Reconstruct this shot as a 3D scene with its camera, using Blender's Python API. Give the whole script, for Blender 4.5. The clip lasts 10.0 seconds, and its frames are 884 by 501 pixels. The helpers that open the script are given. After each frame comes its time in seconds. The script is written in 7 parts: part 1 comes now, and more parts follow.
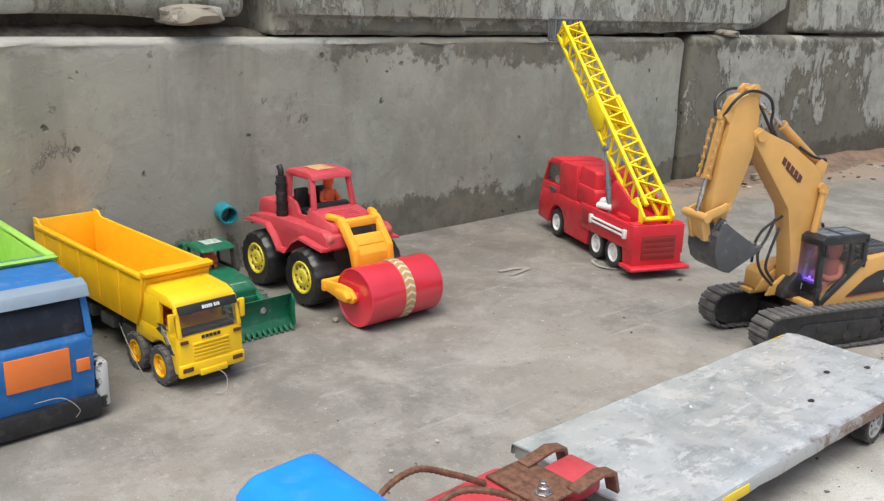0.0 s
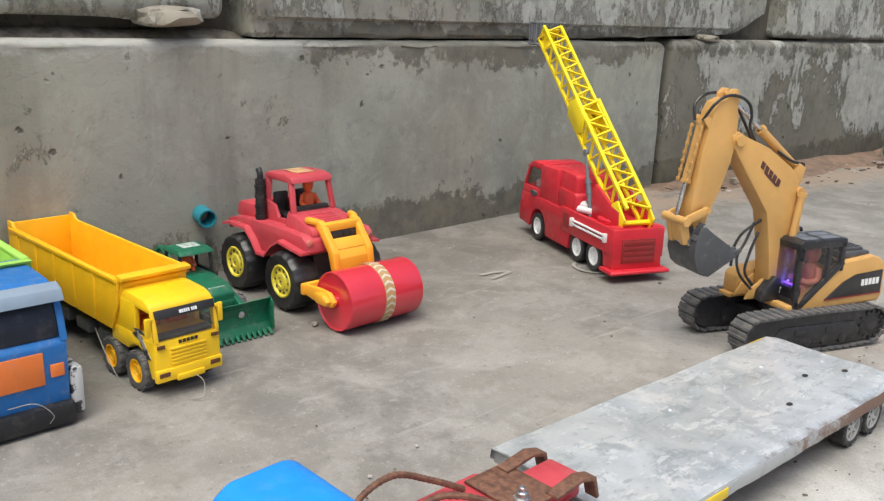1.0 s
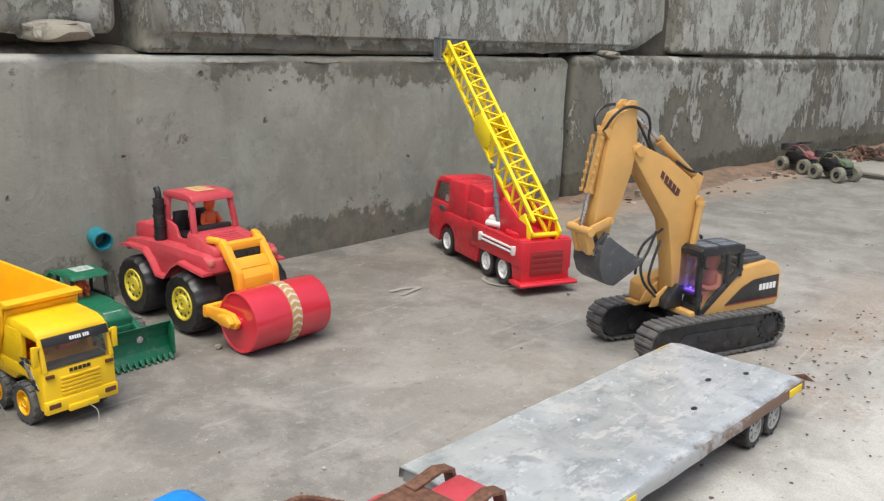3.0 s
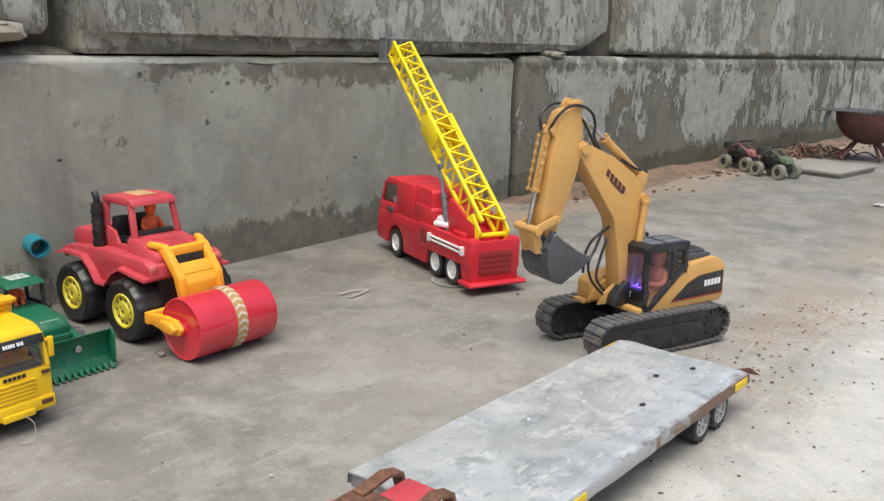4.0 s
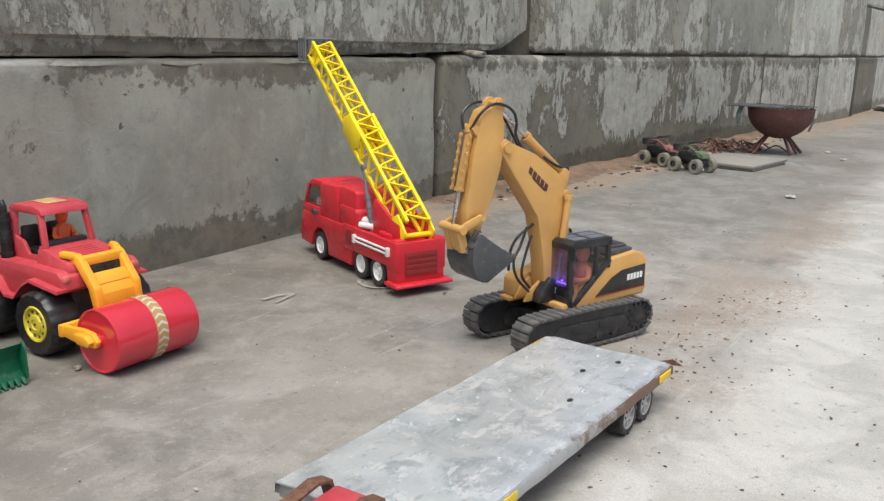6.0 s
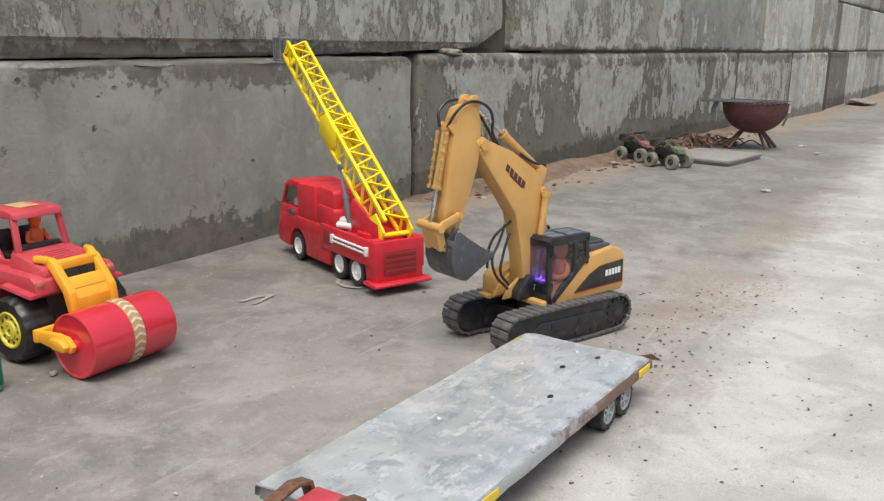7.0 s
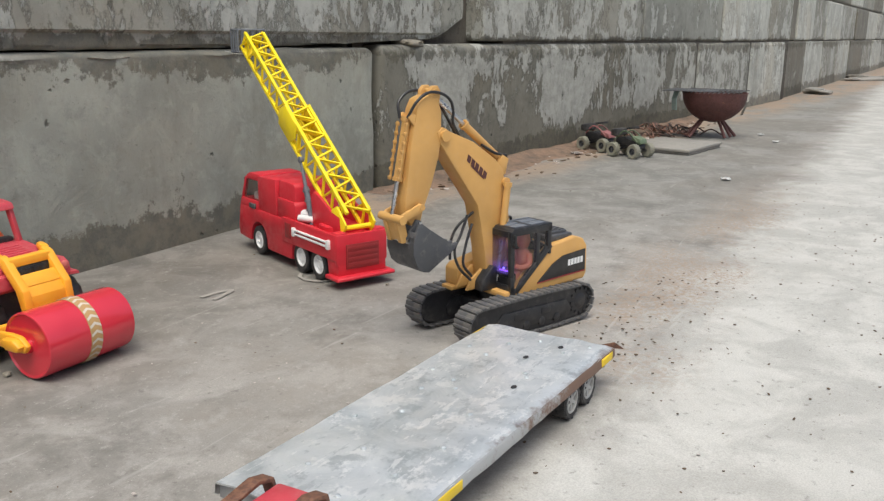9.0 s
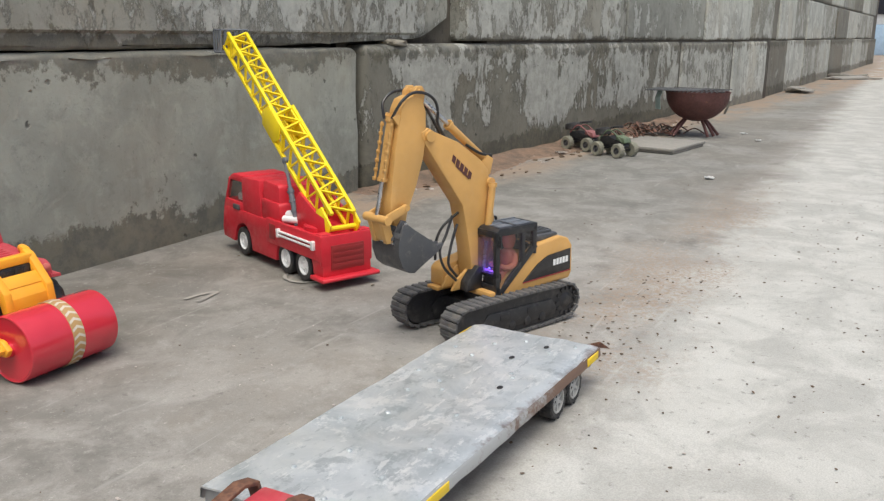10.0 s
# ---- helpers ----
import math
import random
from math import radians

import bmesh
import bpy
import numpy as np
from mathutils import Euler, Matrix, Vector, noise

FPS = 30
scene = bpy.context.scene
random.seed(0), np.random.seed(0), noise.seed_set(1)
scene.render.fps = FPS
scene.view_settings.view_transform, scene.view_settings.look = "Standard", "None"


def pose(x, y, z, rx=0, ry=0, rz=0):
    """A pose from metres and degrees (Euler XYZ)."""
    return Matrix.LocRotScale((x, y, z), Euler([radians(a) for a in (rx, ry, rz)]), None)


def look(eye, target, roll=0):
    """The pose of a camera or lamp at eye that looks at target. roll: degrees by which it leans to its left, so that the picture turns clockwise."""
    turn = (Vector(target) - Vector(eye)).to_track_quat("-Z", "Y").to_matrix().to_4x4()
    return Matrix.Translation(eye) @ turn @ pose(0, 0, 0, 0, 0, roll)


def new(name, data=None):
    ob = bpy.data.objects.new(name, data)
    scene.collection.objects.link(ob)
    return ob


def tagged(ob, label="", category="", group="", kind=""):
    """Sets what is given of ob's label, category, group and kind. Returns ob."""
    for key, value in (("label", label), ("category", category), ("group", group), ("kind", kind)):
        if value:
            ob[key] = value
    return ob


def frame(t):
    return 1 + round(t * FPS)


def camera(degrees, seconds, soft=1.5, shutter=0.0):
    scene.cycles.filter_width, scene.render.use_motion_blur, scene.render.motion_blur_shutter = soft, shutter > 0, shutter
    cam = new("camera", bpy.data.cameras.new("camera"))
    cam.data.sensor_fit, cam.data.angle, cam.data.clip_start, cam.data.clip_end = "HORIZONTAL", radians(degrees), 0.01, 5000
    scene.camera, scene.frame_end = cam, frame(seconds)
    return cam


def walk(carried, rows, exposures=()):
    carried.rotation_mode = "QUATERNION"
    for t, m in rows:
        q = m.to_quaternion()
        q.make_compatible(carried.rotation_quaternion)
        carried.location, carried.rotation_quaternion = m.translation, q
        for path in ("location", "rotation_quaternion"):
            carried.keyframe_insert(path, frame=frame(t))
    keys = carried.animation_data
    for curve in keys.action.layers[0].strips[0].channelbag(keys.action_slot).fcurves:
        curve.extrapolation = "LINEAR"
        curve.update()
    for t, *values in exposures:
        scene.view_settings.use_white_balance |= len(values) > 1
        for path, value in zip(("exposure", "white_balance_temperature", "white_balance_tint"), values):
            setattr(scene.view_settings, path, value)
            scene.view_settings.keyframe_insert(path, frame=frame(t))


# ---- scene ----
cam = camera(54.33, 10.0, 1.3)
# seconds, eye in metres, yaw, pitch, roll in degrees
ROWS = [
    (0.0, 0.0000, 0.0000, 0.5600, -42.68, -15.59, 1.56),
    (0.5, 0.0016, 0.0010, 0.5611, -42.70, -15.40, 1.61),
    (1.0, 0.0066, 0.0014, 0.5592, -43.89, -15.33, 1.90),
    (1.5, 0.0152, -0.0011, 0.5550, -45.99, -14.79, 1.89),
    (2.0, 0.0207, -0.0014, 0.5543, -47.53, -14.44, 1.68),
    (2.5, 0.0251, 0.0000, 0.5519, -48.52, -14.14, 1.79),
    (4.0, 0.0426, 0.0039, 0.5449, -52.94, -13.69, 1.69),
    (4.5, 0.0502, 0.0052, 0.5427, -55.05, -13.59, 1.60),
    (5.0, 0.0538, 0.0067, 0.5424, -56.17, -13.54, 1.42),
    (5.5, 0.0521, 0.0070, 0.5447, -56.98, -13.55, 1.48),
    (7.0, 0.0560, 0.0060, 0.5428, -59.30, -13.62, 0.76),
    (7.5, 0.0571, 0.0065, 0.5429, -59.59, -13.64, 0.71),
    (8.0, 0.0611, 0.0063, 0.5437, -60.50, -13.74, 0.50),
    (8.5, 0.0614, 0.0050, 0.5425, -60.98, -13.99, 0.43),
    (9.0, 0.0664, 0.0049, 0.5401, -61.66, -14.12, 0.50),
    (9.5, 0.0689, 0.0041, 0.5400, -62.44, -14.12, 0.47),
    (10.0, 0.0688, 0.0065, 0.5410, -62.68, -14.14, 0.44),
]
walk(cam, [(t, pose(x, y, z, 90 + p, 0, w) @ pose(0, 0, 0, 0, 0, r)) for t, x, y, z, w, p, r in ROWS],
     [(0.0, 0.66), (2.5, 0.62), (5.0, 0.55), (10.0, 0.49)])

# ---------------------------------------------------------------- light
world = bpy.data.worlds.new("overcast_sky")
scene.world = world
world.use_nodes = True
wn = world.node_tree
sky = wn.nodes.new("ShaderNodeTexSky")
sky.sky_type, sky.sun_disc = "NISHITA", False
sky.sun_elevation, sky.sun_rotation = radians(68), radians(-119)
sky.air_density, sky.dust_density, sky.ozone_density = 1.0, 6.0, 1.0
wn.links.new(sky.outputs[0], wn.nodes["Background"].inputs[0])
wn.nodes["Background"].inputs[1].default_value = 0.115
sun_data = bpy.data.lights.new("sun", "SUN")
sun_data.energy, sun_data.angle, sun_data.color = 1.25, radians(45), (0.90, 1.0, 0.96)
sun = new("sun", sun_data)
sun.matrix_world = look((-3.6, -2.0, 10), (0, 0, 0))


# ---------------------------------------------------------------- materials
class Nodes:
    """A small builder of node trees."""

    def __init__(self, name):
        self.mat = bpy.data.materials.new(name)
        self.mat.use_nodes = True
        self.t = self.mat.node_tree
        self.bsdf = self.t.nodes["Principled BSDF"]
        self.pos = None

    def link(self, a, b):
        self.t.links.new(a, b)

    def coords(self, world_space):
        if world_space:
            return self.t.nodes.new("ShaderNodeNewGeometry").outputs["Position"]
        return self.t.nodes.new("ShaderNodeTexCoord").outputs["Object"]

    def noise(self, at, scale, detail=6, rough=0.6, stretch=None, distort=0.0, offset=None):
        if stretch or offset:
            mp = self.t.nodes.new("ShaderNodeMapping")
            if stretch:
                mp.inputs["Scale"].default_value = stretch
            if offset:
                mp.inputs["Location"].default_value = offset
            self.link(at, mp.inputs[0])
            at = mp.outputs[0]
        n = self.t.nodes.new("ShaderNodeTexNoise")
        n.inputs["Scale"].default_value, n.inputs["Detail"].default_value = scale, detail
        n.inputs["Roughness"].default_value, n.inputs["Distortion"].default_value = rough, distort
        self.link(at, n.inputs["Vector"])
        return n.outputs[0]

    def ramp(self, value, lo, hi, a=0.0, b=1.0):
        n = self.t.nodes.new("ShaderNodeMapRange")
        n.interpolation_type = "SMOOTHSTEP"
        for i, v in enumerate((lo, hi, a, b)):
            n.inputs[i + 1].default_value = v
        self.link(value, n.inputs[0])
        return n.outputs[0]

    def math(self, op, a, b=0.0, c=None):
        n = self.t.nodes.new("ShaderNodeMath")
        n.operation = op
        for i, v in enumerate((a, b) if c is None else (a, b, c)):
            if isinstance(v, (int, float)):
                n.inputs[i].default_value = v
            else:
                self.link(v, n.inputs[i])
        return n.outputs[0]

    def mix(self, fac, a, b):
        n = self.t.nodes.new("ShaderNodeMix")
        n.data_type = "RGBA"
        for sock, v in ((n.inputs[0], fac), (n.inputs[6], a), (n.inputs[7], b)):
            if isinstance(v, (int, float)):
                sock.default_value = v
            elif isinstance(v, tuple):
                sock.default_value = (*v[:3], 1)
            else:
                self.link(v, sock)
        return n.outputs[2]

    def axis(self, at, i):
        n = self.t.nodes.new("ShaderNodeSeparateXYZ")
        self.link(at, n.inputs[0])
        return n.outputs[i]

    def bump(self, height, strength, distance):
        n = self.t.nodes.new("ShaderNodeBump")
        n.inputs["Strength"].default_value, n.inputs["Distance"].default_value = strength, distance
        self.link(height, n.inputs["Height"])
        self.link(n.outputs[0], self.bsdf.inputs["Normal"])

    def out(self, color, rough, metal=0.0):
        for key, v in (("Base Color", color), ("Roughness", rough), ("Metallic", metal)):
            sock = self.bsdf.inputs[key]
            if isinstance(v, tuple):
                sock.default_value = (*v[:3], 1)
            elif isinstance(v, (int, float)):
                sock.default_value = v
            else:
                self.link(v, sock)
        return self.mat


def shade(c, k):
    return tuple(min(1.0, v * k) for v in c)


def plastic(name, color, rough=0.38, dust=0.25, wear=0.0, relief=0.07):
    """Moulded toy plastic with faint mottling, dust and scuffs."""
    n = Nodes(name)
    at = n.coords(False)
    big, fine = n.noise(at, 14, 4), n.noise(at, 160, 3)
    col = n.mix(n.ramp(big, 0.3, 0.7), shade(color, 0.92), shade(color, 1.04))
    dusty = n.math("MULTIPLY", n.ramp(n.noise(at, 45, 6, 0.7), 0.5, 0.75), dust)
    col = n.mix(dusty, col, (0.42, 0.38, 0.33))
    if wear:
        col = n.mix(n.math("MULTIPLY", n.ramp(n.noise(at, 90, 5, 0.75), 0.62, 0.7), wear), col, (0.5, 0.45, 0.4))
    n.bump(n.math("ADD", big, n.math("MULTIPLY", fine, 0.2)), relief, 0.002)
    return n.out(col, n.ramp(n.noise(at, 60, 4), 0.3, 0.7, rough - 0.07, rough + 0.16))


def metal(name, color, rough=0.4, rust=0.0, metallic=1.0):
    n = Nodes(name)
    at = n.coords(False)
    a, b = n.noise(at, 25, 6, 0.65), n.noise(at, 140, 4)
    col = n.mix(n.ramp(a, 0.3, 0.7), shade(color, 0.75), shade(color, 1.1))
    met = metallic
    if rust:
        r = n.ramp(n.noise(at, 38, 8, 0.7), 0.62 - 0.3 * rust, 0.72 - 0.3 * rust)
        col = n.mix(r, col, n.mix(n.ramp(b, 0.35, 0.65), (0.10, 0.045, 0.028), (0.21, 0.10, 0.06)))
        met = n.math("MULTIPLY", n.math("SUBTRACT", 1.0, r), metallic)
    n.bump(n.math("ADD", a, n.math("MULTIPLY", b, 0.4)), 0.3, 0.002)
    return n.out(col, n.ramp(b, 0.3, 0.7, rough - 0.08, rough + 0.2), met)


def rubber(name, color=(0.025, 0.025, 0.027), dust=0.35):
    n = Nodes(name)
    at = n.coords(False)
    d = n.math("MULTIPLY", n.ramp(n.noise(at, 40, 6, 0.7), 0.42, 0.72), dust)
    col = n.mix(d, color, (0.22, 0.2, 0.17))
    n.bump(n.noise(at, 120, 5), 0.25, 0.001)
    return n.out(col, 0.62)


def floor_concrete():
    n = Nodes("worn_concrete_floor")
    at = n.coords(True)
    big, mid = n.noise(at, 1.6, 8, 0.62), n.noise(at, 7, 8, 0.68, distort=0.6)
    fine, grit = n.noise(at, 60, 6, 0.7), n.noise(at, 420, 3, 0.6)
    warm = n.noise(at, 2.7, 6, 0.6, offset=(12, 5, 3))
    col = n.mix(n.ramp(big, 0.32, 0.68), (0.232, 0.220, 0.200), (0.355, 0.340, 0.314))
    col = n.mix(n.math("MULTIPLY", n.ramp(warm, 0.42, 0.66), 0.45), col, (0.30, 0.262, 0.22))
    col = n.mix(n.math("MULTIPLY", n.ramp(mid, 0.44, 0.62), 0.62), col, (0.40, 0.378, 0.348))
    col = n.mix(n.math("MULTIPLY", n.ramp(n.noise(at, 4.2, 8, 0.7, offset=(3, 9, 0)), 0.5, 0.68), 0.55), col, (0.135, 0.127, 0.115))
    col = n.mix(n.math("MULTIPLY", n.ramp(n.noise(at, 16, 7, 0.7, offset=(7, 2, 0)), 0.52, 0.68), 0.34), col, (0.45, 0.43, 0.395))
    # stains and the wall's shade, painted as a darker tone towards the wall
    shade_and_stains = n.math("ADD", n.axis(at, 1), n.math("MULTIPLY", n.math("SUBTRACT", n.noise(at, 2.4, 8, 0.7, offset=(6, 6, 2)), 0.5), 1.3))
    col = n.mix(n.math("MULTIPLY", n.ramp(shade_and_stains, 0.68, 1.45), 0.66), col, n.mix(n.ramp(mid, 0.35, 0.65), (0.10, 0.092, 0.08), (0.205, 0.19, 0.168)))
    # greenish grey stretch along the far wall
    x, y = n.axis(at, 0), n.axis(at, 1)
    far_grey = n.math("MULTIPLY", n.ramp(n.math("ADD", x, n.math("MULTIPLY", warm, 1.6)), 2.6, 3.9), n.ramp(n.math("ADD", y, n.math("MULTIPLY", mid, 0.3)), 0.5, 0.75))
    col = n.mix(n.math("MULTIPLY", far_grey, 0.55), col, n.mix(n.ramp(mid, 0.35, 0.65), (0.14, 0.142, 0.13), (0.24, 0.24, 0.222)))
    blot = n.noise(at, 1.15, 7, 0.62, distort=0.5, offset=(4, 14, 1))
    col = n.mix(n.math("MULTIPLY", n.ramp(blot, 0.47, 0.60), 0.42), col, (0.17, 0.152, 0.128))
    # stronger light on the open side, painted as paler, mottled concrete
    edge = n.math("ADD", y, n.math("MULTIPLY", n.math("SUBTRACT", n.noise(at, 3.4, 8, 0.66, offset=(2, 2, 7)), 0.5), 0.34))
    pale = n.ramp(edge, 0.47, 0.27)
    lit_floor = n.mix(n.ramp(mid, 0.35, 0.65), (0.43, 0.425, 0.395), (0.575, 0.568, 0.53))
    lit_floor = n.mix(n.math("MULTIPLY", n.ramp(big, 0.45, 0.7), 0.4), lit_floor, (0.40, 0.385, 0.35))
    col = n.mix(n.math("MULTIPLY", pale, n.ramp(x, 3.0, 6.5, 0.9, 0.8)), col, lit_floor)
    # reddish sand blown along the pale area's edge and against the foot of the wall
    sandy = n.noise(at, 3.2, 8, 0.72, stretch=(0.7, 1.3, 1), offset=(1.3, 0.4, 0))
    specks = n.ramp(n.noise(at, 95, 5, 0.75, offset=(1, 1, 5)), 0.42, 0.6)
    band = n.math("MULTIPLY", n.ramp(edge, 0.22, 0.36), n.ramp(edge, 0.62, 0.46))
    band = n.math("MULTIPLY", n.math("MULTIPLY", band, n.ramp(x, 1.25, 1.5)), n.ramp(x, 3.8, 2.6))
    foot = n.math("MULTIPLY", n.ramp(n.math("ADD", n.math("ADD", y, n.math("MULTIPLY", x, 0.11)), n.math("MULTIPLY", mid, 0.2)), 1.62, 1.86), n.ramp(x, 1.9, 2.4))
    strewn = n.math("MULTIPLY", n.math("MULTIPLY", band, specks), 0.95)
    sand = n.math("MULTIPLY", n.math("MAXIMUM", strewn, foot), n.ramp(n.math("ADD", sandy, n.math("MULTIPLY", fine, 0.25)), 0.5, 0.68))
    col = n.mix(n.math("MULTIPLY", sand, 0.85), col, n.mix(fine, (0.26, 0.185, 0.13), (0.41, 0.31, 0.23)))
    col = n.mix(n.math("MULTIPLY", n.ramp(fine, 0.58, 0.70), 0.5), col, (0.13, 0.122, 0.112))
    col = n.mix(n.math("MULTIPLY", n.ramp(n.noise(at, 34, 8, 0.75, offset=(2, 6, 1)), 0.56, 0.68), 0.32), col, (0.50, 0.475, 0.44))
    col = n.mix(n.math("MULTIPLY", n.ramp(n.noise(at, 150, 4, 0.7, offset=(4, 1, 1)), 0.62, 0.70), 0.4), col, (0.56, 0.54, 0.50))
    col = n.mix(n.math("MULTIPLY", n.ramp(grit, 0.35, 0.65), 0.22), col, (0.14, 0.13, 0.12))
    # thin pale scrapes
    for turn in (28, 118):
        lay = n.t.nodes.new("ShaderNodeMapping")
        lay.inputs["Rotation"].default_value = (0, 0, radians(turn))
        lay.inputs["Scale"].default_value = (2.6, 34, 1)
        n.link(at, lay.inputs[0])
        scrape = n.noise(lay.outputs[0], 1.0, 3, 0.55, distort=0.9, offset=(turn, 3, 0))
        col = n.mix(n.math("MULTIPLY", n.ramp(scrape, 0.67, 0.74), 0.22), col, (0.52, 0.50, 0.47))
    h = n.math("ADD", n.math("MULTIPLY", mid, 0.8), n.math("ADD", n.math("MULTIPLY", fine, 0.35), n.math("MULTIPLY", grit, 0.12)))
    n.bump(h, 0.5, 0.0035)
    n.bsdf.inputs["Specular IOR Level"].default_value = 0.15
    return n.out(col, n.ramp(mid, 0.3, 0.7, 0.78, 0.95))


def wall_concrete(name, base, pale, dark, pale_amount, dark_amount, streak=1.0, flaky=0.0, tan=0.0):
    """Old precast concrete: smooth skin, peeled pale skin, dark algae and run-off streaks."""
    n = Nodes(name)
    at = n.coords(True)
    x, z = n.axis(at, 0), n.axis(at, 2)
    big, mid = n.noise(at, 2.2, 6, 0.6), n.noise(at, 9, 9, 0.7, distort=0.8)
    fine, cloud = n.noise(at, 75, 6, 0.7), n.noise(at, 21, 8, 0.72, offset=(4, 9, 2))
    run = n.noise(at, 8, 7, 0.65, stretch=(1.0, 1.0, 0.16), offset=(2, 5, 1))
    col = n.mix(n.ramp(big, 0.3, 0.7), shade(base, 0.74), shade(base, 1.2))
    col = n.mix(n.math("MULTIPLY", n.ramp(mid, 0.42, 0.66), 0.4), col, shade(base, 1.35))
    col = n.mix(n.math("MULTIPLY", n.ramp(cloud, 0.52, 0.68), 0.36), col, shade(base, 0.55))
    col = n.mix(n.math("MULTIPLY", n.ramp(n.noise(at, 1.9, 4, offset=(5, 1, 4)), 0.44, 0.64), 0.42), col, (base[0] * 1.10, base[1] * 0.98, base[2] * 0.86))
    # cleaner concrete plus the stronger light at low x, painted as a tan tone
    if tan:
        col = n.mix(n.ramp(n.math("ADD", x, n.math("MULTIPLY", mid, 0.8)), 1.7, 0.5, 0.0, tan), col, (0.372, 0.352, 0.292))
    col = n.mix(n.math("MULTIPLY", n.ramp(n.noise(at, 13, 9, 0.72, offset=(3, 7, 9)), 0.52, 0.64), 0.3), col, shade(base, 1.45))
    col = n.mix(n.math("MULTIPLY", n.ramp(run, 0.5, 0.68), 0.42 * streak), col, shade(dark, 1.5))
    # skin that has peeled: large islands with flaking, upright edges
    flake = n.noise(at, 20, 9, 0.76, stretch=(1.0, 1.0, 0.45), offset=(7, 7, 1))
    patch = n.noise(at, 6.5, 10, 0.72, distort=0.5, stretch=(1.0, 1.0, 0.55), offset=(11, 3, 2))
    if flaky:
        isle = n.noise(at, 2.3, 5, 0.55, distort=0.4, stretch=(1.0, 1.0, 0.8), offset=(3.1, 3, 2))
        patch = n.math("ADD", n.math("MULTIPLY", patch, 0.46), n.math("ADD", n.math("MULTIPLY", isle, 0.24), n.math("MULTIPLY", flake, 0.30)))
    if flaky > 0.9:
        patch = n.math("SUBTRACT", patch, n.math("ADD", n.ramp(z, 0.20, 0.05, 0.0, 0.12), n.ramp(x, 2.95, 2.6, 0.0, 0.07)))
    lo = 0.60 - 0.16 * pale_amount
    skin = n.mix(n.ramp(cloud, 0.35, 0.65), shade(pale, 0.78), shade(pale, 1.12))
    col = n.mix(n.math("MULTIPLY", n.ramp(patch, lo, lo + 0.018), 0.86), col, skin)
    rimmed = n.math("MULTIPLY", n.ramp(patch, lo - 0.025, lo), n.ramp(patch, lo + 0.012, lo))
    col = n.mix(n.math("MULTIPLY", rimmed, 0.45), col, dark)
    # algae: along the foot, and under the ledge
    lines = n.math("MAXIMUM", n.math("MULTIPLY", n.ramp(z, 0.15, 0.03, 0.0, 0.27), n.ramp(x, 0.9, 1.5, 0.45, 1.0)), n.math("MULTIPLY", n.math("MULTIPLY", n.ramp(z, 0.37, 0.485, 0.0, 0.18), n.ramp(z, 0.56, 0.5)), n.ramp(x, 0.9, 1.25)))
    alg = n.math("ADD", n.math("ADD", n.math("MULTIPLY", n.noise(at, 7.5, 10, 0.74, offset=(1, 8, 6)), 0.72), n.math("MULTIPLY", flake, 0.28)), lines)
    slime = n.mix(n.ramp(cloud, 0.35, 0.65), shade(dark, 0.8), (dark[0] * 2.0, dark[1] * 1.85, dark[2] * 1.6))
    cut = 0.70 - 0.14 * dark_amount
    col = n.mix(n.math("MULTIPLY", n.ramp(alg, cut - 0.012, cut + 0.03), 0.74), col, slime)
    # lime bloom on the worn upper edge
    ragged = n.math("ADD", z, n.math("MULTIPLY", n.math("SUBTRACT", n.noise(at, 18, 9, 0.74, stretch=(0.55, 1, 1)), 0.5), 0.16))
    lime = n.math("MULTIPLY", n.math("MULTIPLY", n.ramp(ragged, 0.465, 0.485), n.ramp(z, 0.51, 0.494)), n.ramp(n.math("ADD", x, n.math("MULTIPLY", big, 1.4)), 2.3, 1.6, 0.12, 1.0))
    col = n.mix(n.math("MULTIPLY", lime, 0.58), col, (0.50, 0.49, 0.455))
    col = n.mix(n.math("MULTIPLY", n.ramp(fine, 0.6, 0.74), 0.5), col, shade(dark, 0.9))
    pit = n.t.nodes.new("ShaderNodeTexVoronoi")
    pit.inputs["Scale"].default_value = 17
    n.link(n.mix(0.035, at, n.noise(at, 30, 3)), pit.inputs["Vector"])
    hole = n.math("MULTIPLY", n.ramp(pit.outputs["Distance"], 0.15, 0.07), n.ramp(n.axis(pit.outputs["Color"], 0), 0.72, 0.78))
    col = n.mix(n.math("MULTIPLY", hole, 0.75), col, shade(dark, 0.7))
    h = n.math("ADD", n.math("MULTIPLY", mid, 0.6), n.math("ADD", n.math("MULTIPLY", fine, 0.3), n.ramp(patch, lo - 0.01, lo + 0.03, 0.0, 0.35)))
    h = n.math("SUBTRACT", h, n.math("MULTIPLY", hole, 0.6))
    n.bump(h, 0.75, 0.008)
    return n.out(col, 0.9)


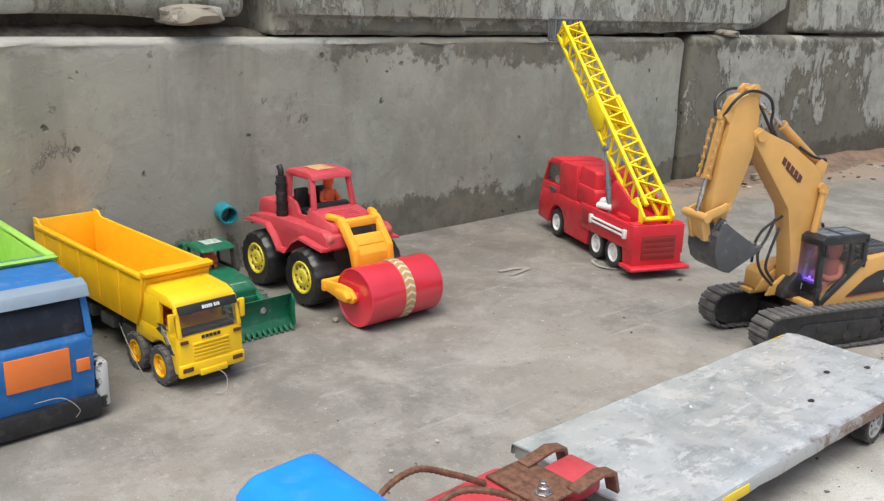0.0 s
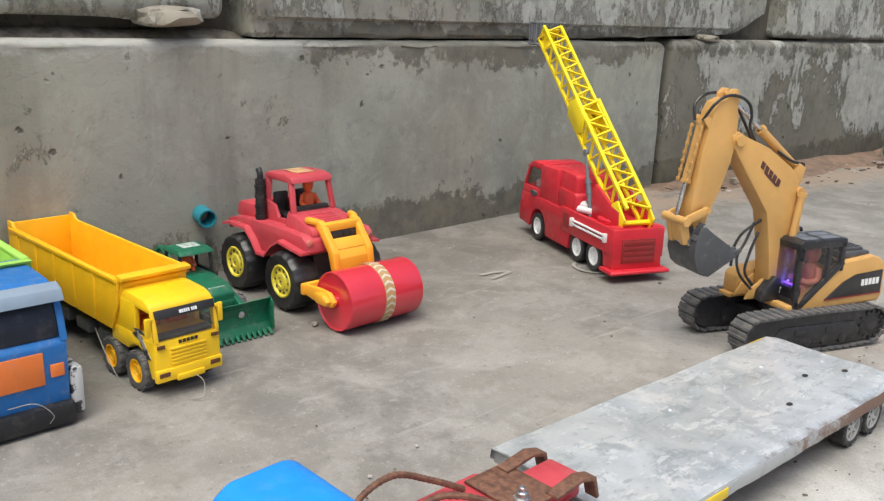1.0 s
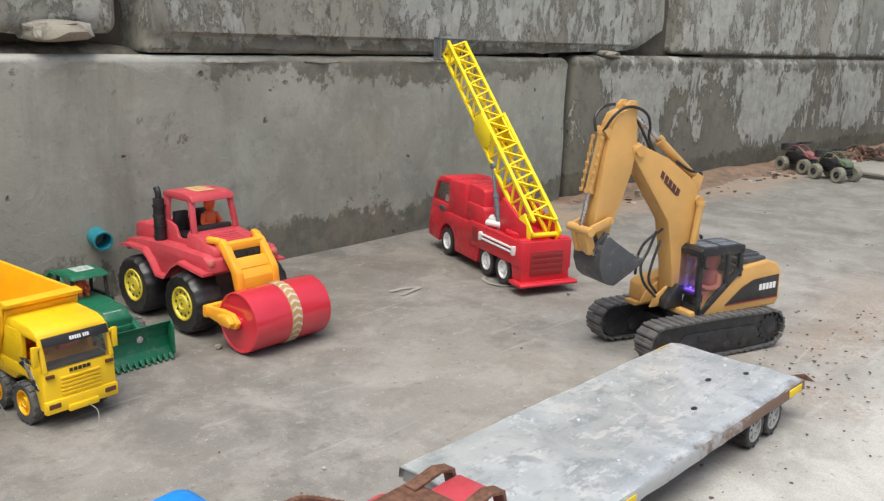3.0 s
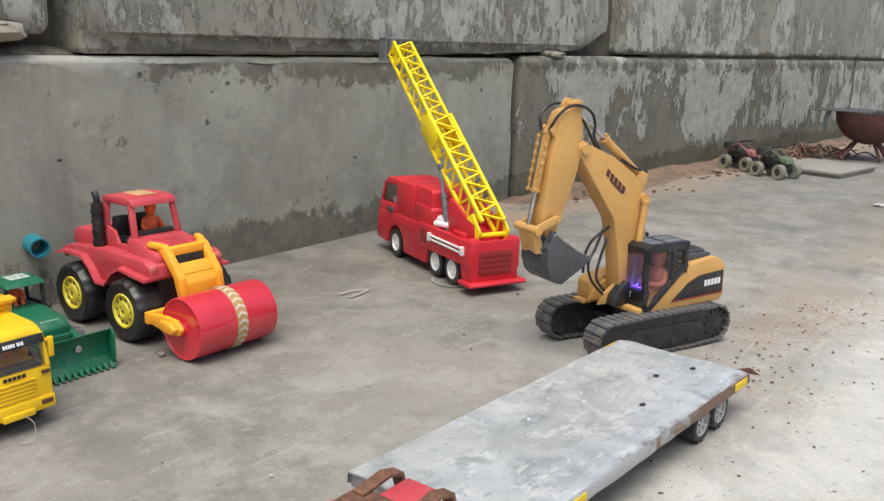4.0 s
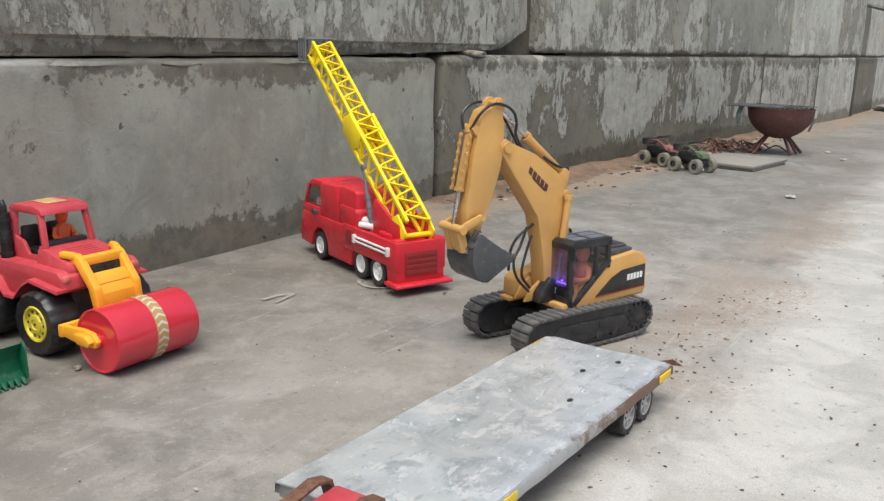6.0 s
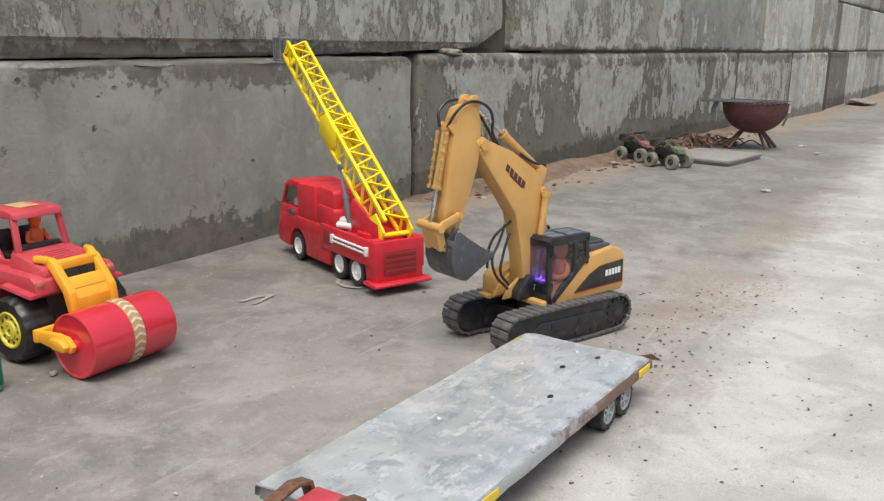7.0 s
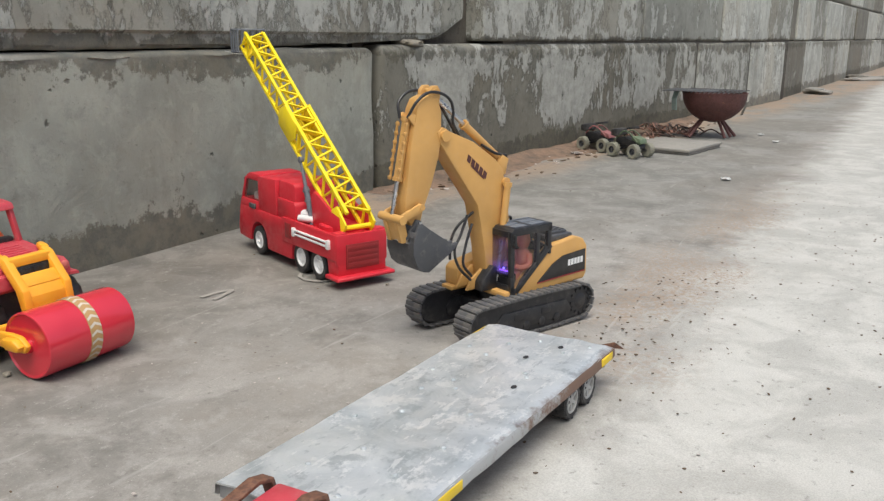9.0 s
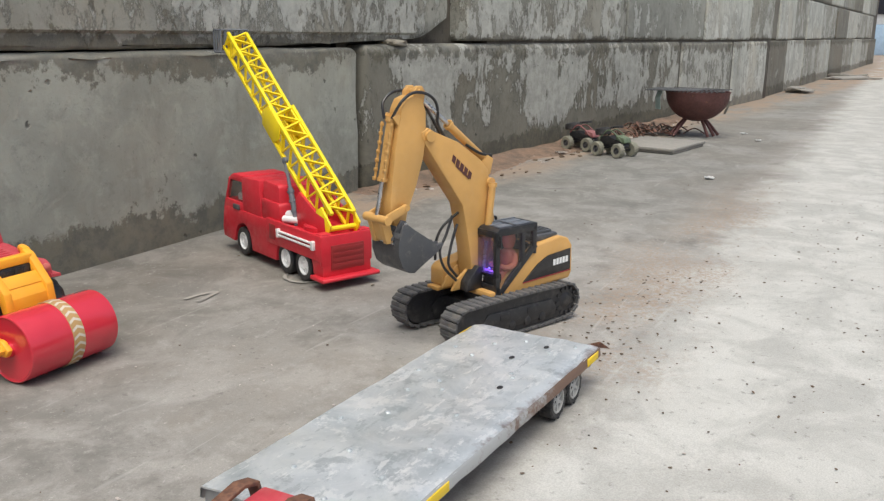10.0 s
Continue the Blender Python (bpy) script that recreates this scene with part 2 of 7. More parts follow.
def galvanised():
    n = Nodes("worn_galvanised_sheet")
    at = n.coords(False)
    sp = n.t.nodes.new("ShaderNodeTexVoronoi")
    sp.inputs["Scale"].default_value = 55
    n.link(at, sp.inputs["Vector"])
    a, b = n.noise(at, 9, 7, 0.65, distort=1.0), n.noise(at, 45, 6, 0.7)
    col = n.mix(n.ramp(a, 0.3, 0.7), (0.46, 0.50, 0.51), (0.70, 0.72, 0.715))
    col = n.mix(n.math("MULTIPLY", n.axis(sp.outputs["Color"], 0), 0.18), col, (0.62, 0.64, 0.65))
    col = n.mix(n.math("MULTIPLY", n.ramp(n.noise(at, 20, 8, 0.75, offset=(4, 4, 1)), 0.53, 0.60), 0.55), col, (0.84, 0.84, 0.82))
    col = n.mix(n.math("MULTIPLY", n.ramp(n.noise(at, 13, 8, 0.7, offset=(9, 1, 1)), 0.56, 0.64), 0.6), col, (0.30, 0.34, 0.35))
    col = n.mix(n.math("MULTIPLY", n.ramp(n.noise(at, 48, 6, 0.7, stretch=(0.5, 1.4, 1), offset=(2, 7, 1)), 0.56, 0.62), 0.5), col, (0.34, 0.38, 0.39))
    col = n.mix(n.math("MULTIPLY", n.ramp(n.noise(at, 38, 6, 0.7, stretch=(0.5, 1.4, 1), offset=(5, 3, 1)), 0.58, 0.63), 0.6), col, (0.86, 0.86, 0.84))
    rim = n.ramp(n.math("ADD", n.axis(at, 1), n.math("MULTIPLY", n.math("SUBTRACT", b, 0.5), 0.05)), -0.098, -0.116)
    rusty = n.math("MULTIPLY", n.math("MULTIPLY", rim, n.ramp(n.axis(at, 0), -0.18, -0.06)), 0.8)
    col = n.mix(rusty, col, n.mix(b, (0.13, 0.075, 0.05), (0.30, 0.2, 0.15)))
    n.bump(n.math("ADD", a, n.math("MULTIPLY", b, 0.25)), 0.3, 0.004)
    return n.out(col, n.ramp(b, 0.3, 0.7, 0.30, 0.52), 0.5)


def glass(name, color, rough=0.05, haze=0.0):
    """Thin tinted clear plastic."""
    n = Nodes(name)
    tr, gl = n.t.nodes.new("ShaderNodeBsdfTransparent"), n.t.nodes.new("ShaderNodeBsdfGlossy")
    tr.inputs[0].default_value = (*color, 1)
    gl.inputs["Roughness"].default_value = rough
    fr = n.t.nodes.new("ShaderNodeLayerWeight")
    fr.inputs[0].default_value = 0.5
    mx = n.t.nodes.new("ShaderNodeMixShader")
    n.link(n.math("ADD", n.math("MULTIPLY", n.math("POWER", fr.outputs[1], 4.0), 0.5), 0.04), mx.inputs[0])
    n.link(tr.outputs[0], mx.inputs[1])
    n.link(gl.outputs[0], mx.inputs[2])
    last = mx.outputs[0]
    if haze:
        dust, mx2 = n.t.nodes.new("ShaderNodeBsdfTranslucent"), n.t.nodes.new("ShaderNodeMixShader")
        dust.inputs[0].default_value = (0.8, 0.8, 0.8, 1)
        mx2.inputs[0].default_value = haze
        n.link(last, mx2.inputs[1])
        n.link(dust.outputs[0], mx2.inputs[2])
        last = mx2.outputs[0]
    n.link(last, n.t.nodes["Material Output"].inputs[0])
    return n.mat


M_FLOOR = floor_concrete()
M_WALL_A = wall_concrete("grey_rendered_block", (0.308, 0.314, 0.270), (0.40, 0.405, 0.362), (0.078, 0.075, 0.062), -0.5, 0.58, 0.6, 0.0, 0.55)
M_WALL_B = wall_concrete("mossy_peeling_block", (0.165, 0.158, 0.128), (0.395, 0.395, 0.355), (0.058, 0.056, 0.044), 0.76, 0.45, 0.8, 1.0)
M_WALL_C = wall_concrete("weathered_upper_block", (0.262, 0.26, 0.226), (0.43, 0.43, 0.39), (0.070, 0.067, 0.054), 0.66, 0.8, 0.7, 0.5)
M_WALL_D = wall_concrete("pale_far_block", (0.41, 0.415, 0.375), (0.53, 0.535, 0.49), (0.11, 0.105, 0.09), 0.4, 0.3)
M_WALL_E = wall_concrete("stained_grey_block", (0.25, 0.252, 0.222), (0.40, 0.405, 0.37), (0.07, 0.068, 0.056), 0.2, 0.6, 0.8)
M_WALL_F = wall_concrete("dark_damp_block", (0.17, 0.162, 0.135), (0.34, 0.34, 0.30), (0.06, 0.057, 0.046), 0.0, 0.6, 0.9)
M_EARTH = wall_concrete("earth_fill", (0.085, 0.075, 0.06), (0.12, 0.105, 0.085), (0.04, 0.035, 0.03), 0.2, 0.5)
M_RED = plastic("red_plastic", (0.62, 0.024, 0.040), 0.38, 0.06, 0.0, 0.02)
M_DULL_RED = plastic("faded_red_plastic", (0.54, 0.060, 0.078), 0.40, 0.18)
n_drum = Nodes("red_drum_plastic")
M_DRUM = n_drum.out(n_drum.mix(n_drum.ramp(n_drum.noise(n_drum.coords(False), 8, 3), 0.3, 0.7), (0.57, 0.024, 0.042), (0.64, 0.034, 0.055)), 0.15)
n_drum.bsdf.inputs["Specular IOR Level"].default_value = 0.9
M_YELLOW = plastic("bright_yellow_plastic", (0.93, 0.71, 0.012), 0.36, 0.02)
M_AMBER = plastic("amber_yellow_plastic", (0.92, 0.50, 0.012), 0.36, 0.06)
M_YOKE = plastic("orange_yellow_plastic", (0.94, 0.42, 0.03), 0.38, 0.05)
M_TRUCK_YELLOW = plastic("lemon_yellow_plastic", (0.90, 0.56, 0.012), 0.34, 0.05)
M_RIM_YELLOW = plastic("rim_yellow_plastic", (0.72, 0.60, 0.05), 0.42, 0.25)
M_GOLD = plastic("construction_ochre_plastic", (0.58, 0.325, 0.10), 0.42, 0.08)
M_GREEN = plastic("dark_green_plastic", (0.006, 0.13, 0.064), 0.4, 0.2)
M_LIME = plastic("lime_green_plastic", (0.36, 0.66, 0.11), 0.42, 0.1)
M_BLUE = plastic("blue_felt_plastic", (0.02, 0.16, 0.46), 0.6, 0.25)
M_SKY_BLUE = plastic("bright_blue_plastic", (0.01, 0.27, 0.80), 0.4, 0.1)
M_ORANGE = plastic("orange_sticker", (0.82, 0.2, 0.04), 0.5, 0.15)
M_FIGURE = plastic("orange_doll_plastic", (0.86, 0.17, 0.05), 0.5, 0.05)
M_SKIN = plastic("salmon_doll_plastic", (0.80, 0.27, 0.19), 0.5, 0.05)
M_WHITE = plastic("white_plastic", (0.78, 0.78, 0.77), 0.4, 0.1)
M_BLACK = plastic("black_plastic", (0.018, 0.018, 0.02), 0.38, 0.12)
M_GREY = plastic("dark_grey_plastic", (0.065, 0.067, 0.072), 0.45, 0.25)
M_SLATE = plastic("slate_grey_plastic", (0.15, 0.165, 0.19), 0.45, 0.15)
M_TEAL = plastic("teal_pipe", (0.02, 0.24, 0.30), 0.45, 0.35)
M_RUBBER = rubber("black_rubber")
M_TREAD = rubber("dusty_track_rubber", (0.085, 0.085, 0.088), 0.6)
M_PALE_RUBBER = rubber("pale_green_rubber", (0.24, 0.235, 0.18), 0.5)
M_SHEET = galvanised()
M_RUST = metal("rusty_steel", (0.16, 0.09, 0.06), 0.65, 0.9, 0.5)
M_STEEL = metal("bright_steel", (0.62, 0.62, 0.63), 0.28, 0.1)
M_BOWL = metal("oxide_red_steel", (0.12, 0.05, 0.045), 0.6, 0.15, 0.1)
M_PANE = glass("clear_smoked_pane", (0.78, 0.76, 0.75))
M_PANE_DARK = glass("tinted_pane", (0.72, 0.70, 0.74), 0.05, 0.16)
M_TAPE = plastic("yellow_tape", (0.80, 0.55, 0.02), 0.5, 0.2)
M_STONE = wall_concrete("flat_stone", (0.30, 0.275, 0.225), (0.38, 0.36, 0.31), (0.14, 0.13, 0.11), 0.3, 0.1, 0.3)
M_BOARD = plastic("grey_weathered_board", (0.27, 0.255, 0.228), 0.8, 0.4)
M_CHIP = plastic("brown_wood_chip", (0.12, 0.08, 0.05), 0.85, 0.3)
M_FIBRE = plastic("clear_line", (0.30, 0.29, 0.26), 0.3, 0.0)


# ---------------------------------------------------------------- mesh helpers
def part(name, bm, material, parent=None, label="", smooth=35):
    """Links a bmesh as one mesh object, under a thing or a part."""
    me = bpy.data.meshes.new(name)
    bmesh.ops.recalc_face_normals(bm, faces=bm.faces)
    bm.to_mesh(me)
    bm.free()
    me.materials.append(material)
    if smooth:
        me.polygons.foreach_set("use_smooth", [True] * len(me.polygons))
        me.set_sharp_from_angle(angle=radians(smooth))
    ob = new(name, me)
    ob.parent = parent
    return tagged(ob, label)


def split(name, piece, bm, material, parent, label=""):
    """Links the largest joined piece of a bmesh as a part, and the other pieces as parts under it."""
    bm.verts.index_update()
    bm.faces.index_update()
    left, islands = dict.fromkeys(bm.verts), []
    while left:
        todo, isle = [left.popitem()[0]], []
        while todo:
            v = todo.pop()
            isle.append(v)
            for e in v.link_edges:
                o = e.other_vert(v)
                if o in left:
                    left.pop(o)
                    todo.append(o)
        islands.append(isle)

    def size(isle):
        lo, hi = Vector(isle[0].co), Vector(isle[0].co)
        for v in isle:
            for i in range(3):
                lo[i], hi[i] = min(lo[i], v.co[i]), max(hi[i], v.co[i])
        d = sorted(hi - lo)
        return d[1] * d[2] + d[0] * d[2]

    islands.sort(key=lambda s: (-size(s), min(v.index for v in s)))
    first = None
    for isle in islands:
        one, where = bmesh.new(), {}
        for v in sorted(isle, key=lambda v: v.index):
            where[v] = one.verts.new(v.co)
        faces = {f for v in isle for f in v.link_faces}
        for f in sorted(faces, key=lambda f: f.index):
            one.faces.new([where[v] for v in f.verts])
        ob = part(piece if first else name, one, material, first or parent, "" if first else label)
        first = first or ob
    bm.free()
    return first


def share(ob, m, parent=None):
    """Another part on the same mesh."""
    o = new(ob.name.split(".")[0], ob.data)
    o.parent = parent or ob.parent
    o.matrix_basis = m
    return o


def thing(name, m, label, category, group="", kind=""):
    ob = new(name)
    ob.empty_display_size = 0.05
    ob.matrix_basis = m
    return tagged(ob, label, category, group, kind)


def merge(bm, tmp, m=None):
    if m is not None:
        tmp.transform(m)
    me = bpy.data.meshes.new("tmp")
    tmp.to_mesh(me)
    tmp.free()
    bm.from_mesh(me)
    bpy.data.meshes.remove(me)
    return bm


def bevelled(tmp, width, seg=2):
    if width > 0:
        bmesh.ops.bevel(tmp, geom=list(tmp.edges), offset=width, segments=seg, affect="EDGES", profile=0.5, clamp_overlap=True)
    return tmp


def box(bm, x0, x1, y0, y1, z0, z1, bevel=0.002, m=None, seg=2):
    tmp = bmesh.new()
    bmesh.ops.create_cube(tmp, size=1.0)
    for v in tmp.verts:
        v.co = ((x0, x1)[v.co.x > 0], (y0, y1)[v.co.y > 0], (z0, z1)[v.co.z > 0])
    return merge(bm, bevelled(tmp, bevel, seg), m)


def prism(bm, outline, y0, y1, bevel=0.002, m=None, taper=1.0, seg=2):
    """A side profile of (x, z) points, drawn out along y; taper narrows its upper half."""
    tmp = bmesh.new()
    zs = [p[1] for p in outline]
    lo, hi = min(zs), max(zs)

    def k(z):
        return 1 + (taper - 1) * (z - lo) / max(hi - lo, 1e-6)

    mid = (y0 + y1) / 2
    a = [tmp.verts.new((x, mid + (y0 - mid) * k(z), z)) for x, z in outline]
    b = [tmp.verts.new((x, mid + (y1 - mid) * k(z), z)) for x, z in outline]
    tmp.faces.new(a)
    tmp.faces.new(b[::-1])
    for i in range(len(a)):
        j = (i + 1) % len(a)
        tmp.faces.new((a[j], a[i], b[i], b[j]))
    bmesh.ops.recalc_face_normals(tmp, faces=tmp.faces)
    return merge(bm, bevelled(tmp, bevel, seg), m)


def lathe(bm, rings, seg=28, m=None, closed=True):
    """Rings of (radius, height) turned about z."""
    tmp = bmesh.new()
    rows = []
    for r, z in rings:
        rows.append([tmp.verts.new((r * math.cos(2 * math.pi * i / seg), r * math.sin(2 * math.pi * i / seg), z)) for i in range(seg)])
    for p, q in zip(rows, rows[1:]):
        for i in range(seg):
            j = (i + 1) % seg
            tmp.faces.new((p[i], p[j], q[j], q[i]))
    if closed:
        tmp.faces.new(rows[0][::-1])
        tmp.faces.new(rows[-1])
    return merge(bm, tmp, m)


def rod(bm, a, b, r, seg=10, r2=None):
    """A round bar from a to b."""
    a, b = Vector(a), Vector(b)
    d = b - a
    m = Matrix.Translation(a) @ d.to_track_quat("Z", "Y").to_matrix().to_4x4()
    return lathe(bm, [(r, 0), (r if r2 is None else r2, d.length)], seg, m)


def bar(bm, a, b, w, h, bevel=0.0):
    """A square bar from a to b, w wide and h high."""
    a, b = Vector(a), Vector(b)
    d = b - a
    m = Matrix.Translation(a) @ d.to_track_quat("X", "Z").to_matrix().to_4x4()
    return box(bm, 0, d.length, -w / 2, w / 2, -h / 2, h / 2, bevel, m)


def smooth_path(pts, steps=8):
    pts = [Vector(p) for p in pts]
    ext = [pts[0] * 2 - pts[1], *pts, pts[-1] * 2 - pts[-2]]
    out = []
    for i in range(1, len(ext) - 2):
        p0, p1, p2, p3 = ext[i - 1:i + 3]
        for k in range(steps):
            t = k / steps
            out.append(0.5 * (2 * p1 + (p2 - p0) * t + (2 * p0 - 5 * p1 + 4 * p2 - p3) * t * t + (3 * p1 - p0 - 3 * p2 + p3) * t ** 3))
    return out + [pts[-1]]


def hose(bm, pts, r, seg=8, steps=8, wavy=0.0):
    """A bent tube through the points."""
    path = smooth_path(pts, steps)
    tmp = bmesh.new()
    rows, up = [], Vector((0.3, 0.2, 1)).normalized()
    for i, p in enumerate(path):
        d = (path[min(i + 1, len(path) - 1)] - path[max(i - 1, 0)]).normalized()
        side = d.cross(up).normalized()
        top = side.cross(d)
        rr = r * (1 + wavy * (i % 2))
        rows.append([tmp.verts.new(p + rr * (math.cos(2 * math.pi * k / seg) * side + math.sin(2 * math.pi * k / seg) * top)) for k in range(seg)])
    for p, q in zip(rows, rows[1:]):
        for i in range(seg):
            j = (i + 1) % seg
            tmp.faces.new((p[i], p[j], q[j], q[i]))
    tmp.faces.new(rows[0][::-1])
    tmp.faces.new(rows[-1])
    return merge(bm, tmp)


ACROSS = pose(0, 0, 0, -90, 0, 0)  # turns a lathe's axis from z to y


# ---------------------------------------------------------------- ground and walls
n_soil = Nodes("brown_soil")
at_soil = n_soil.coords(True)
n_soil.bump(n_soil.noise(at_soil, 90, 7, 0.7), 0.8, 0.006)
M_SOIL = n_soil.out(n_soil.mix(n_soil.ramp(n_soil.noise(at_soil, 16, 8, 0.72), 0.38, 0.62), (0.11, 0.092, 0.07), (0.27, 0.235, 0.185)), 0.95)


def ground():
    bm = bmesh.new()
    xs = [-40, -15, -5, -2, -0.8] + [-0.4 + 0.045 * i for i in range(90)] + [4, 5, 6.5, 8, 11, 16, 24, 45, 90]
    ys = [-60, -20, -6, -2.5, -1, -0.4] + [-0.1 + 0.045 * i for i in range(42)] + [2.2, 3, 8, 40]
    grid = [[bm.verts.new((x, y, 0.0035 * (noise.noise((x * 2.1, y * 2.1, 3.0)) - 0.6) if -0.4 < x < 8 and -0.1 < y < 1.8 else -0.002)) for y in ys] for x in xs]
    for i in range(len(xs) - 1):
        for j in range(len(ys) - 1):
            bm.faces.new((grid[i][j], grid[i + 1][j], grid[i + 1][j + 1], grid[i][j + 1]))
    ob = part("ground", bm, M_FLOOR, None, "", 0)
    ob.data.polygons.foreach_set("use_smooth", [True] * len(ob.data.polygons))
    return tagged(ob, "worn grey concrete yard with sand and stains", "ground", kind="structure")


def stone_block(length, depth, height, r, seed, rough=0.006, step=0.07, cut=None, lip=0.0, corner=0.0):
    """A cast block with rounded, worn edges; its front face lies on y = 0 and runs along x."""
    bm = bmesh.new()
    bmesh.ops.create_cube(bm, size=1.0)
    for v in bm.verts:
        v.co = (length * (v.co.x + 0.5), depth * (v.co.y + 0.5), height * (v.co.z + 0.5))

    def cuts(size):
        near = [0.3 * r, 0.65 * r, r, 1.8 * r]
        inner = list(np.linspace(2.6 * r, size - 2.6 * r, max(2, int(size / step))))
        return near + inner + [size - c for c in near]

    for axis, size in ((0, length), (2, height), (1, min(depth, 0.3))):
        normal = [0, 0, 0]
        normal[axis] = 1
        for c in cuts(size) + ([lip - 0.004, lip + 0.004] if lip and axis == 2 else []):
            at = [0, 0, 0]
            at[axis] = c
            bmesh.ops.bisect_plane(bm, geom=bm.verts[:] + bm.edges[:] + bm.faces[:], plane_co=at, plane_no=normal, dist=1e-5)
    for v in bm.verts:
        p = v.co.copy()
        if cut:
            p.z = max(p.z, cut(p.x))
        if corner:
            dx, dz = p.x - length + corner, p.z - height + corner
            if dx > 0 and dz > 0 and math.hypot(dx, dz) > corner:
                k = corner / math.hypot(dx, dz)
                p.x, p.z = length - corner + dx * k, height - corner + dz * k
        q = Vector((min(max(p.x, r), length - r), min(max(p.y, r), depth - r), min(max(p.z, r), height - r)))
        d = p - q
        k = sum(abs(c) > 1e-6 for c in d)
        if k > 1 and d.length > r:
            p = q + d.normalized() * r
        if lip and p.z < lip + 0.001 and p.y < 0.1:
            p.y += 0.011 + 0.004 * noise.noise((p.x * 9, seed, 1))
        s = Vector((p.x * 3 + seed * 7.3, p.y * 3, p.z * 3))
        w = noise.noise(s * 1.1) * 0.6 + noise.noise(s * 3.7) * 0.4 + (0.5 * noise.noise(s * 9) if k > 1 else 0.12 * noise.noise(s * 9))
        p += Vector((0.3 * w if k > 1 else 0, w, 0.8 * w if k > 1 else 0.0)) * rough * (1.7 if k > 1 else 0.7)
        v.co = p
    return bm


def walls():
    wall = thing("wall_north", pose(0, 0, 0), "retaining wall of stacked weathered grey concrete blocks", "wall", kind="structure")
    wall_y, joint_x, turn = 1.648, 2.602, -6.09

    def block(s0, s1, z0, z1, mat, seed, seg=2, r=0.02, inset=0.0, rough=0.006, cut=None, lean=0.0, lip=0.0, corner=0.0):
        """seg 1: the near straight stretch, 2: the stretch past the joint, 3: the far stretch."""
        if seg == 1:
            m = pose(s0, wall_y + inset, z0, 0, 0, 0)
        elif seg == 2:
            m = pose(joint_x, wall_y, 0, 0, 0, turn) @ pose(s0, inset, z0)
        else:
            m = pose(8.30, 1.075, 0, 0, 0, -2.6) @ pose(s0, inset, z0)
        bm = stone_block(s1 - s0, 0.5, z1 - z0, r, seed, rough, 0.06 if seg == 1 or s0 < 3 else 0.15, cut, lip, corner)
        ob = part("block", bm, mat, wall, "", 50)
        ob.matrix_basis = m @ pose(0, 0, 0, lean, 0, 0)

    # lower course
    block(-1.2, 2.612, -0.02, 0.494, M_WALL_A, 1, 1, 0.016, 0.0, 0.009, None, 0.0, 0.0, 0.06)
    block(0.040, 3.375, -0.02, 0.502, M_WALL_B, 2, 2, 0.03)
    block(3.425, 4.62, -0.02, 0.500, M_WALL_C, 3, 2, 0.026, 0.004)
    block(4.67, 5.72, -0.02, 0.500, M_WALL_D, 4, 2, 0.026, 0.006)
    # upper course
    block(-1.2, 0.965, 0.535, 1.05, M_WALL_C, 5, 1, 0.03, 0.02, 0.009)
    block(1.015, 3.27, 0.499, 1.05, M_WALL_C, 6, 1, 0.010, -0.004, 0.010, lambda x: max(0, x - 1.0) * 0.022 + max(0, x - 2.03) * 0.35, 0.0, 0.040)
    block(0.72, 2.41, 0.512, 1.05, M_WALL_C, 7, 2, 0.014, 0.004, 0.006)
    block(2.435, 3.86, 0.512, 1.05, M_WALL_E, 8, 2, 0.014, 0.006, 0.006)
    block(3.89, 5.09, 0.510, 1.05, M_WALL_D, 9, 2, 0.014, 0.003, 0.005)
    block(5.12, 5.86, 0.510, 1.05, M_WALL_C, 10, 2, 0.015, 0.01, 0.006)
    # far stretch
    s = 0.0
    for i, (length, mat) in enumerate(((1.25, M_WALL_F), (1.2, M_WALL_D), (1.25, M_WALL_C), (1.2, M_WALL_D), (1.6, M_WALL_F), (1.4, M_WALL_C), (1.6, M_WALL_D), (1.6, M_WALL_C), (1.6, M_WALL_F))):
        block(s + 0.014, s + length - 0.014, -0.02, 0.5, mat, 20 + i, 3, 0.015, 0.01 * (i % 2))
        s += length
    s = -0.1
    for i, (length, mat) in enumerate(((0.75, M_WALL_F), (0.95, M_WALL_D), (0.9, M_WALL_C), (1.3, M_WALL_D), (1.5, M_WALL_C), (1.5, M_WALL_F), (1.6, M_WALL_D), (1.6, M_WALL_C), (1.6, M_WALL_C))):
        block(s + 0.014, s + length - 0.014, 0.508, 0.93, mat, 40 + i, 3, 0.015, 0.012 * ((i + 1) % 2))
        s += length
    # third course
    s = 0.0
    for i in range(4):
        block(s - 1.2, s - 0.02, 1.07, 1.6, M_WALL_C, 60 + i, 1, 0.02, 0.01)
        s += 1.2
    s = 1.1
    for i in range(3):
        block(s, s + 1.58, 1.07, 1.6, M_WALL_C, 70 + i, 2, 0.02, 0.01)
        s += 1.6
    s = 0.0
    for i in range(8):
        block(s, s + 1.48, 0.95, 1.5, (M_WALL_D, M_WALL_E, M_WALL_F)[i % 3], 80 + i, 3, 0.02, 0.01)
        s += 1.5
    # sandy soil lying on the lower course under the upper blocks
    bm = bmesh.new()
    n = 90
    rows = []
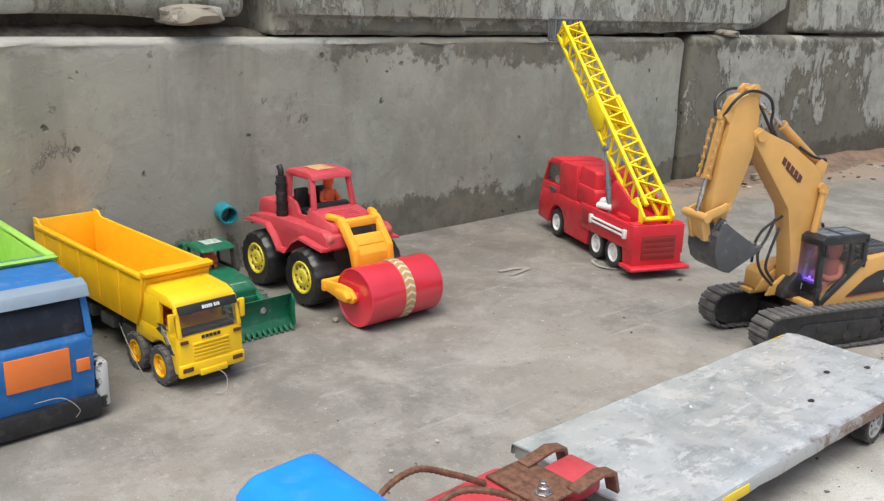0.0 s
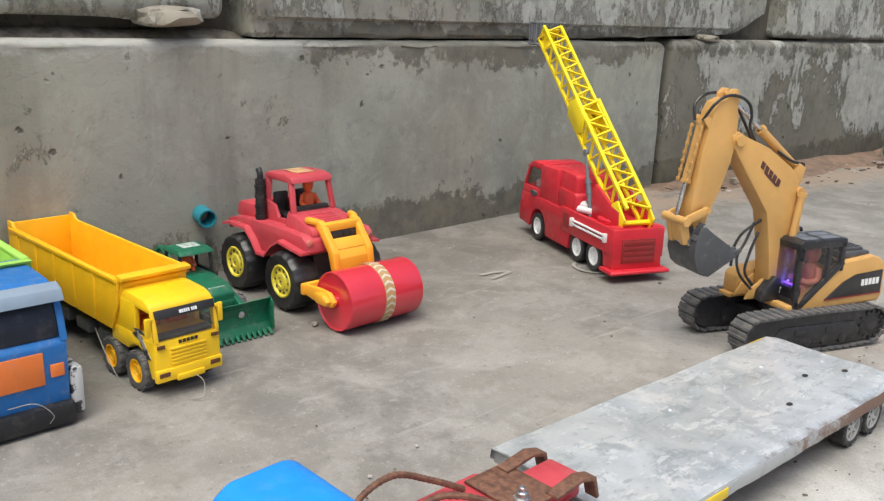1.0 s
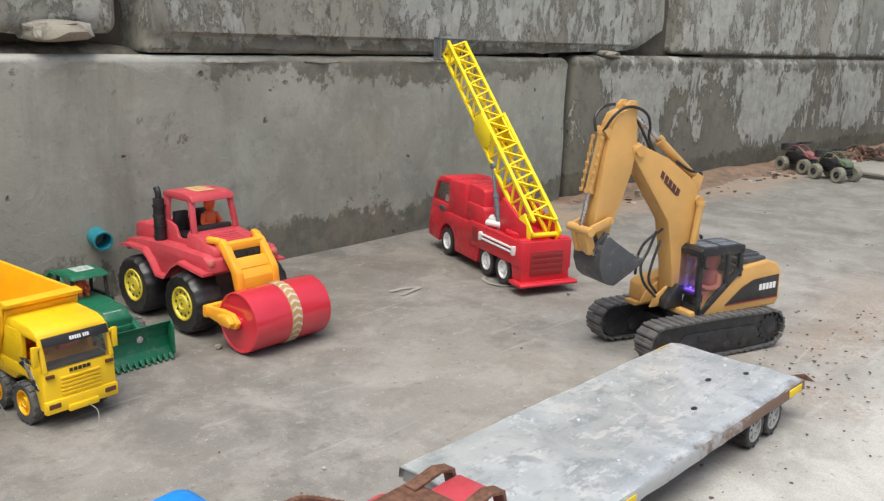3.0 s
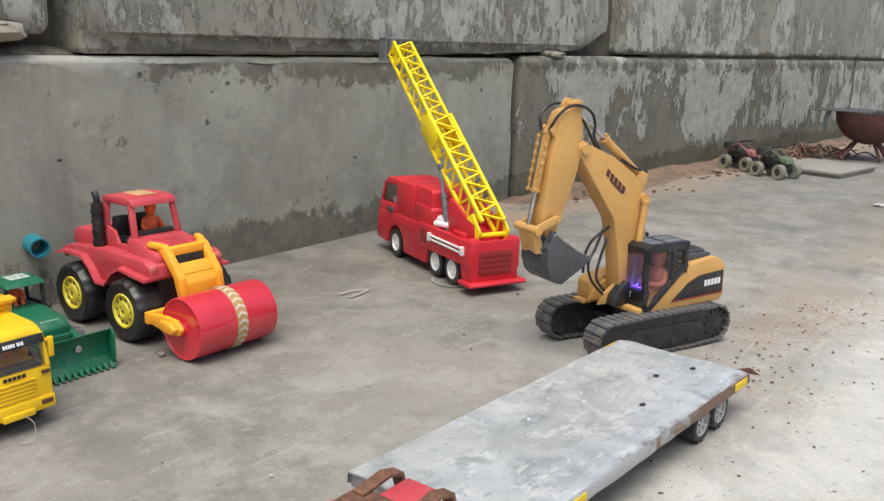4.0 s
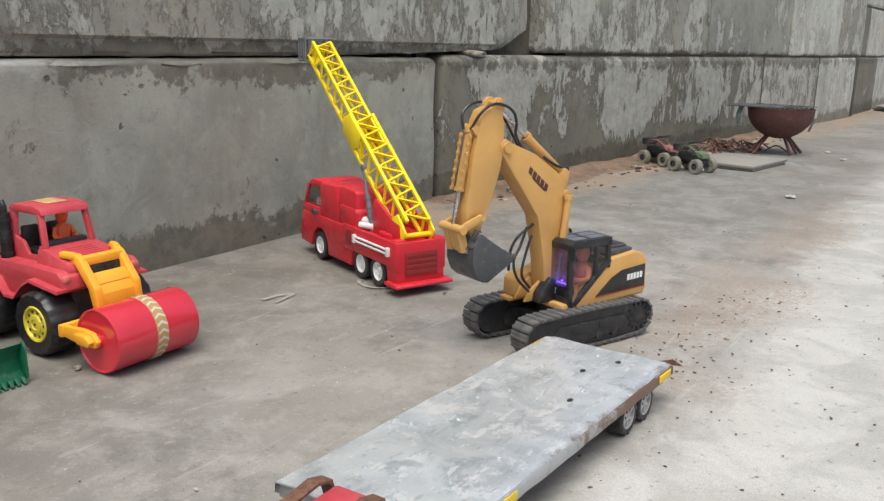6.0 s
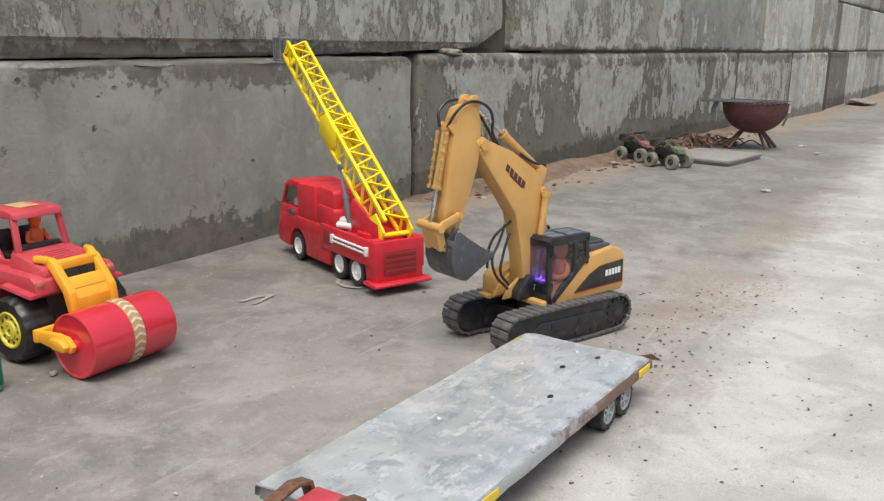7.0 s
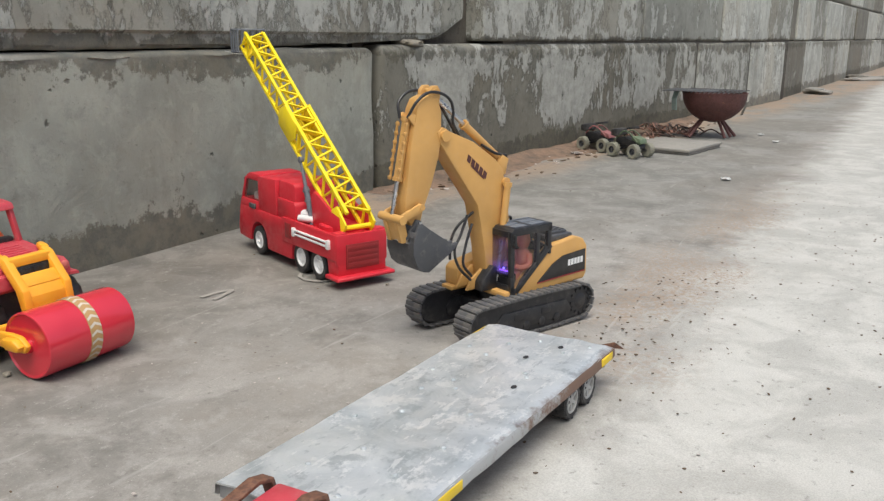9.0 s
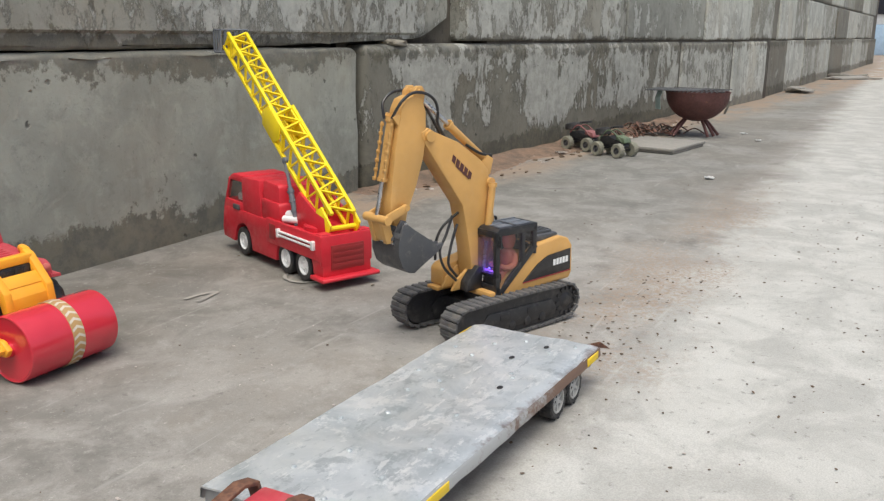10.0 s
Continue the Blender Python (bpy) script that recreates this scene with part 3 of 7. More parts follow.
    for i in range(n + 1):
        x = -0.8 + 3.4 * i / n
        h = 0.022 + 0.012 * noise.noise((x * 4, 2, 1)) + 0.005 * noise.noise((x * 17, 3, 1)) if x < 1.05 else 0.006 + 0.008 * abs(noise.noise((x * 5, 2, 1)))
        rows.append([bm.verts.new((x, wall_y + y, 0.478 + z * (h + 0.006))) for y, z in ((0.036, 0.0), (0.044, 0.5), (0.06, 0.9), (0.085, 1.15), (0.14, 1.3))])
    for p, q in zip(rows, rows[1:]):
        for j in range(4):
            bm.faces.new((p[j], p[j + 1], q[j + 1], q[j]))
    part("soil", bm, M_SOIL, wall, "brown sandy soil between the courses", 60)
    # earth packed behind the joints
    bm = bmesh.new()
    box(bm, -1.2, 2.7, 1.76, 2.3, -0.02, 1.6, 0)
    part("packing", bm, M_EARTH, wall, "dark packed earth in the joints", 0)
    bm = bmesh.new()
    box(bm, 0.0, 5.9, 0.09, 0.55, -0.02, 1.6, 0, pose(joint_x, wall_y, 0, 0, 0, turn))
    part("packing", bm, M_EARTH, wall, "", 0)
    bm = bmesh.new()
    box(bm, 0.9, 5.85, 0.018, 0.2, -0.02, 1.04, 0, pose(joint_x, wall_y, 0, 0, 0, turn))
    part("packing", bm, M_EARTH, wall, "", 0)
    bm = bmesh.new()
    box(bm, -0.2, 12.6, 0.024, 0.55, -0.02, 1.5, 0, pose(8.30, 1.075, 0, 0, 0, -2.6))
    part("packing", bm, M_EARTH, wall, "", 0)


ground()
walls()


# ---------------------------------------------------------------- flatbed trailer
def trailer():
    t = thing("flatbed_trailer", pose(1.010, 0.498, 0, 0, 0, -2.756), "low toy flatbed trailer with a galvanised sheet deck", "toy trailer")
    L, W, z = 0.3175, 0.110, 0.0635
    bm = bmesh.new()
    nx, ny = 48, 16
    top, low = [], []
    for i in range(nx + 1):
        for j in range(ny + 1):
            x, y = -L + 2 * L * i / nx, -W + 2 * W * j / ny
            dz = 0.0035 * noise.noise((x * 9, y * 9, 1.0)) + 0.0012 * noise.noise((x * 30, y * 30, 2.0))
            edge = max(0.0, (-y - W + 0.012) / 0.012)
            dz -= 0.003 * edge + edge * 0.003 * noise.noise((x * 40, 5, 5))
            xx = x + (0.008 * noise.noise((y * 30, 3, 1)) if i in (0, nx) else 0)
            if i == nx and j == ny:
                xx -= 0.008
            top.append(bm.verts.new((xx, y, z + dz)))
            low.append(bm.verts.new((xx, y, z + dz - 0.0025)))
    k = ny + 1
    for i in range(nx):
        for j in range(ny):
            a, b, c, d = i * k + j, (i + 1) * k + j, (i + 1) * k + j + 1, i * k + j + 1
            bm.faces.new((top[a], top[b], top[c], top[d]))
            bm.faces.new((low[d], low[c], low[b], low[a]))
    for j in range(ny):
        for i0 in (0, nx):
            a, b = i0 * k + j, i0 * k + j + 1
            bm.faces.new((top[a], top[b], low[b], low[a]))
    for i in range(nx):
        for j0 in (0, ny):
            a, b = i * k + j0, (i + 1) * k + j0
            bm.faces.new((top[a], top[b], low[b], low[a]))
    part("deck", bm, M_SHEET, t, "dented galvanised sheet deck", 60)
    for side in (-1, 1):
        bm = bmesh.new()
        n = 40
        rows = []
        for i in range(n + 1):
            x = -L + 2 * L * i / n
            y = side * (W + 0.0015 + 0.0015 * noise.noise((x * 25, side, 2)))
            hgt = 0.015 + 0.002 * noise.noise((x * 18, 7, side))
            rows.append([bm.verts.new((x, y - side * 0.003, z - 0.001)), bm.verts.new((x, y, z - 0.003)), bm.verts.new((x, y + side * 0.0012, z - hgt)), bm.verts.new((x, y - side * 0.002, z - hgt))])
        for p, q in zip(rows, rows[1:]):
            for a in range(4):
                bm.faces.new((p[a], q[a], q[(a + 1) % 4], p[(a + 1) % 4]))
        part("side_rail", bm, M_SIDE, t, "bent sheet edge, rusty towards the tail", 60)
        for x0, x1 in ((-0.218, -0.165), (0.262, 0.306)):
            bm = bmesh.new()
            box(bm, x0, x1, side * (W + 0.0022) - 0.0008, side * (W + 0.0022) + 0.0018, z - 0.015, z - 0.003, 0.0004)
            part("tape", bm, M_TAPE, t, "strip of yellow tape")
    bm = bmesh.new()
    for y in (-0.06, 0.06):
        box(bm, -0.28, 0.30, y - 0.008, y + 0.008, z - 0.022, z - 0.004, 0.001)
    split("chassis_beam", "chassis_beam", bm, M_RUST, t)
    bm = bmesh.new()
    box(bm, -L + 0.004, -L + 0.007, -W, W, z - 0.02, z - 0.002, 0.0008)
    part("front_lip", bm, M_SIDE, t)
    # rivets and holes in the deck
    rivets = [(0.250, -0.052), (0.243, 0.038), (0.182, 0.046), (0.145, -0.038), (0.132, -0.047), (0.07, 0.038), (0.045, 0.02), (0.02, 0.06), (-0.058, 0.04), (-0.02, -0.04),
              (-0.12, -0.06), (-0.17, 0.02), (-0.2, -0.045), (-0.235, 0.05), (0.28, 0.0), (0.2, 0.085), (0.29, -0.08), (-0.27, -0.02), (-0.1, 0.085), (0.09, 0.085)]
    bm = bmesh.new()
    lathe(bm, [(0.0038, -0.001), (0.0036, 0.0012), (0.002, 0.0022), (0.0004, 0.0024)], 10)
    first = part("rivet", bm, M_SHEET, t)
    for i, (x, y) in enumerate(rivets):
        m = pose(x, y, z + 0.0035 * noise.noise((x * 9, y * 9, 1.0)) + 0.0005, 14 * (i % 3 - 1), 10 * (i % 2), 0)
        if i:
            share(first, m)
        else:
            first.matrix_basis = m
    bm = bmesh.new()
    lathe(bm, [(0.0052, 0), (0.0046, 0.0009), (0.002, 0.001), (0.0005, 0.0004)], 9)
    hole = part("bolt_hole", bm, M_BLACK, t)
    for i, (x, y) in enumerate([(0.203, -0.012), (0.270, -0.040), (0.090, -0.048)]):
        m = pose(x, y, z + 0.0035 * noise.noise((x * 9, y * 9, 1.0)) + 0.0008) @ Matrix.Diagonal((1.2, 0.8, 1, 1))
        if i:
            share(hole, m)
        else:
            hole.matrix_basis = m
    # twin axles at the tail, one pair of wheels a side
    for x in (0.167, 0.229):
        bm = bmesh.new()
        rod(bm, (x, -0.1, 0.026), (x, 0.1, 0.026), 0.004)
        part("axle", bm, M_RUST, t)
        for side in (-1, 1):
            toy_wheel(t, pose(x, side * 0.094, 0.028), 0.028, 0.024, side, M_RUBBER, M_HUB, rim=0.68, lugs=12, spokes=6)
    # torn sheet flap at the tail corner
    bm = bmesh.new()
    tmp = [bm.verts.new(p) for p in ((L - 0.004, -W + 0.01, z - 0.002), (L + 0.016, -W - 0.012, z - 0.006), (L + 0.02, -W + 0.002, z - 0.001), (L + 0.012, -W + 0.004, z + 0.004), (L - 0.002, -W + 0.02, z + 0.001))]
    bm.faces.new(tmp)
    bmesh.ops.solidify(bm, geom=bm.faces[:], thickness=0.0012)
    part("torn_flap", bm, M_RUST, t, "rusty torn corner of the sheet")


def toy_wheel(parent, m, r, width, side, tyre_mat, rim_mat, rim=0.6, lugs=0, spokes=0, holes=0, label="", knobs=1.0):
    """A wheel whose axle runs along y; its dished face looks to side (-1 or 1)."""
    w = width / 2
    bm = bmesh.new()
    rc = r * rim
    rings = [(rc, -w * 0.9), (r * 0.9, -w), (r * 0.98, -w * 0.8), (r, -w * 0.35), (r, w * 0.35), (r * 0.98, w * 0.8), (r * 0.9, w), (rc, w * 0.9), (rc * 0.97, w * 0.2)]
    lathe(bm, [(a, b * side) for a, b in rings], 32 if knobs == 1 else 64, ACROSS)
    if knobs != 1:
        for v in bm.verts:
            far = math.hypot(v.co.x, v.co.z)
            if far > r * 0.88 and abs(v.co.y) > 0.3 * w and int(round(math.atan2(v.co.z, v.co.x) * 32 / math.pi)) % 4 < 2:
                v.co.x, v.co.z = v.co.x * knobs, v.co.z * knobs
    if lugs:
        for i in range(lugs):
            for s in (-1, 1):
                a = 2 * math.pi * (i + 0.25 * s) / lugs
                box(bm, -r * 0.07, r * 0.07, 0.05 * w, w * 0.95, r * 0.94, r * 1.035, 0.0, pose(0, 0, 0, 0, math.degrees(a), 0) @ Matrix.Diagonal((1, s, 1, 1)))
    tyre = part("wheel", bm, tyre_mat, parent, label)
    tyre.matrix_basis = m
    bm = bmesh.new()
    f = side
    if holes >= 10:
        lathe(bm, [(rc * 1.0, f * w * 0.90), (rc * 0.95, f * w * 0.97), (rc * 0.86, f * w * 0.95), (rc * 0.80, f * w * 0.80), (rc * 0.52, f * w * 0.84), (rc * 0.48, f * w * 0.92), (rc * 0.30, f * w * 0.95), (rc * 0.26, f * w * 0.88), (rc * 0.10, f * w * 0.90), (rc * 0.004, f * w * 0.90)], 32, ACROSS, False)
    else:
        lathe(bm, [(rc * 1.0, f * w * 0.92), (rc * 0.9, f * w * 0.95), (rc * 0.84, f * w * 0.42), (rc * 0.45, f * w * 0.36), (rc * 0.42, f * w * 0.74), (rc * 0.34, f * w * 0.8), (rc * 0.3, f * w * 0.66), (rc * 0.12, f * w * 0.7), (rc * 0.004, f * w * 0.71)], 28, ACROSS, False)
    if spokes:
        part("rim", bm, M_BLACK, tyre)
        bm = bmesh.new()
        lathe(bm, [(rc * 1.0, f * w * 0.93), (rc * 0.96, f * w * 0.99), (rc * 0.86, f * w * 0.97), (rc * 0.84, f * w * 0.5)], 28, ACROSS, False)
        lathe(bm, [(rc * 0.32, f * w * 0.5), (rc * 0.32, f * w * 0.86), (rc * 0.1, f * w * 0.9), (rc * 0.004, f * w * 0.9)], 16, ACROSS, False)
    for i in range(spokes):
        box(bm, -rc * 0.11, rc * 0.11, min(f * w * 0.5, f * w * 0.84), max(f * w * 0.5, f * w * 0.84), rc * 0.3, rc * 0.9, 0.0, pose(0, 0, 0, 0, 360 * i / spokes, 0))
    for i in range(0 if holes >= 10 else holes):
        box(bm, -rc * 0.045, rc * 0.045, min(f * w * 0.36, f * w * 0.62), max(f * w * 0.36, f * w * 0.62), rc * 0.4, rc * 0.86, 0.0, pose(0, 0, 0, 0, 360 * i / holes, 0))
    part("hub_spokes" if spokes else "rim", bm, rim_mat, tyre)
    if holes >= 10:
        bm = bmesh.new()
        for i in range(holes):
            lathe(bm, [(rc * 0.085, 0.0), (rc * 0.085, f * 0.0012)], 8, pose(0, 0, 0, 0, 360 * (i + 0.5) / holes, 0) @ pose(0, f * w * 0.815, rc * 0.68) @ ACROSS)
        lathe(bm, [(rc * 0.07, 0.0), (rc * 0.07, f * 0.0012)], 12, pose(0, f * w * 0.90, 0) @ ACROSS)
        part("rim_hole", bm, M_GREY, tyre, "ring of dark holes")
    return tyre


M_HUB = plastic("grey_hub_plastic", (0.40, 0.40, 0.385), 0.4, 0.2)
n_side = Nodes("dull_folded_sheet")
at_side = n_side.coords(False)
side_col = n_side.mix(n_side.ramp(n_side.math("ADD", n_side.axis(at_side, 0), n_side.math("MULTIPLY", n_side.noise(at_side, 30, 8, 0.75), 0.75)), 0.34, 0.50), (0.36, 0.365, 0.36), (0.17, 0.105, 0.075))
n_side.bump(n_side.noise(at_side, 50, 5), 0.4, 0.002)
M_SIDE = n_side.out(side_col, 0.55, 0.3)
trailer()


def doll(parent_m, size, material, label):
    """A seated toy driver as one plain moulded mesh; x is its front."""
    bm = bmesh.new()
    s = size
    lathe(bm, [(0.10 * s, 0.0), (0.17 * s, 0.1 * s), (0.19 * s, 0.34 * s), (0.15 * s, 0.5 * s), (0.06 * s, 0.55 * s)], 14, pose(0, 0, 0) @ Matrix.Diagonal((0.75, 1.0, 1, 1)))
    lathe(bm, [(0.02 * s, 0.52 * s), (0.11 * s, 0.58 * s), (0.15 * s, 0.72 * s), (0.13 * s, 0.86 * s), (0.05 * s, 0.94 * s)], 14)
    for k in (-1, 1):
        hose(bm, [(0, k * 0.18 * s, 0.46 * s), (0.08 * s, k * 0.26 * s, 0.26 * s), (0.26 * s, k * 0.2 * s, 0.2 * s), (0.36 * s, k * 0.13 * s, 0.24 * s)], 0.06 * s, 8, 4)
        hose(bm, [(0.02 * s, k * 0.1 * s, 0.08 * s), (0.26 * s, k * 0.12 * s, 0.1 * s), (0.34 * s, k * 0.12 * s, -0.12 * s)], 0.075 * s, 8, 4)
    ob = part("driver_doll", bm, material, None, "", 60)
    ob.matrix_basis = parent_m
    return tagged(ob, label, "toy figure")


def arc(cx, cz, r, a0, a1, n=8):
    return [(cx + r * math.cos(radians(a0 + (a1 - a0) * i / n)), cz + r * math.sin(radians(a0 + (a1 - a0) * i / n))) for i in range(n + 1)]


# ---------------------------------------------------------------- toy fire engine with ladder
def fire_engine():
    place = pose(1.634, 1.110, 0, 0, 0, 66)
    t = thing("toy_fire_engine", place, "red plastic toy fire engine with a raised yellow ladder", "toy truck")
    # lower body with wheel arches
    low = [(0.408, 0.030), (0.412, 0.055), (0.400, 0.112), (-0.078, 0.112), (-0.086, 0.104), (-0.088, 0.026), (-0.044, 0.026)]
    low += arc(0.0, 0.036, 0.043, 175, 90, 5) + arc(0.081, 0.036, 0.043, 90, 10, 5) + [(0.128, 0.020), (0.250, 0.020)]
    low += arc(0.297, 0.036, 0.044, 165, 15, 8) + [(0.345, 0.026)]
    bm = bmesh.new()
    prism(bm, low, -0.062, 0.062, 0.003)
    part("body", bm, M_RED, t)
    # cab built up from pillars so that its windows are open
    bm = bmesh.new()
    prism(bm, [(0.300, 0.108), (0.300, 0.196), (0.206, 0.2), (0.200, 0.108)], -0.059, 0.059, 0.004)
    prism(bm, [(0.404, 0.108), (0.394, 0.132), (0.296, 0.132), (0.296, 0.108)], -0.0605, 0.0605, 0.003)
    prism(bm, [(0.372, 0.181), (0.362, 0.194), (0.345, 0.2), (0.29, 0.2), (0.29, 0.181)], -0.058, 0.058, 0.004)
    for y in (-0.054, 0.054):
        bar(bm, (0.392, y, 0.130), (0.366, y, 0.186), 0.009, 0.010, 0.002)
    bar(bm, (0.393, 0, 0.130), (0.367, 0, 0.186), 0.007, 0.006, 0.001)
    cab = split("cab", "pillar", bm, M_RED, t)
    for y in (-0.057, 0.057):
        bm = bmesh.new()
        box(bm, 0.300, 0.378, y - 0.0006, y + 0.0006, 0.131, 0.183, 0)
        pane = part("window_pane", bm, M_PANE, cab)
        pane.visible_shadow = False
    bm = bmesh.new()
    prism(bm, [(0.3935, 0.132), (0.3945, 0.132), (0.3695, 0.184), (0.3685, 0.184)], -0.052, 0.052, 0)
    part("windscreen", bm, M_PANE, cab).visible_shadow = False
    bm = bmesh.new()
    for y in (-0.0625, 0.0625):
        box(bm, 0.31, 0.34, y - 0.003, y + 0.003, 0.112, 0.124, 0.001)
    split("door_vent", "door_vent", bm, M_GREY, t, "dark moulded vent under the side window")
    # pale box added to brighten what shows through the cab windows
    bm = bmesh.new()
    box(bm, 0.304, 0.352, -0.046, 0.046, 0.110, 0.150, 0.006)
    part("seat", bm, M_WHITE, t, "pale box added in the cab behind its windows")
    # crew box and equipment deck
    bm = bmesh.new()
    prism(bm, [(0.196, 0.108), (0.192, 0.198), (0.186, 0.203), (0.120, 0.200), (0.114, 0.194), (0.112, 0.108)], -0.055, 0.055, 0.004)
    prism(bm, [(0.196, 0.150), (0.194, 0.16), (0.112, 0.158), (0.107, 0.15), (0.107, 0.108), (0.196, 0.108)], -0.0585, 0.0585, 0.003)
    part("crew_box", bm, M_RED, t)
    bm = bmesh.new()
    for y in (-0.0615, 0.0615):
        box(bm, -0.085, 0.165, y - 0.0045, y + 0.0045, 0.06, 0.118, 0.002)
    box(bm, -0.088, -0.078, -0.065, 0.065, 0.05, 0.118, 0.003)
    for y in (-0.05, 0.05):
        box(bm, -0.085, -0.06, y - 0.014, y + 0.014, 0.105, 0.122, 0.004)
    split("equipment_deck", "side_panel", bm, M_RED, t)
    bm = bmesh.new()
    box(bm, -0.0905, -0.086, -0.042, 0.042, 0.04, 0.095, 0.001)
    for k in range(4):
        box(bm, -0.0912, -0.09, -0.038, 0.038, 0.045 + 0.012 * k, 0.054 + 0.012 * k, 0.0004)
    split("tail_shutter", "slat", bm, M_SHUTTER, t, "darker ribbed red tail shutter")
    bm = bmesh.new()
    prism(bm, [(-0.05, 0.018), (-0.105, 0.018), (-0.108, 0.022), (-0.105, 0.027), (-0.05, 0.027)], -0.074, 0.074, 0.002)
    part("rear_bumper", bm, M_RED, t)
    for y in (-1, 1):
        bm = bmesh.new()
        for z in (0.098, 0.0885):
            rod(bm, (0.098, y * 0.069, z), (-0.062, y * 0.069, z), 0.0028)
        for x in (0.098, -0.058):
            box(bm, x - 0.005, x + 0.005, y * 0.069 - 0.0045, y * 0.069 + 0.0045, 0.083, 0.1035, 0.0015)
        part("side_rail", bm, M_WHITE, t, "white moulded side rails")
        bm = bmesh.new()
        box(bm, 0.118, 0.146, y * 0.0665 - 0.001, y * 0.0665 + 0.001, 0.072, 0.108, 0.001)
        lathe(bm, [(0.009, -0.0012), (0.008, 0.0012)], 14, pose(0.132, y * 0.0665, 0.09) @ ACROSS)
        part("badge", bm, M_SHUTTER, t, "dark red moulded badge")
    bm = bmesh.new()
    rod(bm, (0.070, 0.018, 0.131), (0.120, 0.040, 0.131), 0.010, 16)
    rod(bm, (0.055, 0.03, 0.124), (0.10, 0.052, 0.124), 0.008, 16)
    part("hose_roll", bm, M_WHITE, t, "white moulded hose rolls")
    for x in (0.0, 0.081, 0.297):
        for side in (-1, 1):
            toy_wheel(t, pose(x, side * 0.051, 0.0355), 0.0355, 0.022, side, M_BLACK, M_WHITE, 0.62, holes=6)
    # turret
    bm = bmesh.new()
    for y in (-0.036, 0.036):
        prism(bm, [(0.058, 0.112), (0.066, 0.176), (0.052, 0.192), (0.03, 0.184), (-0.022, 0.158), (-0.06, 0.150), (-0.064, 0.112)], y - 0.004, y + 0.004, 0.0015)
    lathe(bm, [(0.05, 0.11), (0.05, 0.122), (0.046, 0.125)], 28)
    split("turret", "side_plate", bm, M_RED, t)
    # ladder: two lattice channels, one sliding in the other
    base, top = Vector((-0.058, 0, 0.140)), Vector((0.418, 0, 0.522))
    d = top - base
    frame_m = Matrix.Translation(base) @ d.to_track_quat("X", "Z").to_matrix().to_4x4()
    full = d.length

    def lattice(s0, s1, half, depth, w, step):
        bm = bmesh.new()
        for y in (-half, half):
            for z in (-depth, depth):
                bar(bm, (s0, y, z), (s1, y, z), w, w, 0.0006)
        n = max(2, int(round((s1 - s0) / step)))
        for i in range(n):
            a, b = s0 + (s1 - s0) * i / n, s0 + (s1 - s0) * (i + 1) / n
            mid = (a + b) / 2
            for y in (-half, half):
                bar(bm, (a, y, -depth), (mid, y, depth), w * 0.65, w * 0.5)
                bar(bm, (mid, y, depth), (b, y, -depth), w * 0.65, w * 0.5)
            bar(bm, (a, -half, depth), (mid, half, depth), w * 0.5, w * 0.65)
            bar(bm, (mid, half, depth), (b, -half, depth), w * 0.5, w * 0.65)
        bm.transform(frame_m)
        return bm

    lower = part("lower_ladder", lattice(0.0, 0.335, 0.0285, 0.0255, 0.0080, 0.046), M_YELLOW, t, "bright yellow lattice ladder")
    upper = part("upper_ladder", lattice(0.24, full, 0.0240, 0.0210, 0.0075, 0.046), M_YELLOW, t, "bright yellow lattice ladder extension")
    bm = bmesh.new()
    for y in (-0.0315, 0.0315):
        prism(bm, [(0.275, -0.029), (0.340, -0.029), (0.358, 0.0), (0.34, 0.029), (0.275, 0.029), (0.258, 0.0)], y - 0.002, y + 0.002, 0.001)
    for y in (-0.037, 0.037):
        prism(bm, [(-0.030, -0.030), (0.022, -0.030), (0.040, -0.004), (0.03, 0.019), (-0.022, 0.014)], y - 0.0025, y + 0.0025, 0.001)
    bar(bm, (0.265, -0.025, -0.0265), (0.345, -0.025, -0.0265), 0.012, 0.003)
    bar(bm, (0.265, 0.025, -0.0265), (0.345, 0.025, -0.0265), 0.012, 0.003)
    rod(bm, (-0.015, -0.038, -0.005), (-0.015, 0.038, -0.005), 0.006)
    bm.transform(frame_m)
    split("bracket", "bracket", bm, M_YELLOW, t)
    bm = bmesh.new()
    box(bm, full - 0.004, full, -0.025, 0.025, -0.022, 0.012, 0.001)
    box(bm, full - 0.036, full, -0.024, 0.024, -0.0225, -0.019, 0.001)
    bm.transform(frame_m)
    part("end_plate", bm, M_YELLOW, upper)
    bm = bmesh.new()
    x0, x1, z0, z1 = 0.422, 0.462, 0.492, 0.546
    for z in (z0, z1):
        for a, b in (((x0, -0.036), (x1, -0.036)), ((x1, -0.036), (x1, 0.036)), ((x1, 0.036), (x0, 0.036)), ((x0, 0.036), (x0, -0.036))):
            rod(bm, (*a, z), (*b, z), 0.0026, 6)
    for i in range(6):
        y = -0.036 + 0.0144 * i
        for x in (x0, x1):
            rod(bm, (x, y, z0), (x, y, z1), 0.0022, 6)
    for x in (x0 + 0.013, x0 + 0.027):
        for y in (-0.036, 0.036):
            rod(bm, (x, y, z0), (x, y, z1), 0.0022, 6)
    box(bm, x0, x1, -0.036, 0.036, z0 - 0.003, z0, 0.001)
    split("rescue_cage", "cage_bar", bm, M_SLATE, t, "slate grey plastic cage at the ladder's tip")
    # lifting ram
    bm = bmesh.new()
    rod(bm, (0.066, 0.036, 0.112), (0.098, 0.034, 0.195), 0.0065, 12)
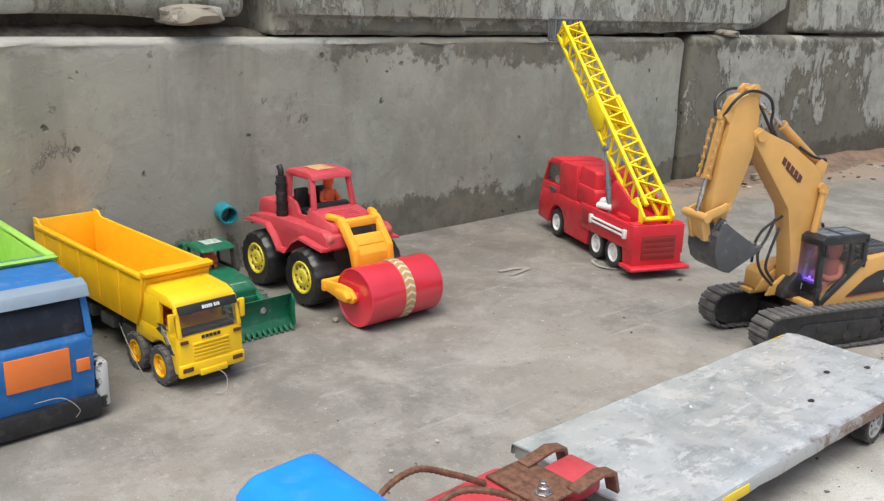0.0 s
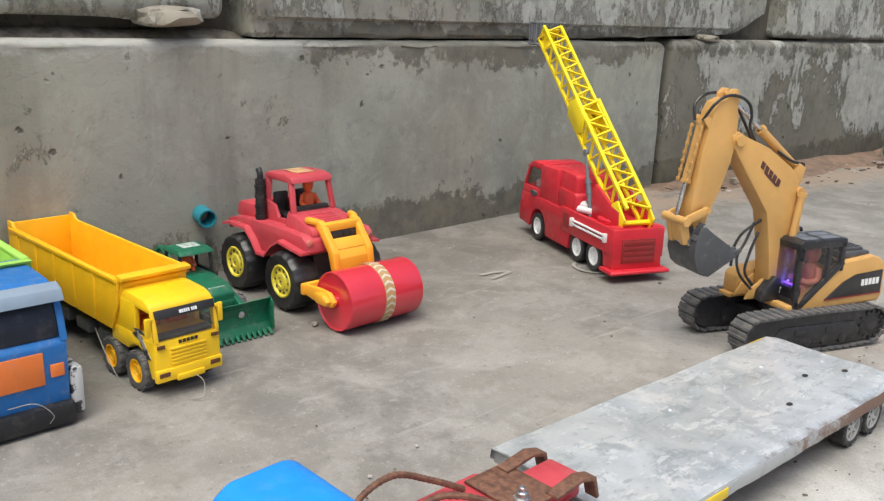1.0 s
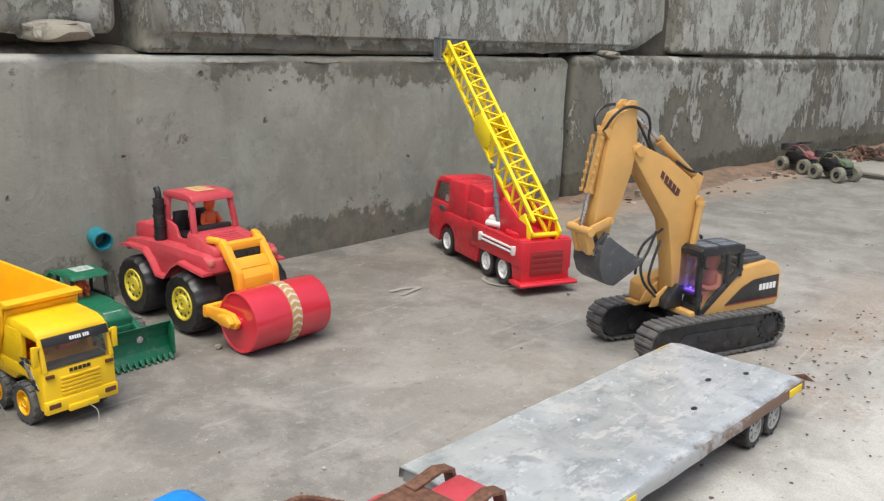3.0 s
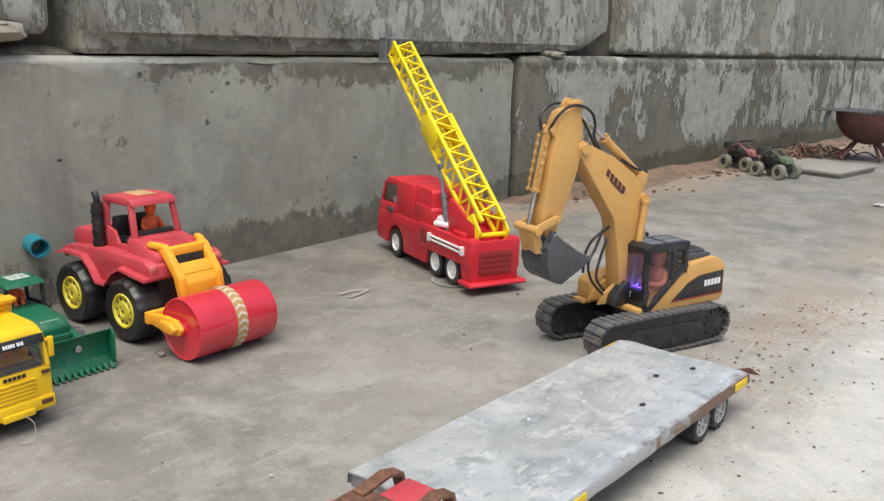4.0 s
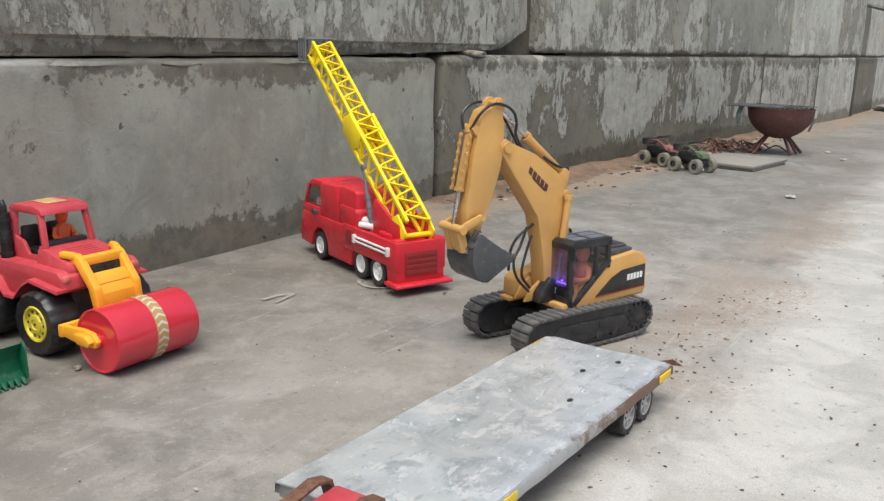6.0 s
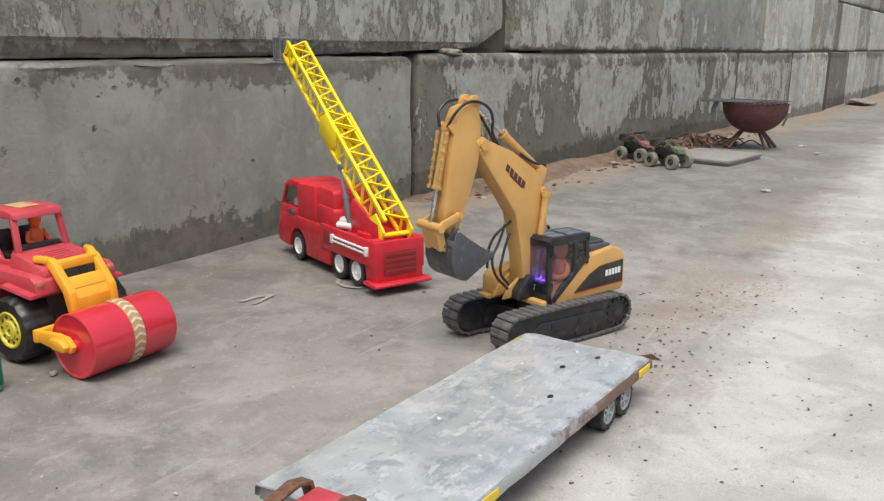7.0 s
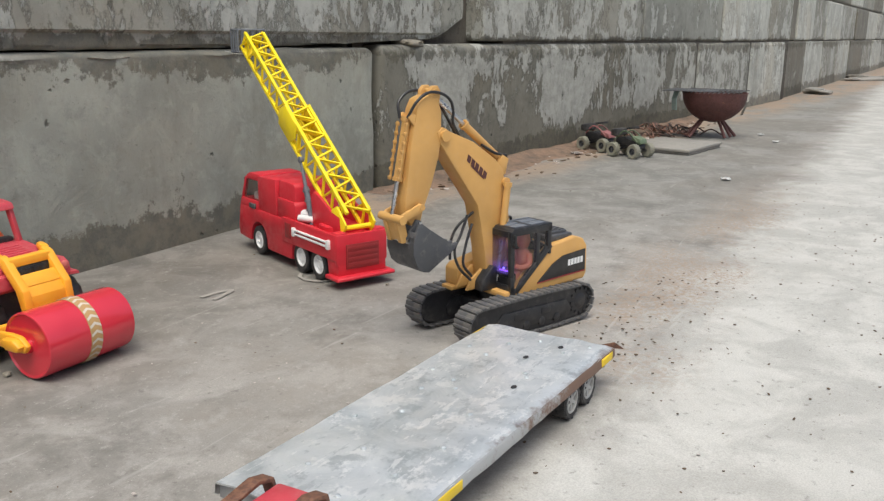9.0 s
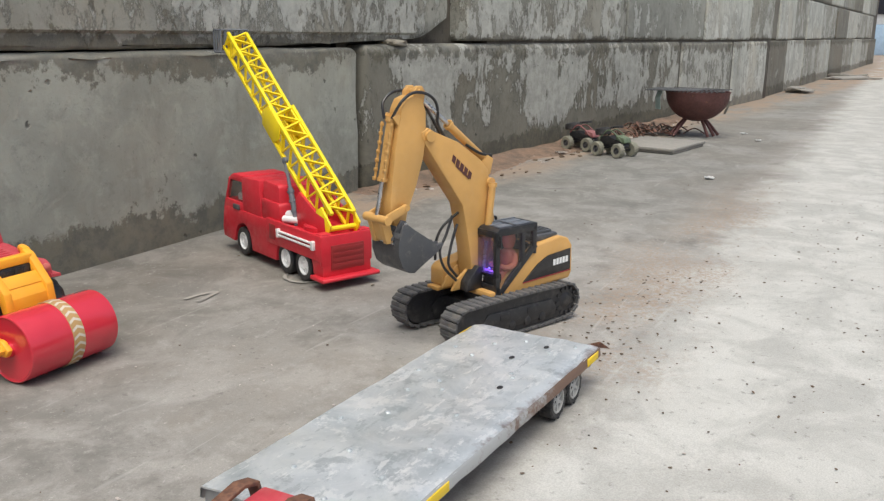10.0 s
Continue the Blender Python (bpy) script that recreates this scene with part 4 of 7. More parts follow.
    for k in range(4):
        p = Vector((0.066, 0.036, 0.112)).lerp(Vector((0.098, 0.034, 0.195)), 0.12 + 0.25 * k)
        rod(bm, p, p + Vector((0.002, 0, 0.005)), 0.0085, 12)
    rod(bm, (0.098, 0.034, 0.195), (0.120, 0.032, 0.252), 0.0042, 10)
    lathe(bm, [(0.002, -0.006), (0.008, -0.004), (0.008, 0.004), (0.002, 0.006)], 12, pose(0.121, 0.032, 0.255) @ ACROSS)
    part("lifting_ram", bm, M_SLATE, t, "slate grey ribbed lifting ram")


n_shut = Nodes("dark_red_plastic")
at_shut = n_shut.coords(False)
M_SHUTTER = n_shut.out(n_shut.mix(n_shut.noise(at_shut, 30), (0.22, 0.018, 0.02), (0.33, 0.03, 0.03)), 0.45)
fire_engine()


# ---------------------------------------------------------------- toy road roller
def road_roller():
    place = pose(0.975, 1.360, 0, 0, 0, -90)
    trim = pose(0.010, 0, 0) @ Matrix.Diagonal((1, 0.87, 1, 1))  # seat of the narrow cab on the body
    t = thing("toy_road_roller", place, "faded red plastic toy road roller with big black tyres", "toy roller")
    body = [(-0.208, 0.118), (-0.211, 0.136), (-0.195, 0.142), (-0.165, 0.146), (-0.12, 0.150), (-0.03, 0.152), (0.055, 0.150), (0.068, 0.142), (0.072, 0.120), (0.060, 0.112)]
    body += [(0.052, 0.116), (-0.005, 0.128), (-0.03, 0.116), (-0.055, 0.088), (-0.085, 0.088), (-0.105, 0.112), (-0.125, 0.128), (-0.185, 0.128), (-0.205, 0.116)]
    bm = bmesh.new()
    prism(bm, body, -0.080, 0.080, 0.003)
    fender = part("fender_body", bm, M_DULL_RED, t)
    # flared skirt along the lower edge of each fender
    skirt = [(-0.212, 0.128), (-0.190, 0.134), (-0.128, 0.134), (-0.104, 0.116), (-0.084, 0.092), (-0.056, 0.092), (-0.030, 0.118), (-0.006, 0.131), (0.052, 0.124), (0.074, 0.122)]
    for s in (-1, 1):
        bm = bmesh.new()
        rows = [[bm.verts.new((x, s * y, z + dz)) for y, dz in ((0.074, 0.003), (0.093, 0.001), (0.094, -0.004), (0.074, -0.002))] for x, z in skirt]
        for p, q in zip(rows, rows[1:]):
            for k in range(4):
                bm.faces.new((p[k], q[k], q[(k + 1) % 4], p[(k + 1) % 4]))
        bm.faces.new(rows[0])
        bm.faces.new(rows[-1][::-1])
        part("skirt", bm, M_DULL_RED, fender)
    bm = bmesh.new()
    box(bm, -0.21, 0.045, -0.045, 0.045, 0.045, 0.12, 0.004)
    part("chassis", bm, M_GREY, t)
    bm = bmesh.new()
    prism(bm, [(0.064, 0.145), (0.058, 0.162), (-0.005, 0.176), (-0.03, 0.178), (-0.03, 0.145)], -0.062, 0.062, 0.005, None, 0.9)
    for k in range(5):
        box(bm, 0.002 + 0.008 * k, 0.006 + 0.008 * k, -0.03, 0.03, 0.168 - 0.0018 * k, 0.1755 - 0.0018 * k, 0.001)
    hood = part("hood", bm, M_DULL_RED, t)
    bm = bmesh.new()
    for y in (-0.070, 0.070):
        lathe(bm, [(0.0075, 0), (0.0075, 0.004), (0.005, 0.006), (0.001, 0.0066)], 14, pose(0.066, y, 0.138) @ pose(0, 0, 0, 0, 90, 0))
    split("headlight", "headlight", bm, M_PINKISH, t, "small pinkish round headlight")
    bm = bmesh.new()
    box(bm, 0.068, 0.0765, -0.034, 0.034, 0.118, 0.156, 0.002)
    for k in range(4):
        box(bm, 0.0765, 0.0785, -0.03 + 0.016 * k, -0.02 + 0.016 * k, 0.12, 0.152, 0.001)
    part("grille", bm, M_BLACK, t)
    # rear deck
    bm = bmesh.new()
    prism(bm, [(-0.215, 0.14), (-0.21, 0.168), (-0.195, 0.174), (-0.135, 0.174), (-0.128, 0.14)], -0.058, 0.058, 0.006)
    part("engine_cover", bm, M_DULL_RED, t)
    # cab of open pillars
    bm = bmesh.new()
    lo, hi = 0.150, 0.238
    for y in (-0.055, 0.055):
        k = y * 0.9
        bar(bm, (-0.026, y, 0.168), (-0.042, k, hi), 0.013, 0.009, 0.002)
        bar(bm, (-0.124, y, lo), (-0.120, k, hi), 0.008, 0.016, 0.002)
        prism(bm, [(-0.02, 0.148), (-0.026, 0.176), (-0.040, 0.180), (-0.048, 0.162), (-0.074, 0.160), (-0.088, 0.182), (-0.116, 0.190), (-0.13, 0.190), (-0.13, 0.148)], y - 0.004, y + 0.004, 0.0015)
    prism(bm, [(-0.030, 0.233), (-0.036, 0.245), (-0.06, 0.249), (-0.118, 0.247), (-0.130, 0.240), (-0.130, 0.233)], -0.056, 0.056, 0.004)
    box(bm, -0.132, -0.126, -0.052, 0.052, 0.15, 0.185, 0.002)
    split("cab", "pillar", bm, M_DULL_RED, t).matrix_basis = trim
    bm = bmesh.new()
    box(bm, -0.105, -0.055, -0.022, 0.026, 0.2488, 0.2498, 0.0003)
    part("roof_sticker", bm, M_STICKER, t, "worn yellow and white roof sticker").matrix_basis = trim
    bm = bmesh.new()
    box(bm, -0.048, -0.032, -0.047, 0.047, 0.170, 0.186, 0.004)
    part("dashboard", bm, M_BLACK, t).matrix_basis = trim
    for y in (-0.027, 0.027):
        bm = bmesh.new()
        box(bm, -0.108, -0.07, y - 0.018, y + 0.018, 0.150, 0.166, 0.004)
        box(bm, -0.115, -0.104, y - 0.018, y + 0.018, 0.160, 0.205, 0.004)
        part("seat", bm, M_BLACK, t).matrix_basis = trim
    bm = bmesh.new()
    rod(bm, (-0.115, -0.072, 0.148), (-0.115, -0.072, 0.232), 0.0105, 16)
    for k in range(4):
        rod(bm, (-0.115, -0.072, 0.155 + 0.02 * k), (-0.115, -0.072, 0.160 + 0.02 * k), 0.0122, 16)
    hose(bm, [(-0.115, -0.072, 0.230), (-0.115, -0.072, 0.242), (-0.121, -0.072, 0.252)], 0.0062, 10)
    part("exhaust_pipe", bm, M_BLACK, t, "ribbed black exhaust stack").matrix_basis = pose(0.004, 0.009, 0)
    for x in (0.018, -0.150):
        for side in (-1, 1):
            w = toy_wheel(t, pose(x, side * 0.077, 0.058), 0.058, 0.056, side, M_TYRE, M_RIM_YELLOW, 0.56, holes=10, knobs=0.965)
    # amber yoke
    bm = bmesh.new()
    for y in (-0.040, 0.040):
        prism(bm, [(0.044, 0.164), (0.058, 0.178), (0.072, 0.172), (0.112, 0.124), (0.118, 0.086), (0.104, 0.084), (0.092, 0.122), (0.062, 0.156)], y - 0.0075, y + 0.0075, 0.003)
        bar(bm, (0.030, y * 1.3, 0.174), (0.060, y * 1.05, 0.173), 0.014, 0.013, 0.005)
    box(bm, 0.058, 0.076, -0.040, 0.040, 0.156, 0.172, 0.003)
    prism(bm, [(0.078, 0.138), (0.088, 0.146), (0.104, 0.128), (0.096, 0.120)], -0.040, 0.040, 0.002)
    prism(bm, [(0.090, 0.130), (0.098, 0.134), (0.112, 0.112), (0.114, 0.088), (0.106, 0.088), (0.104, 0.108)], -0.040, 0.040, 0.001)
    box(bm, 0.090, 0.102, -0.108, 0.098, 0.052, 0.074, 0.003)
    for y0, y1, f in ((-0.104, -0.094, -1), (0.084, 0.094, 1)):
        prism(bm, [(0.090, 0.054), (0.090, 0.072), (0.146, 0.076), (0.172, 0.074), (0.188, 0.060), (0.180, 0.048), (0.146, 0.046)], y0, y1, 0.003)
        prism(bm, [(0.146, 0.052), (0.140, 0.070), (0.168, 0.072), (0.183, 0.061), (0.176, 0.051)], *((y0 - 0.011, y0 + 0.004) if f < 0 else (y1 - 0.004, y1 + 0.011)), 0.004)
    part("yoke", bm, M_YOKE, t, "amber plastic drum yoke")
    bm = bmesh.new()
    r = 0.0552
    lathe(bm, [(0.012, -0.088), (r * 0.9, -0.088), (r * 0.95, -0.0905), (r * 0.985, -0.0895), (r, -0.085), (r, 0.073), (r * 0.985, 0.0775), (r * 0.95, 0.0785), (r * 0.9, 0.076), (0.012, 0.076)], 56, pose(0.170, 0, r) @ ACROSS)
    rod(bm, (0.170, -0.098, r), (0.170, 0.088, r), 0.012, 14)
    drum = part("drum", bm, M_DRUM, t, "glossy red plastic drum")
    # chevron tape round the drum
    bm = bmesh.new()
    bw = 0.0115
    lathe(bm, [(r + 0.0004, 0.008 - bw), (r + 0.0009, 0.0085 - bw), (r + 0.0009, 0.0075 + bw), (r + 0.0004, 0.008 + bw)], 56, pose(0.170, -0.010, r) @ ACROSS, False)
    part("tape_band", bm, M_TAN, drum, "tan tape with pale chevrons")
    n = 26
    bm = bmesh.new()
    row = [[bm.verts.new((dx + 0.0058 * abs(k), 0.008 + k * 0.0105, r + 0.0014)) for k in (-1, 0, 1)] for dx in (-0.0042, 0.0006)]
    for k in (0, 1):
        bm.faces.new((row[0][k], row[1][k], row[1][k + 1], row[0][k + 1]))
    first = part("chevron", bm, M_CHEVRON, drum)
    for i in range(n):
        m = pose(0.170, -0.010, r) @ pose(0, 0, 0, 0, 360 * i / n, 0)
        if i:
            share(first, m)
        else:
            first.matrix_basis = m
    doll(place @ pose(-0.066, 0.020, 0.164, 0, 0, 0), 0.076, M_FIGURE, "orange plastic driver figure seated in the roller's cab")


def two_tone(name, a, b, scale):
    n = Nodes(name)
    at = n.coords(False)
    return n.out(n.mix(n.ramp(n.noise(at, scale, 5, 0.6), 0.48, 0.54), a, b), 0.5)


M_PINKISH = plastic("pinkish_plastic", (0.6, 0.16, 0.13), 0.4, 0.2)
M_STICKER = two_tone("worn_sticker", (0.62, 0.42, 0.16), (0.62, 0.3, 0.2), 60)
M_TAN = plastic("tan_tape", (0.50, 0.30, 0.12), 0.5, 0.2)
M_CHEVRON = plastic("pale_chevron", (0.66, 0.58, 0.48), 0.5, 0.2)
M_TYRE = rubber("shiny_black_tyre", (0.016, 0.016, 0.018), 0.12)
M_TYRE.node_tree.nodes["Principled BSDF"].inputs["Roughness"].default_value = 0.36
road_roller()


# ---------------------------------------------------------------- radio-controlled excavator
def excavator():
    place = pose(1.5215, 0.658, 0, 0, 0, 158)
    t = thing("toy_excavator", place, "ochre and black toy excavator with raised boom", "toy excavator")
    L, w = 0.160, 0.044
    # endless tracks: shoes along a rounded loop, nose and tail drawn up a little
    R = 0.033

    def loop_point(u):
        """Point and slope on the track loop at the share u of its length."""
        pts = track_path
        f = (u % 1.0) * len(pts)
        i = int(f)
        a, b = pts[i % len(pts)], pts[(i + 1) % len(pts)]
        p = a.lerp(b, f - i)
        d = (b - a).normalized()
        return p, d

    raw = []
    for cx, cz, a0, a1 in ((L - 0.032, 0.0385, -80, 80), (-L + 0.032, 0.0385, 100, 260)):
        for k in range(13):
            a = radians(a0 + (a1 - a0) * k / 12)
            raw.append(Vector((cx + R * math.cos(a), cz + R * math.sin(a))))
    raw = raw[:13] + [Vector((0.03, 0.0735)), Vector((-0.04, 0.0735))] + raw[13:] + [Vector((-0.07, 0.0035)), Vector((0.07, 0.0035))]
    dist = [0.0]
    closed = raw + [raw[0]]
    for a, b in zip(closed, closed[1:]):
        dist.append(dist[-1] + (b - a).length)
    track_path = []
    for k in range(400):
        s = dist[-1] * k / 400
        i = max(j for j in range(len(raw)) if dist[j] <= s)
        track_path.append(closed[i].lerp(closed[i + 1], (s - dist[i]) / (dist[i + 1] - dist[i])))
    shoes = 42
    shoe_bm = bmesh.new()
    sl = dist[-1] / shoes
    prism(shoe_bm, [(-sl * 0.45, -0.002), (-sl * 0.45, 0.0016), (-sl * 0.30, 0.0034), (-sl * 0.12, 0.0034), (-sl * 0.05, 0.0016), (sl * 0.28, 0.0020), (sl * 0.44, 0.0012), (sl * 0.44, -0.002)], -w / 2, w / 2, 0.0)
    shoe_mesh = None
    for side in (-1, 1):
        y = side * 0.0705
        bm = bmesh.new()
        inner = [(p.x * 0.965, 0.0385 + (p.y - 0.0385) * 0.90) for p in track_path[::8]]
        prism(bm, inner, y - w / 2 + 0.006, y + w / 2 - 0.006, 0.0)
        undercarriage = part("track_frame", bm, M_BLACK, t)
        bm = bmesh.new()
        for f in (-1, 1):
            yy = y + f * (w / 2 - 0.005)
            prism(bm, [(-0.095, 0.018), (-0.1, 0.03), (-0.085, 0.05), (0.08, 0.052), (0.096, 0.034), (0.09, 0.016)], yy - 0.002, yy + 0.002, 0.001)
            for x in (-0.06, -0.02, 0.02, 0.06):
                lathe(bm, [(0.0085, -0.003), (0.0085, 0.0025), (0.005, 0.004)], 14, pose(x, yy, 0.02) @ ACROSS)
            for x in (-0.03, 0.04):
                box(bm, x - 0.012, x + 0.012, yy - 0.0035, yy + 0.0035, 0.034, 0.046, 0.001)
        part("roller_frame", bm, M_BLACK, undercarriage)
        bm = bmesh.new()
        lathe(bm, [(0.016, -0.016), (0.024, -0.0155), (0.024, 0.0155), (0.016, 0.016), (0.012, 0.019), (0.006, 0.0195)], 24, pose(-L + 0.032, y, 0.0385) @ ACROSS)
        for k in range(12):
            for f in (-1, 1):
                box(bm, -0.0025, 0.0025, f * 0.0165 - 0.002, f * 0.0165 + 0.002, 0.022, 0.0285, 0, pose(-L + 0.032, y, 0.0385, 0, 30 * k, 0))
        part("sprocket", bm, M_BLACK, undercarriage)
        bm = bmesh.new()
        lathe(bm, [(0.014, -0.0165), (0.022, -0.0155), (0.022, 0.0155), (0.014, 0.0165), (0.004, 0.018)], 24, pose(L - 0.032, y, 0.0385) @ ACROSS)
        part("idler_wheel", bm, M_BLACK, undercarriage)
        for k in range(shoes):
            p, d = loop_point(k / shoes)
            m = pose(p.x, y, p.y, 0, -math.degrees(math.atan2(d.y, d.x)), 0) @ pose(0, 0, 0, 180, 0, 0)
            if shoe_mesh is None:
                shoe_mesh = part("track_shoe", shoe_bm, M_TREAD, undercarriage, "", 20)
                shoe_mesh.matrix_basis = m
            else:
                share(shoe_mesh, m, undercarriage)
    bm = bmesh.new()
    box(bm, -0.06, 0.06, -0.075, 0.06, 0.03, 0.052, 0.004)
    lathe(bm, [(0.045, 0.05), (0.045, 0.068)], 28)
    part("cross_frame", bm, M_BLACK, t)
    # slewing platform and bodywork
    bm = bmesh.new()
    prism(bm, [(0.056, 0.071), (0.056, 0.082), (-0.15, 0.086), (-0.156, 0.078), (-0.13, 0.072)], -0.065, 0.066, 0.003)
    part("platform", bm, M_GOLD, t)
    side = [(0.033, 0.070), (0.038, 0.082), (-0.005, 0.114), (-0.030, 0.137), (-0.060, 0.154), (-0.132, 0.163), (-0.154, 0.156), (-0.166, 0.140), (-0.166, 0.086), (-0.158, 0.074)]
    bm = bmesh.new()
    prism(bm, side, -0.066, 0.068, 0.0045, None, 0.96, 3)
    part("rear_body", bm, M_GOLD, t, "ochre moulded engine house")
    bm = bmesh.new()
    prism(bm, [(0.088, 0.080), (0.088, 0.112), (0.078, 0.120), (0.0, 0.134), (-0.05, 0.15), (-0.05, 0.080)], -0.066, -0.030, 0.003)
    part("tool_box", bm, M_GOLD, t)
    for f, yy in ((1, 0.0680), (-1, -0.0660)):
        bm = bmesh.new()
        prism(bm, [(-0.026, 0.088), (-0.066, 0.118), (-0.094, 0.130), (-0.157, 0.135), (-0.158, 0.093), (-0.07, 0.090)], yy - 0.0012, yy + 0.0012, 0.0004)
        decal = part("side_decal", bm, M_DECAL, t, "dark side decal with a pale mark")
        bm = bmesh.new()
        prism(bm, [(-0.026, 0.0865), (-0.07, 0.0880), (-0.158, 0.0905), (-0.158, 0.0925), (-0.07, 0.0900), (-0.028, 0.0885)], yy - 0.0016, yy + 0.0016, 0)
        part("stripe", bm, M_SHUTTER, decal)
        bm = bmesh.new()
        for k in range(5):
            x = -0.108 - 0.0088 * k
            box(bm, x - 0.0066, x, yy - 0.0018, yy + 0.0018, 0.108 + 0.0004 * k, 0.120 + 0.0004 * k, 0.0)
        split("mark_bar", "mark_bar", bm, M_WHITE, decal)
    bm = bmesh.new()
    box(bm, -0.134, -0.066, -0.055, 0.055, 0.156, 0.169, 0.004)
    box(bm, -0.126, -0.074, -0.046, 0.046, 0.167, 0.174, 0.003)
    for k in range(6):
        box(bm, -0.123 + 0.009 * k, -0.119 + 0.009 * k, -0.042, 0.042, 0.173, 0.1755, 0.0005)
    part("engine_hood", bm, M_GREY, t, "dark grey louvred engine hood")
    bm = bmesh.new()
    hose(bm, [(-0.005, -0.045, 0.14), (-0.005, -0.045, 0.17), (-0.005, -0.045, 0.182)], 0.005)
    hose(bm, [(-0.005, -0.045, 0.182), (0.0, -0.045, 0.19), (0.008, -0.05, 0.196)], 0.0045)
    part("exhaust_pipe", bm, M_BLACK, t)
    # cab: black frame, tinted panes
    x0, x1, y0, y1, z0, z1 = -0.060, 0.042, 0.010, 0.069, 0.079, 0.197
    bm = bmesh.new()
    fr = [(x1 - 0.004, z0), (x1 - 0.002, z0 + 0.03), (x1, z1 - 0.004), (x1 - 0.006, z1)]
    for y in (y0 + 0.004, y1 - 0.004):
        bar(bm, (fr[0][0], y, fr[0][1]), (fr[1][0], y, fr[1][1]), 0.008, 0.010, 0.001)
        bar(bm, (fr[1][0], y, fr[1][1]), (fr[2][0], y, fr[2][1]), 0.008, 0.010, 0.001)
        bar(bm, (x0 + 0.005, y, 0.15), (x0 + 0.006, y, z1 - 0.003), 0.009, 0.010, 0.001)
        bar(bm, (-0.024, y, 0.122), (-0.025, y, z1 - 0.003), 0.008, 0.009, 0.001)
        bar(bm, (x1 - 0.002, y, z1 - 0.006), (x0, y, z1 - 0.006), 0.009, 0.011, 0.001)
        bar(bm, (0.030, y, z0 + 0.002), (x1, y, z0 + 0.004), 0.008, 0.010, 0.001)
        bar(bm, (0.030, y, z0), (x0, y, 0.157), 0.008, 0.011, 0.001)
    bar(bm, (x1 - 0.003, y0, z0 + 0.006), (x1 - 0.003, y1, z0 + 0.006), 0.008, 0.014, 0.001)
    bar(bm, (x1 - 0.002, y0, z0 + 0.032), (x1 - 0.002, y1, z0 + 0.032), 0.006, 0.007, 0.001)
    bar(bm, (x1, y0, z1 - 0.008), (x1, y1, z1 - 0.008), 0.008, 0.012, 0.001)
    box(bm, x1 - 0.007, x1 - 0.004, y0 + 0.004, y1 - 0.004, z0 + 0.004, z0 + 0.03, 0.001)
    box(bm, x0, x0 + 0.006, y0, y1, 0.14, 0.155, 0.001)
    prism(bm, [(x1 + 0.003, z1 - 0.003), (x1 - 0.004, z1 + 0.003), (x0 - 0.001, z1 + 0.003), (x0 - 0.001, z1 - 0.003)], y0, y1, 0.002)
    box(bm, 0.03, x1, y0, y1, z0 - 0.006, z0 + 0.002, 0.001)
    cab = split("cab", "pillar", bm, M_BLACK, t, "black framed cab")
    bm = bmesh.new()
    for a, b in ((x1 - 0.044, x1 - 0.012), (x0 + 0.010, x0 + 0.048)):
        for c, dd in ((y0 + 0.008, (y0 + y1) / 2 - 0.002), ((y0 + y1) / 2 + 0.002, y1 - 0.008)):
            box(bm, a, b, c, dd, z1 + 0.002, z1 + 0.0042, 0.001)
    bar(bm, (x1 - 0.02, y0 + 0.006, z1 + 0.004), (x0 + 0.008, y0 + 0.006, z1 + 0.004), 0.004, 0.003)
    part("roof_panel", bm, M_SLATE, cab, "glossy slate roof panels")
    bm = bmesh.new()
    prism(bm, [(fr[1][0] + 0.003, fr[1][1]), (fr[1][0] + 0.0042, fr[1][1]), (fr[2][0] + 0.0042, fr[2][1]), (fr[2][0] + 0.003, fr[2][1])], y0 + 0.007, y1 - 0.007, 0)
    part("windscreen", bm, M_PANE_DARK, cab).visible_shadow = False
    for y in (y0 + 0.002, y1 - 0.002):
        bm = bmesh.new()
        prism(bm, [(0.03, z0 + 0.01), (x1 - 0.004, z0 + 0.01), (x1 - 0.002, z1 - 0.008), (x0 + 0.006, z1 - 0.008), (x0 + 0.006, 0.16)], y - 0.0005, y + 0.0005, 0)
        part("side_pane", bm, M_PANE, cab).visible_shadow = False
    bm = bmesh.new()
    box(bm, -0.046, -0.006, y0 + 0.012, y1 - 0.014, 0.095, 0.112, 0.004)
    box(bm, -0.054, -0.042, y0 + 0.012, y1 - 0.014, 0.10, 0.160, 0.004)
    box(bm, 0.018, 0.034, y0 + 0.01, y1 - 0.012, z0, 0.112, 0.003)
    part("seat", bm, M_BLACK, cab)
    bm = bmesh.new()
    hose(bm, [(x1 - 0.004, y1, 0.165), (x1 + 0.004, y1 + 0.006, 0.172), (x1 + 0.006, y1 + 0.008, 0.182)], 0.0016, 6)
    box(bm, x1 - 0.005, x1 - 0.001, y1 + 0.001, y1 + 0.008, 0.168, 0.190, 0.0015, pose(0.004, 0.002, 0))
    part("mirror", bm, M_BLACK, cab)
    for k, (yy, zz) in enumerate(((y0 + 0.014, 0.125), (y0 + 0.03, 0.121), (y0 + 0.044, 0.128))):
        bm = bmesh.new()
        lathe(bm, [(0.0016, 0), (0.0016, 0.002), (0.0008, 0.003)], 8, pose(0.034, yy, zz, 0, 90, 0))
        part("cab_lamp", bm, M_LED, cab, "small glowing blue lamp")
    bm = bmesh.new()
    box(bm, 0.026, 0.034, y0 + 0.012, y1 - 0.012, z1 - 0.0085, z1 - 0.006, 0.0005)
    rod(bm, (0.033, y0 + 0.012, 0.116), (0.033, y1 - 0.014, 0.116), 0.0015, 6)
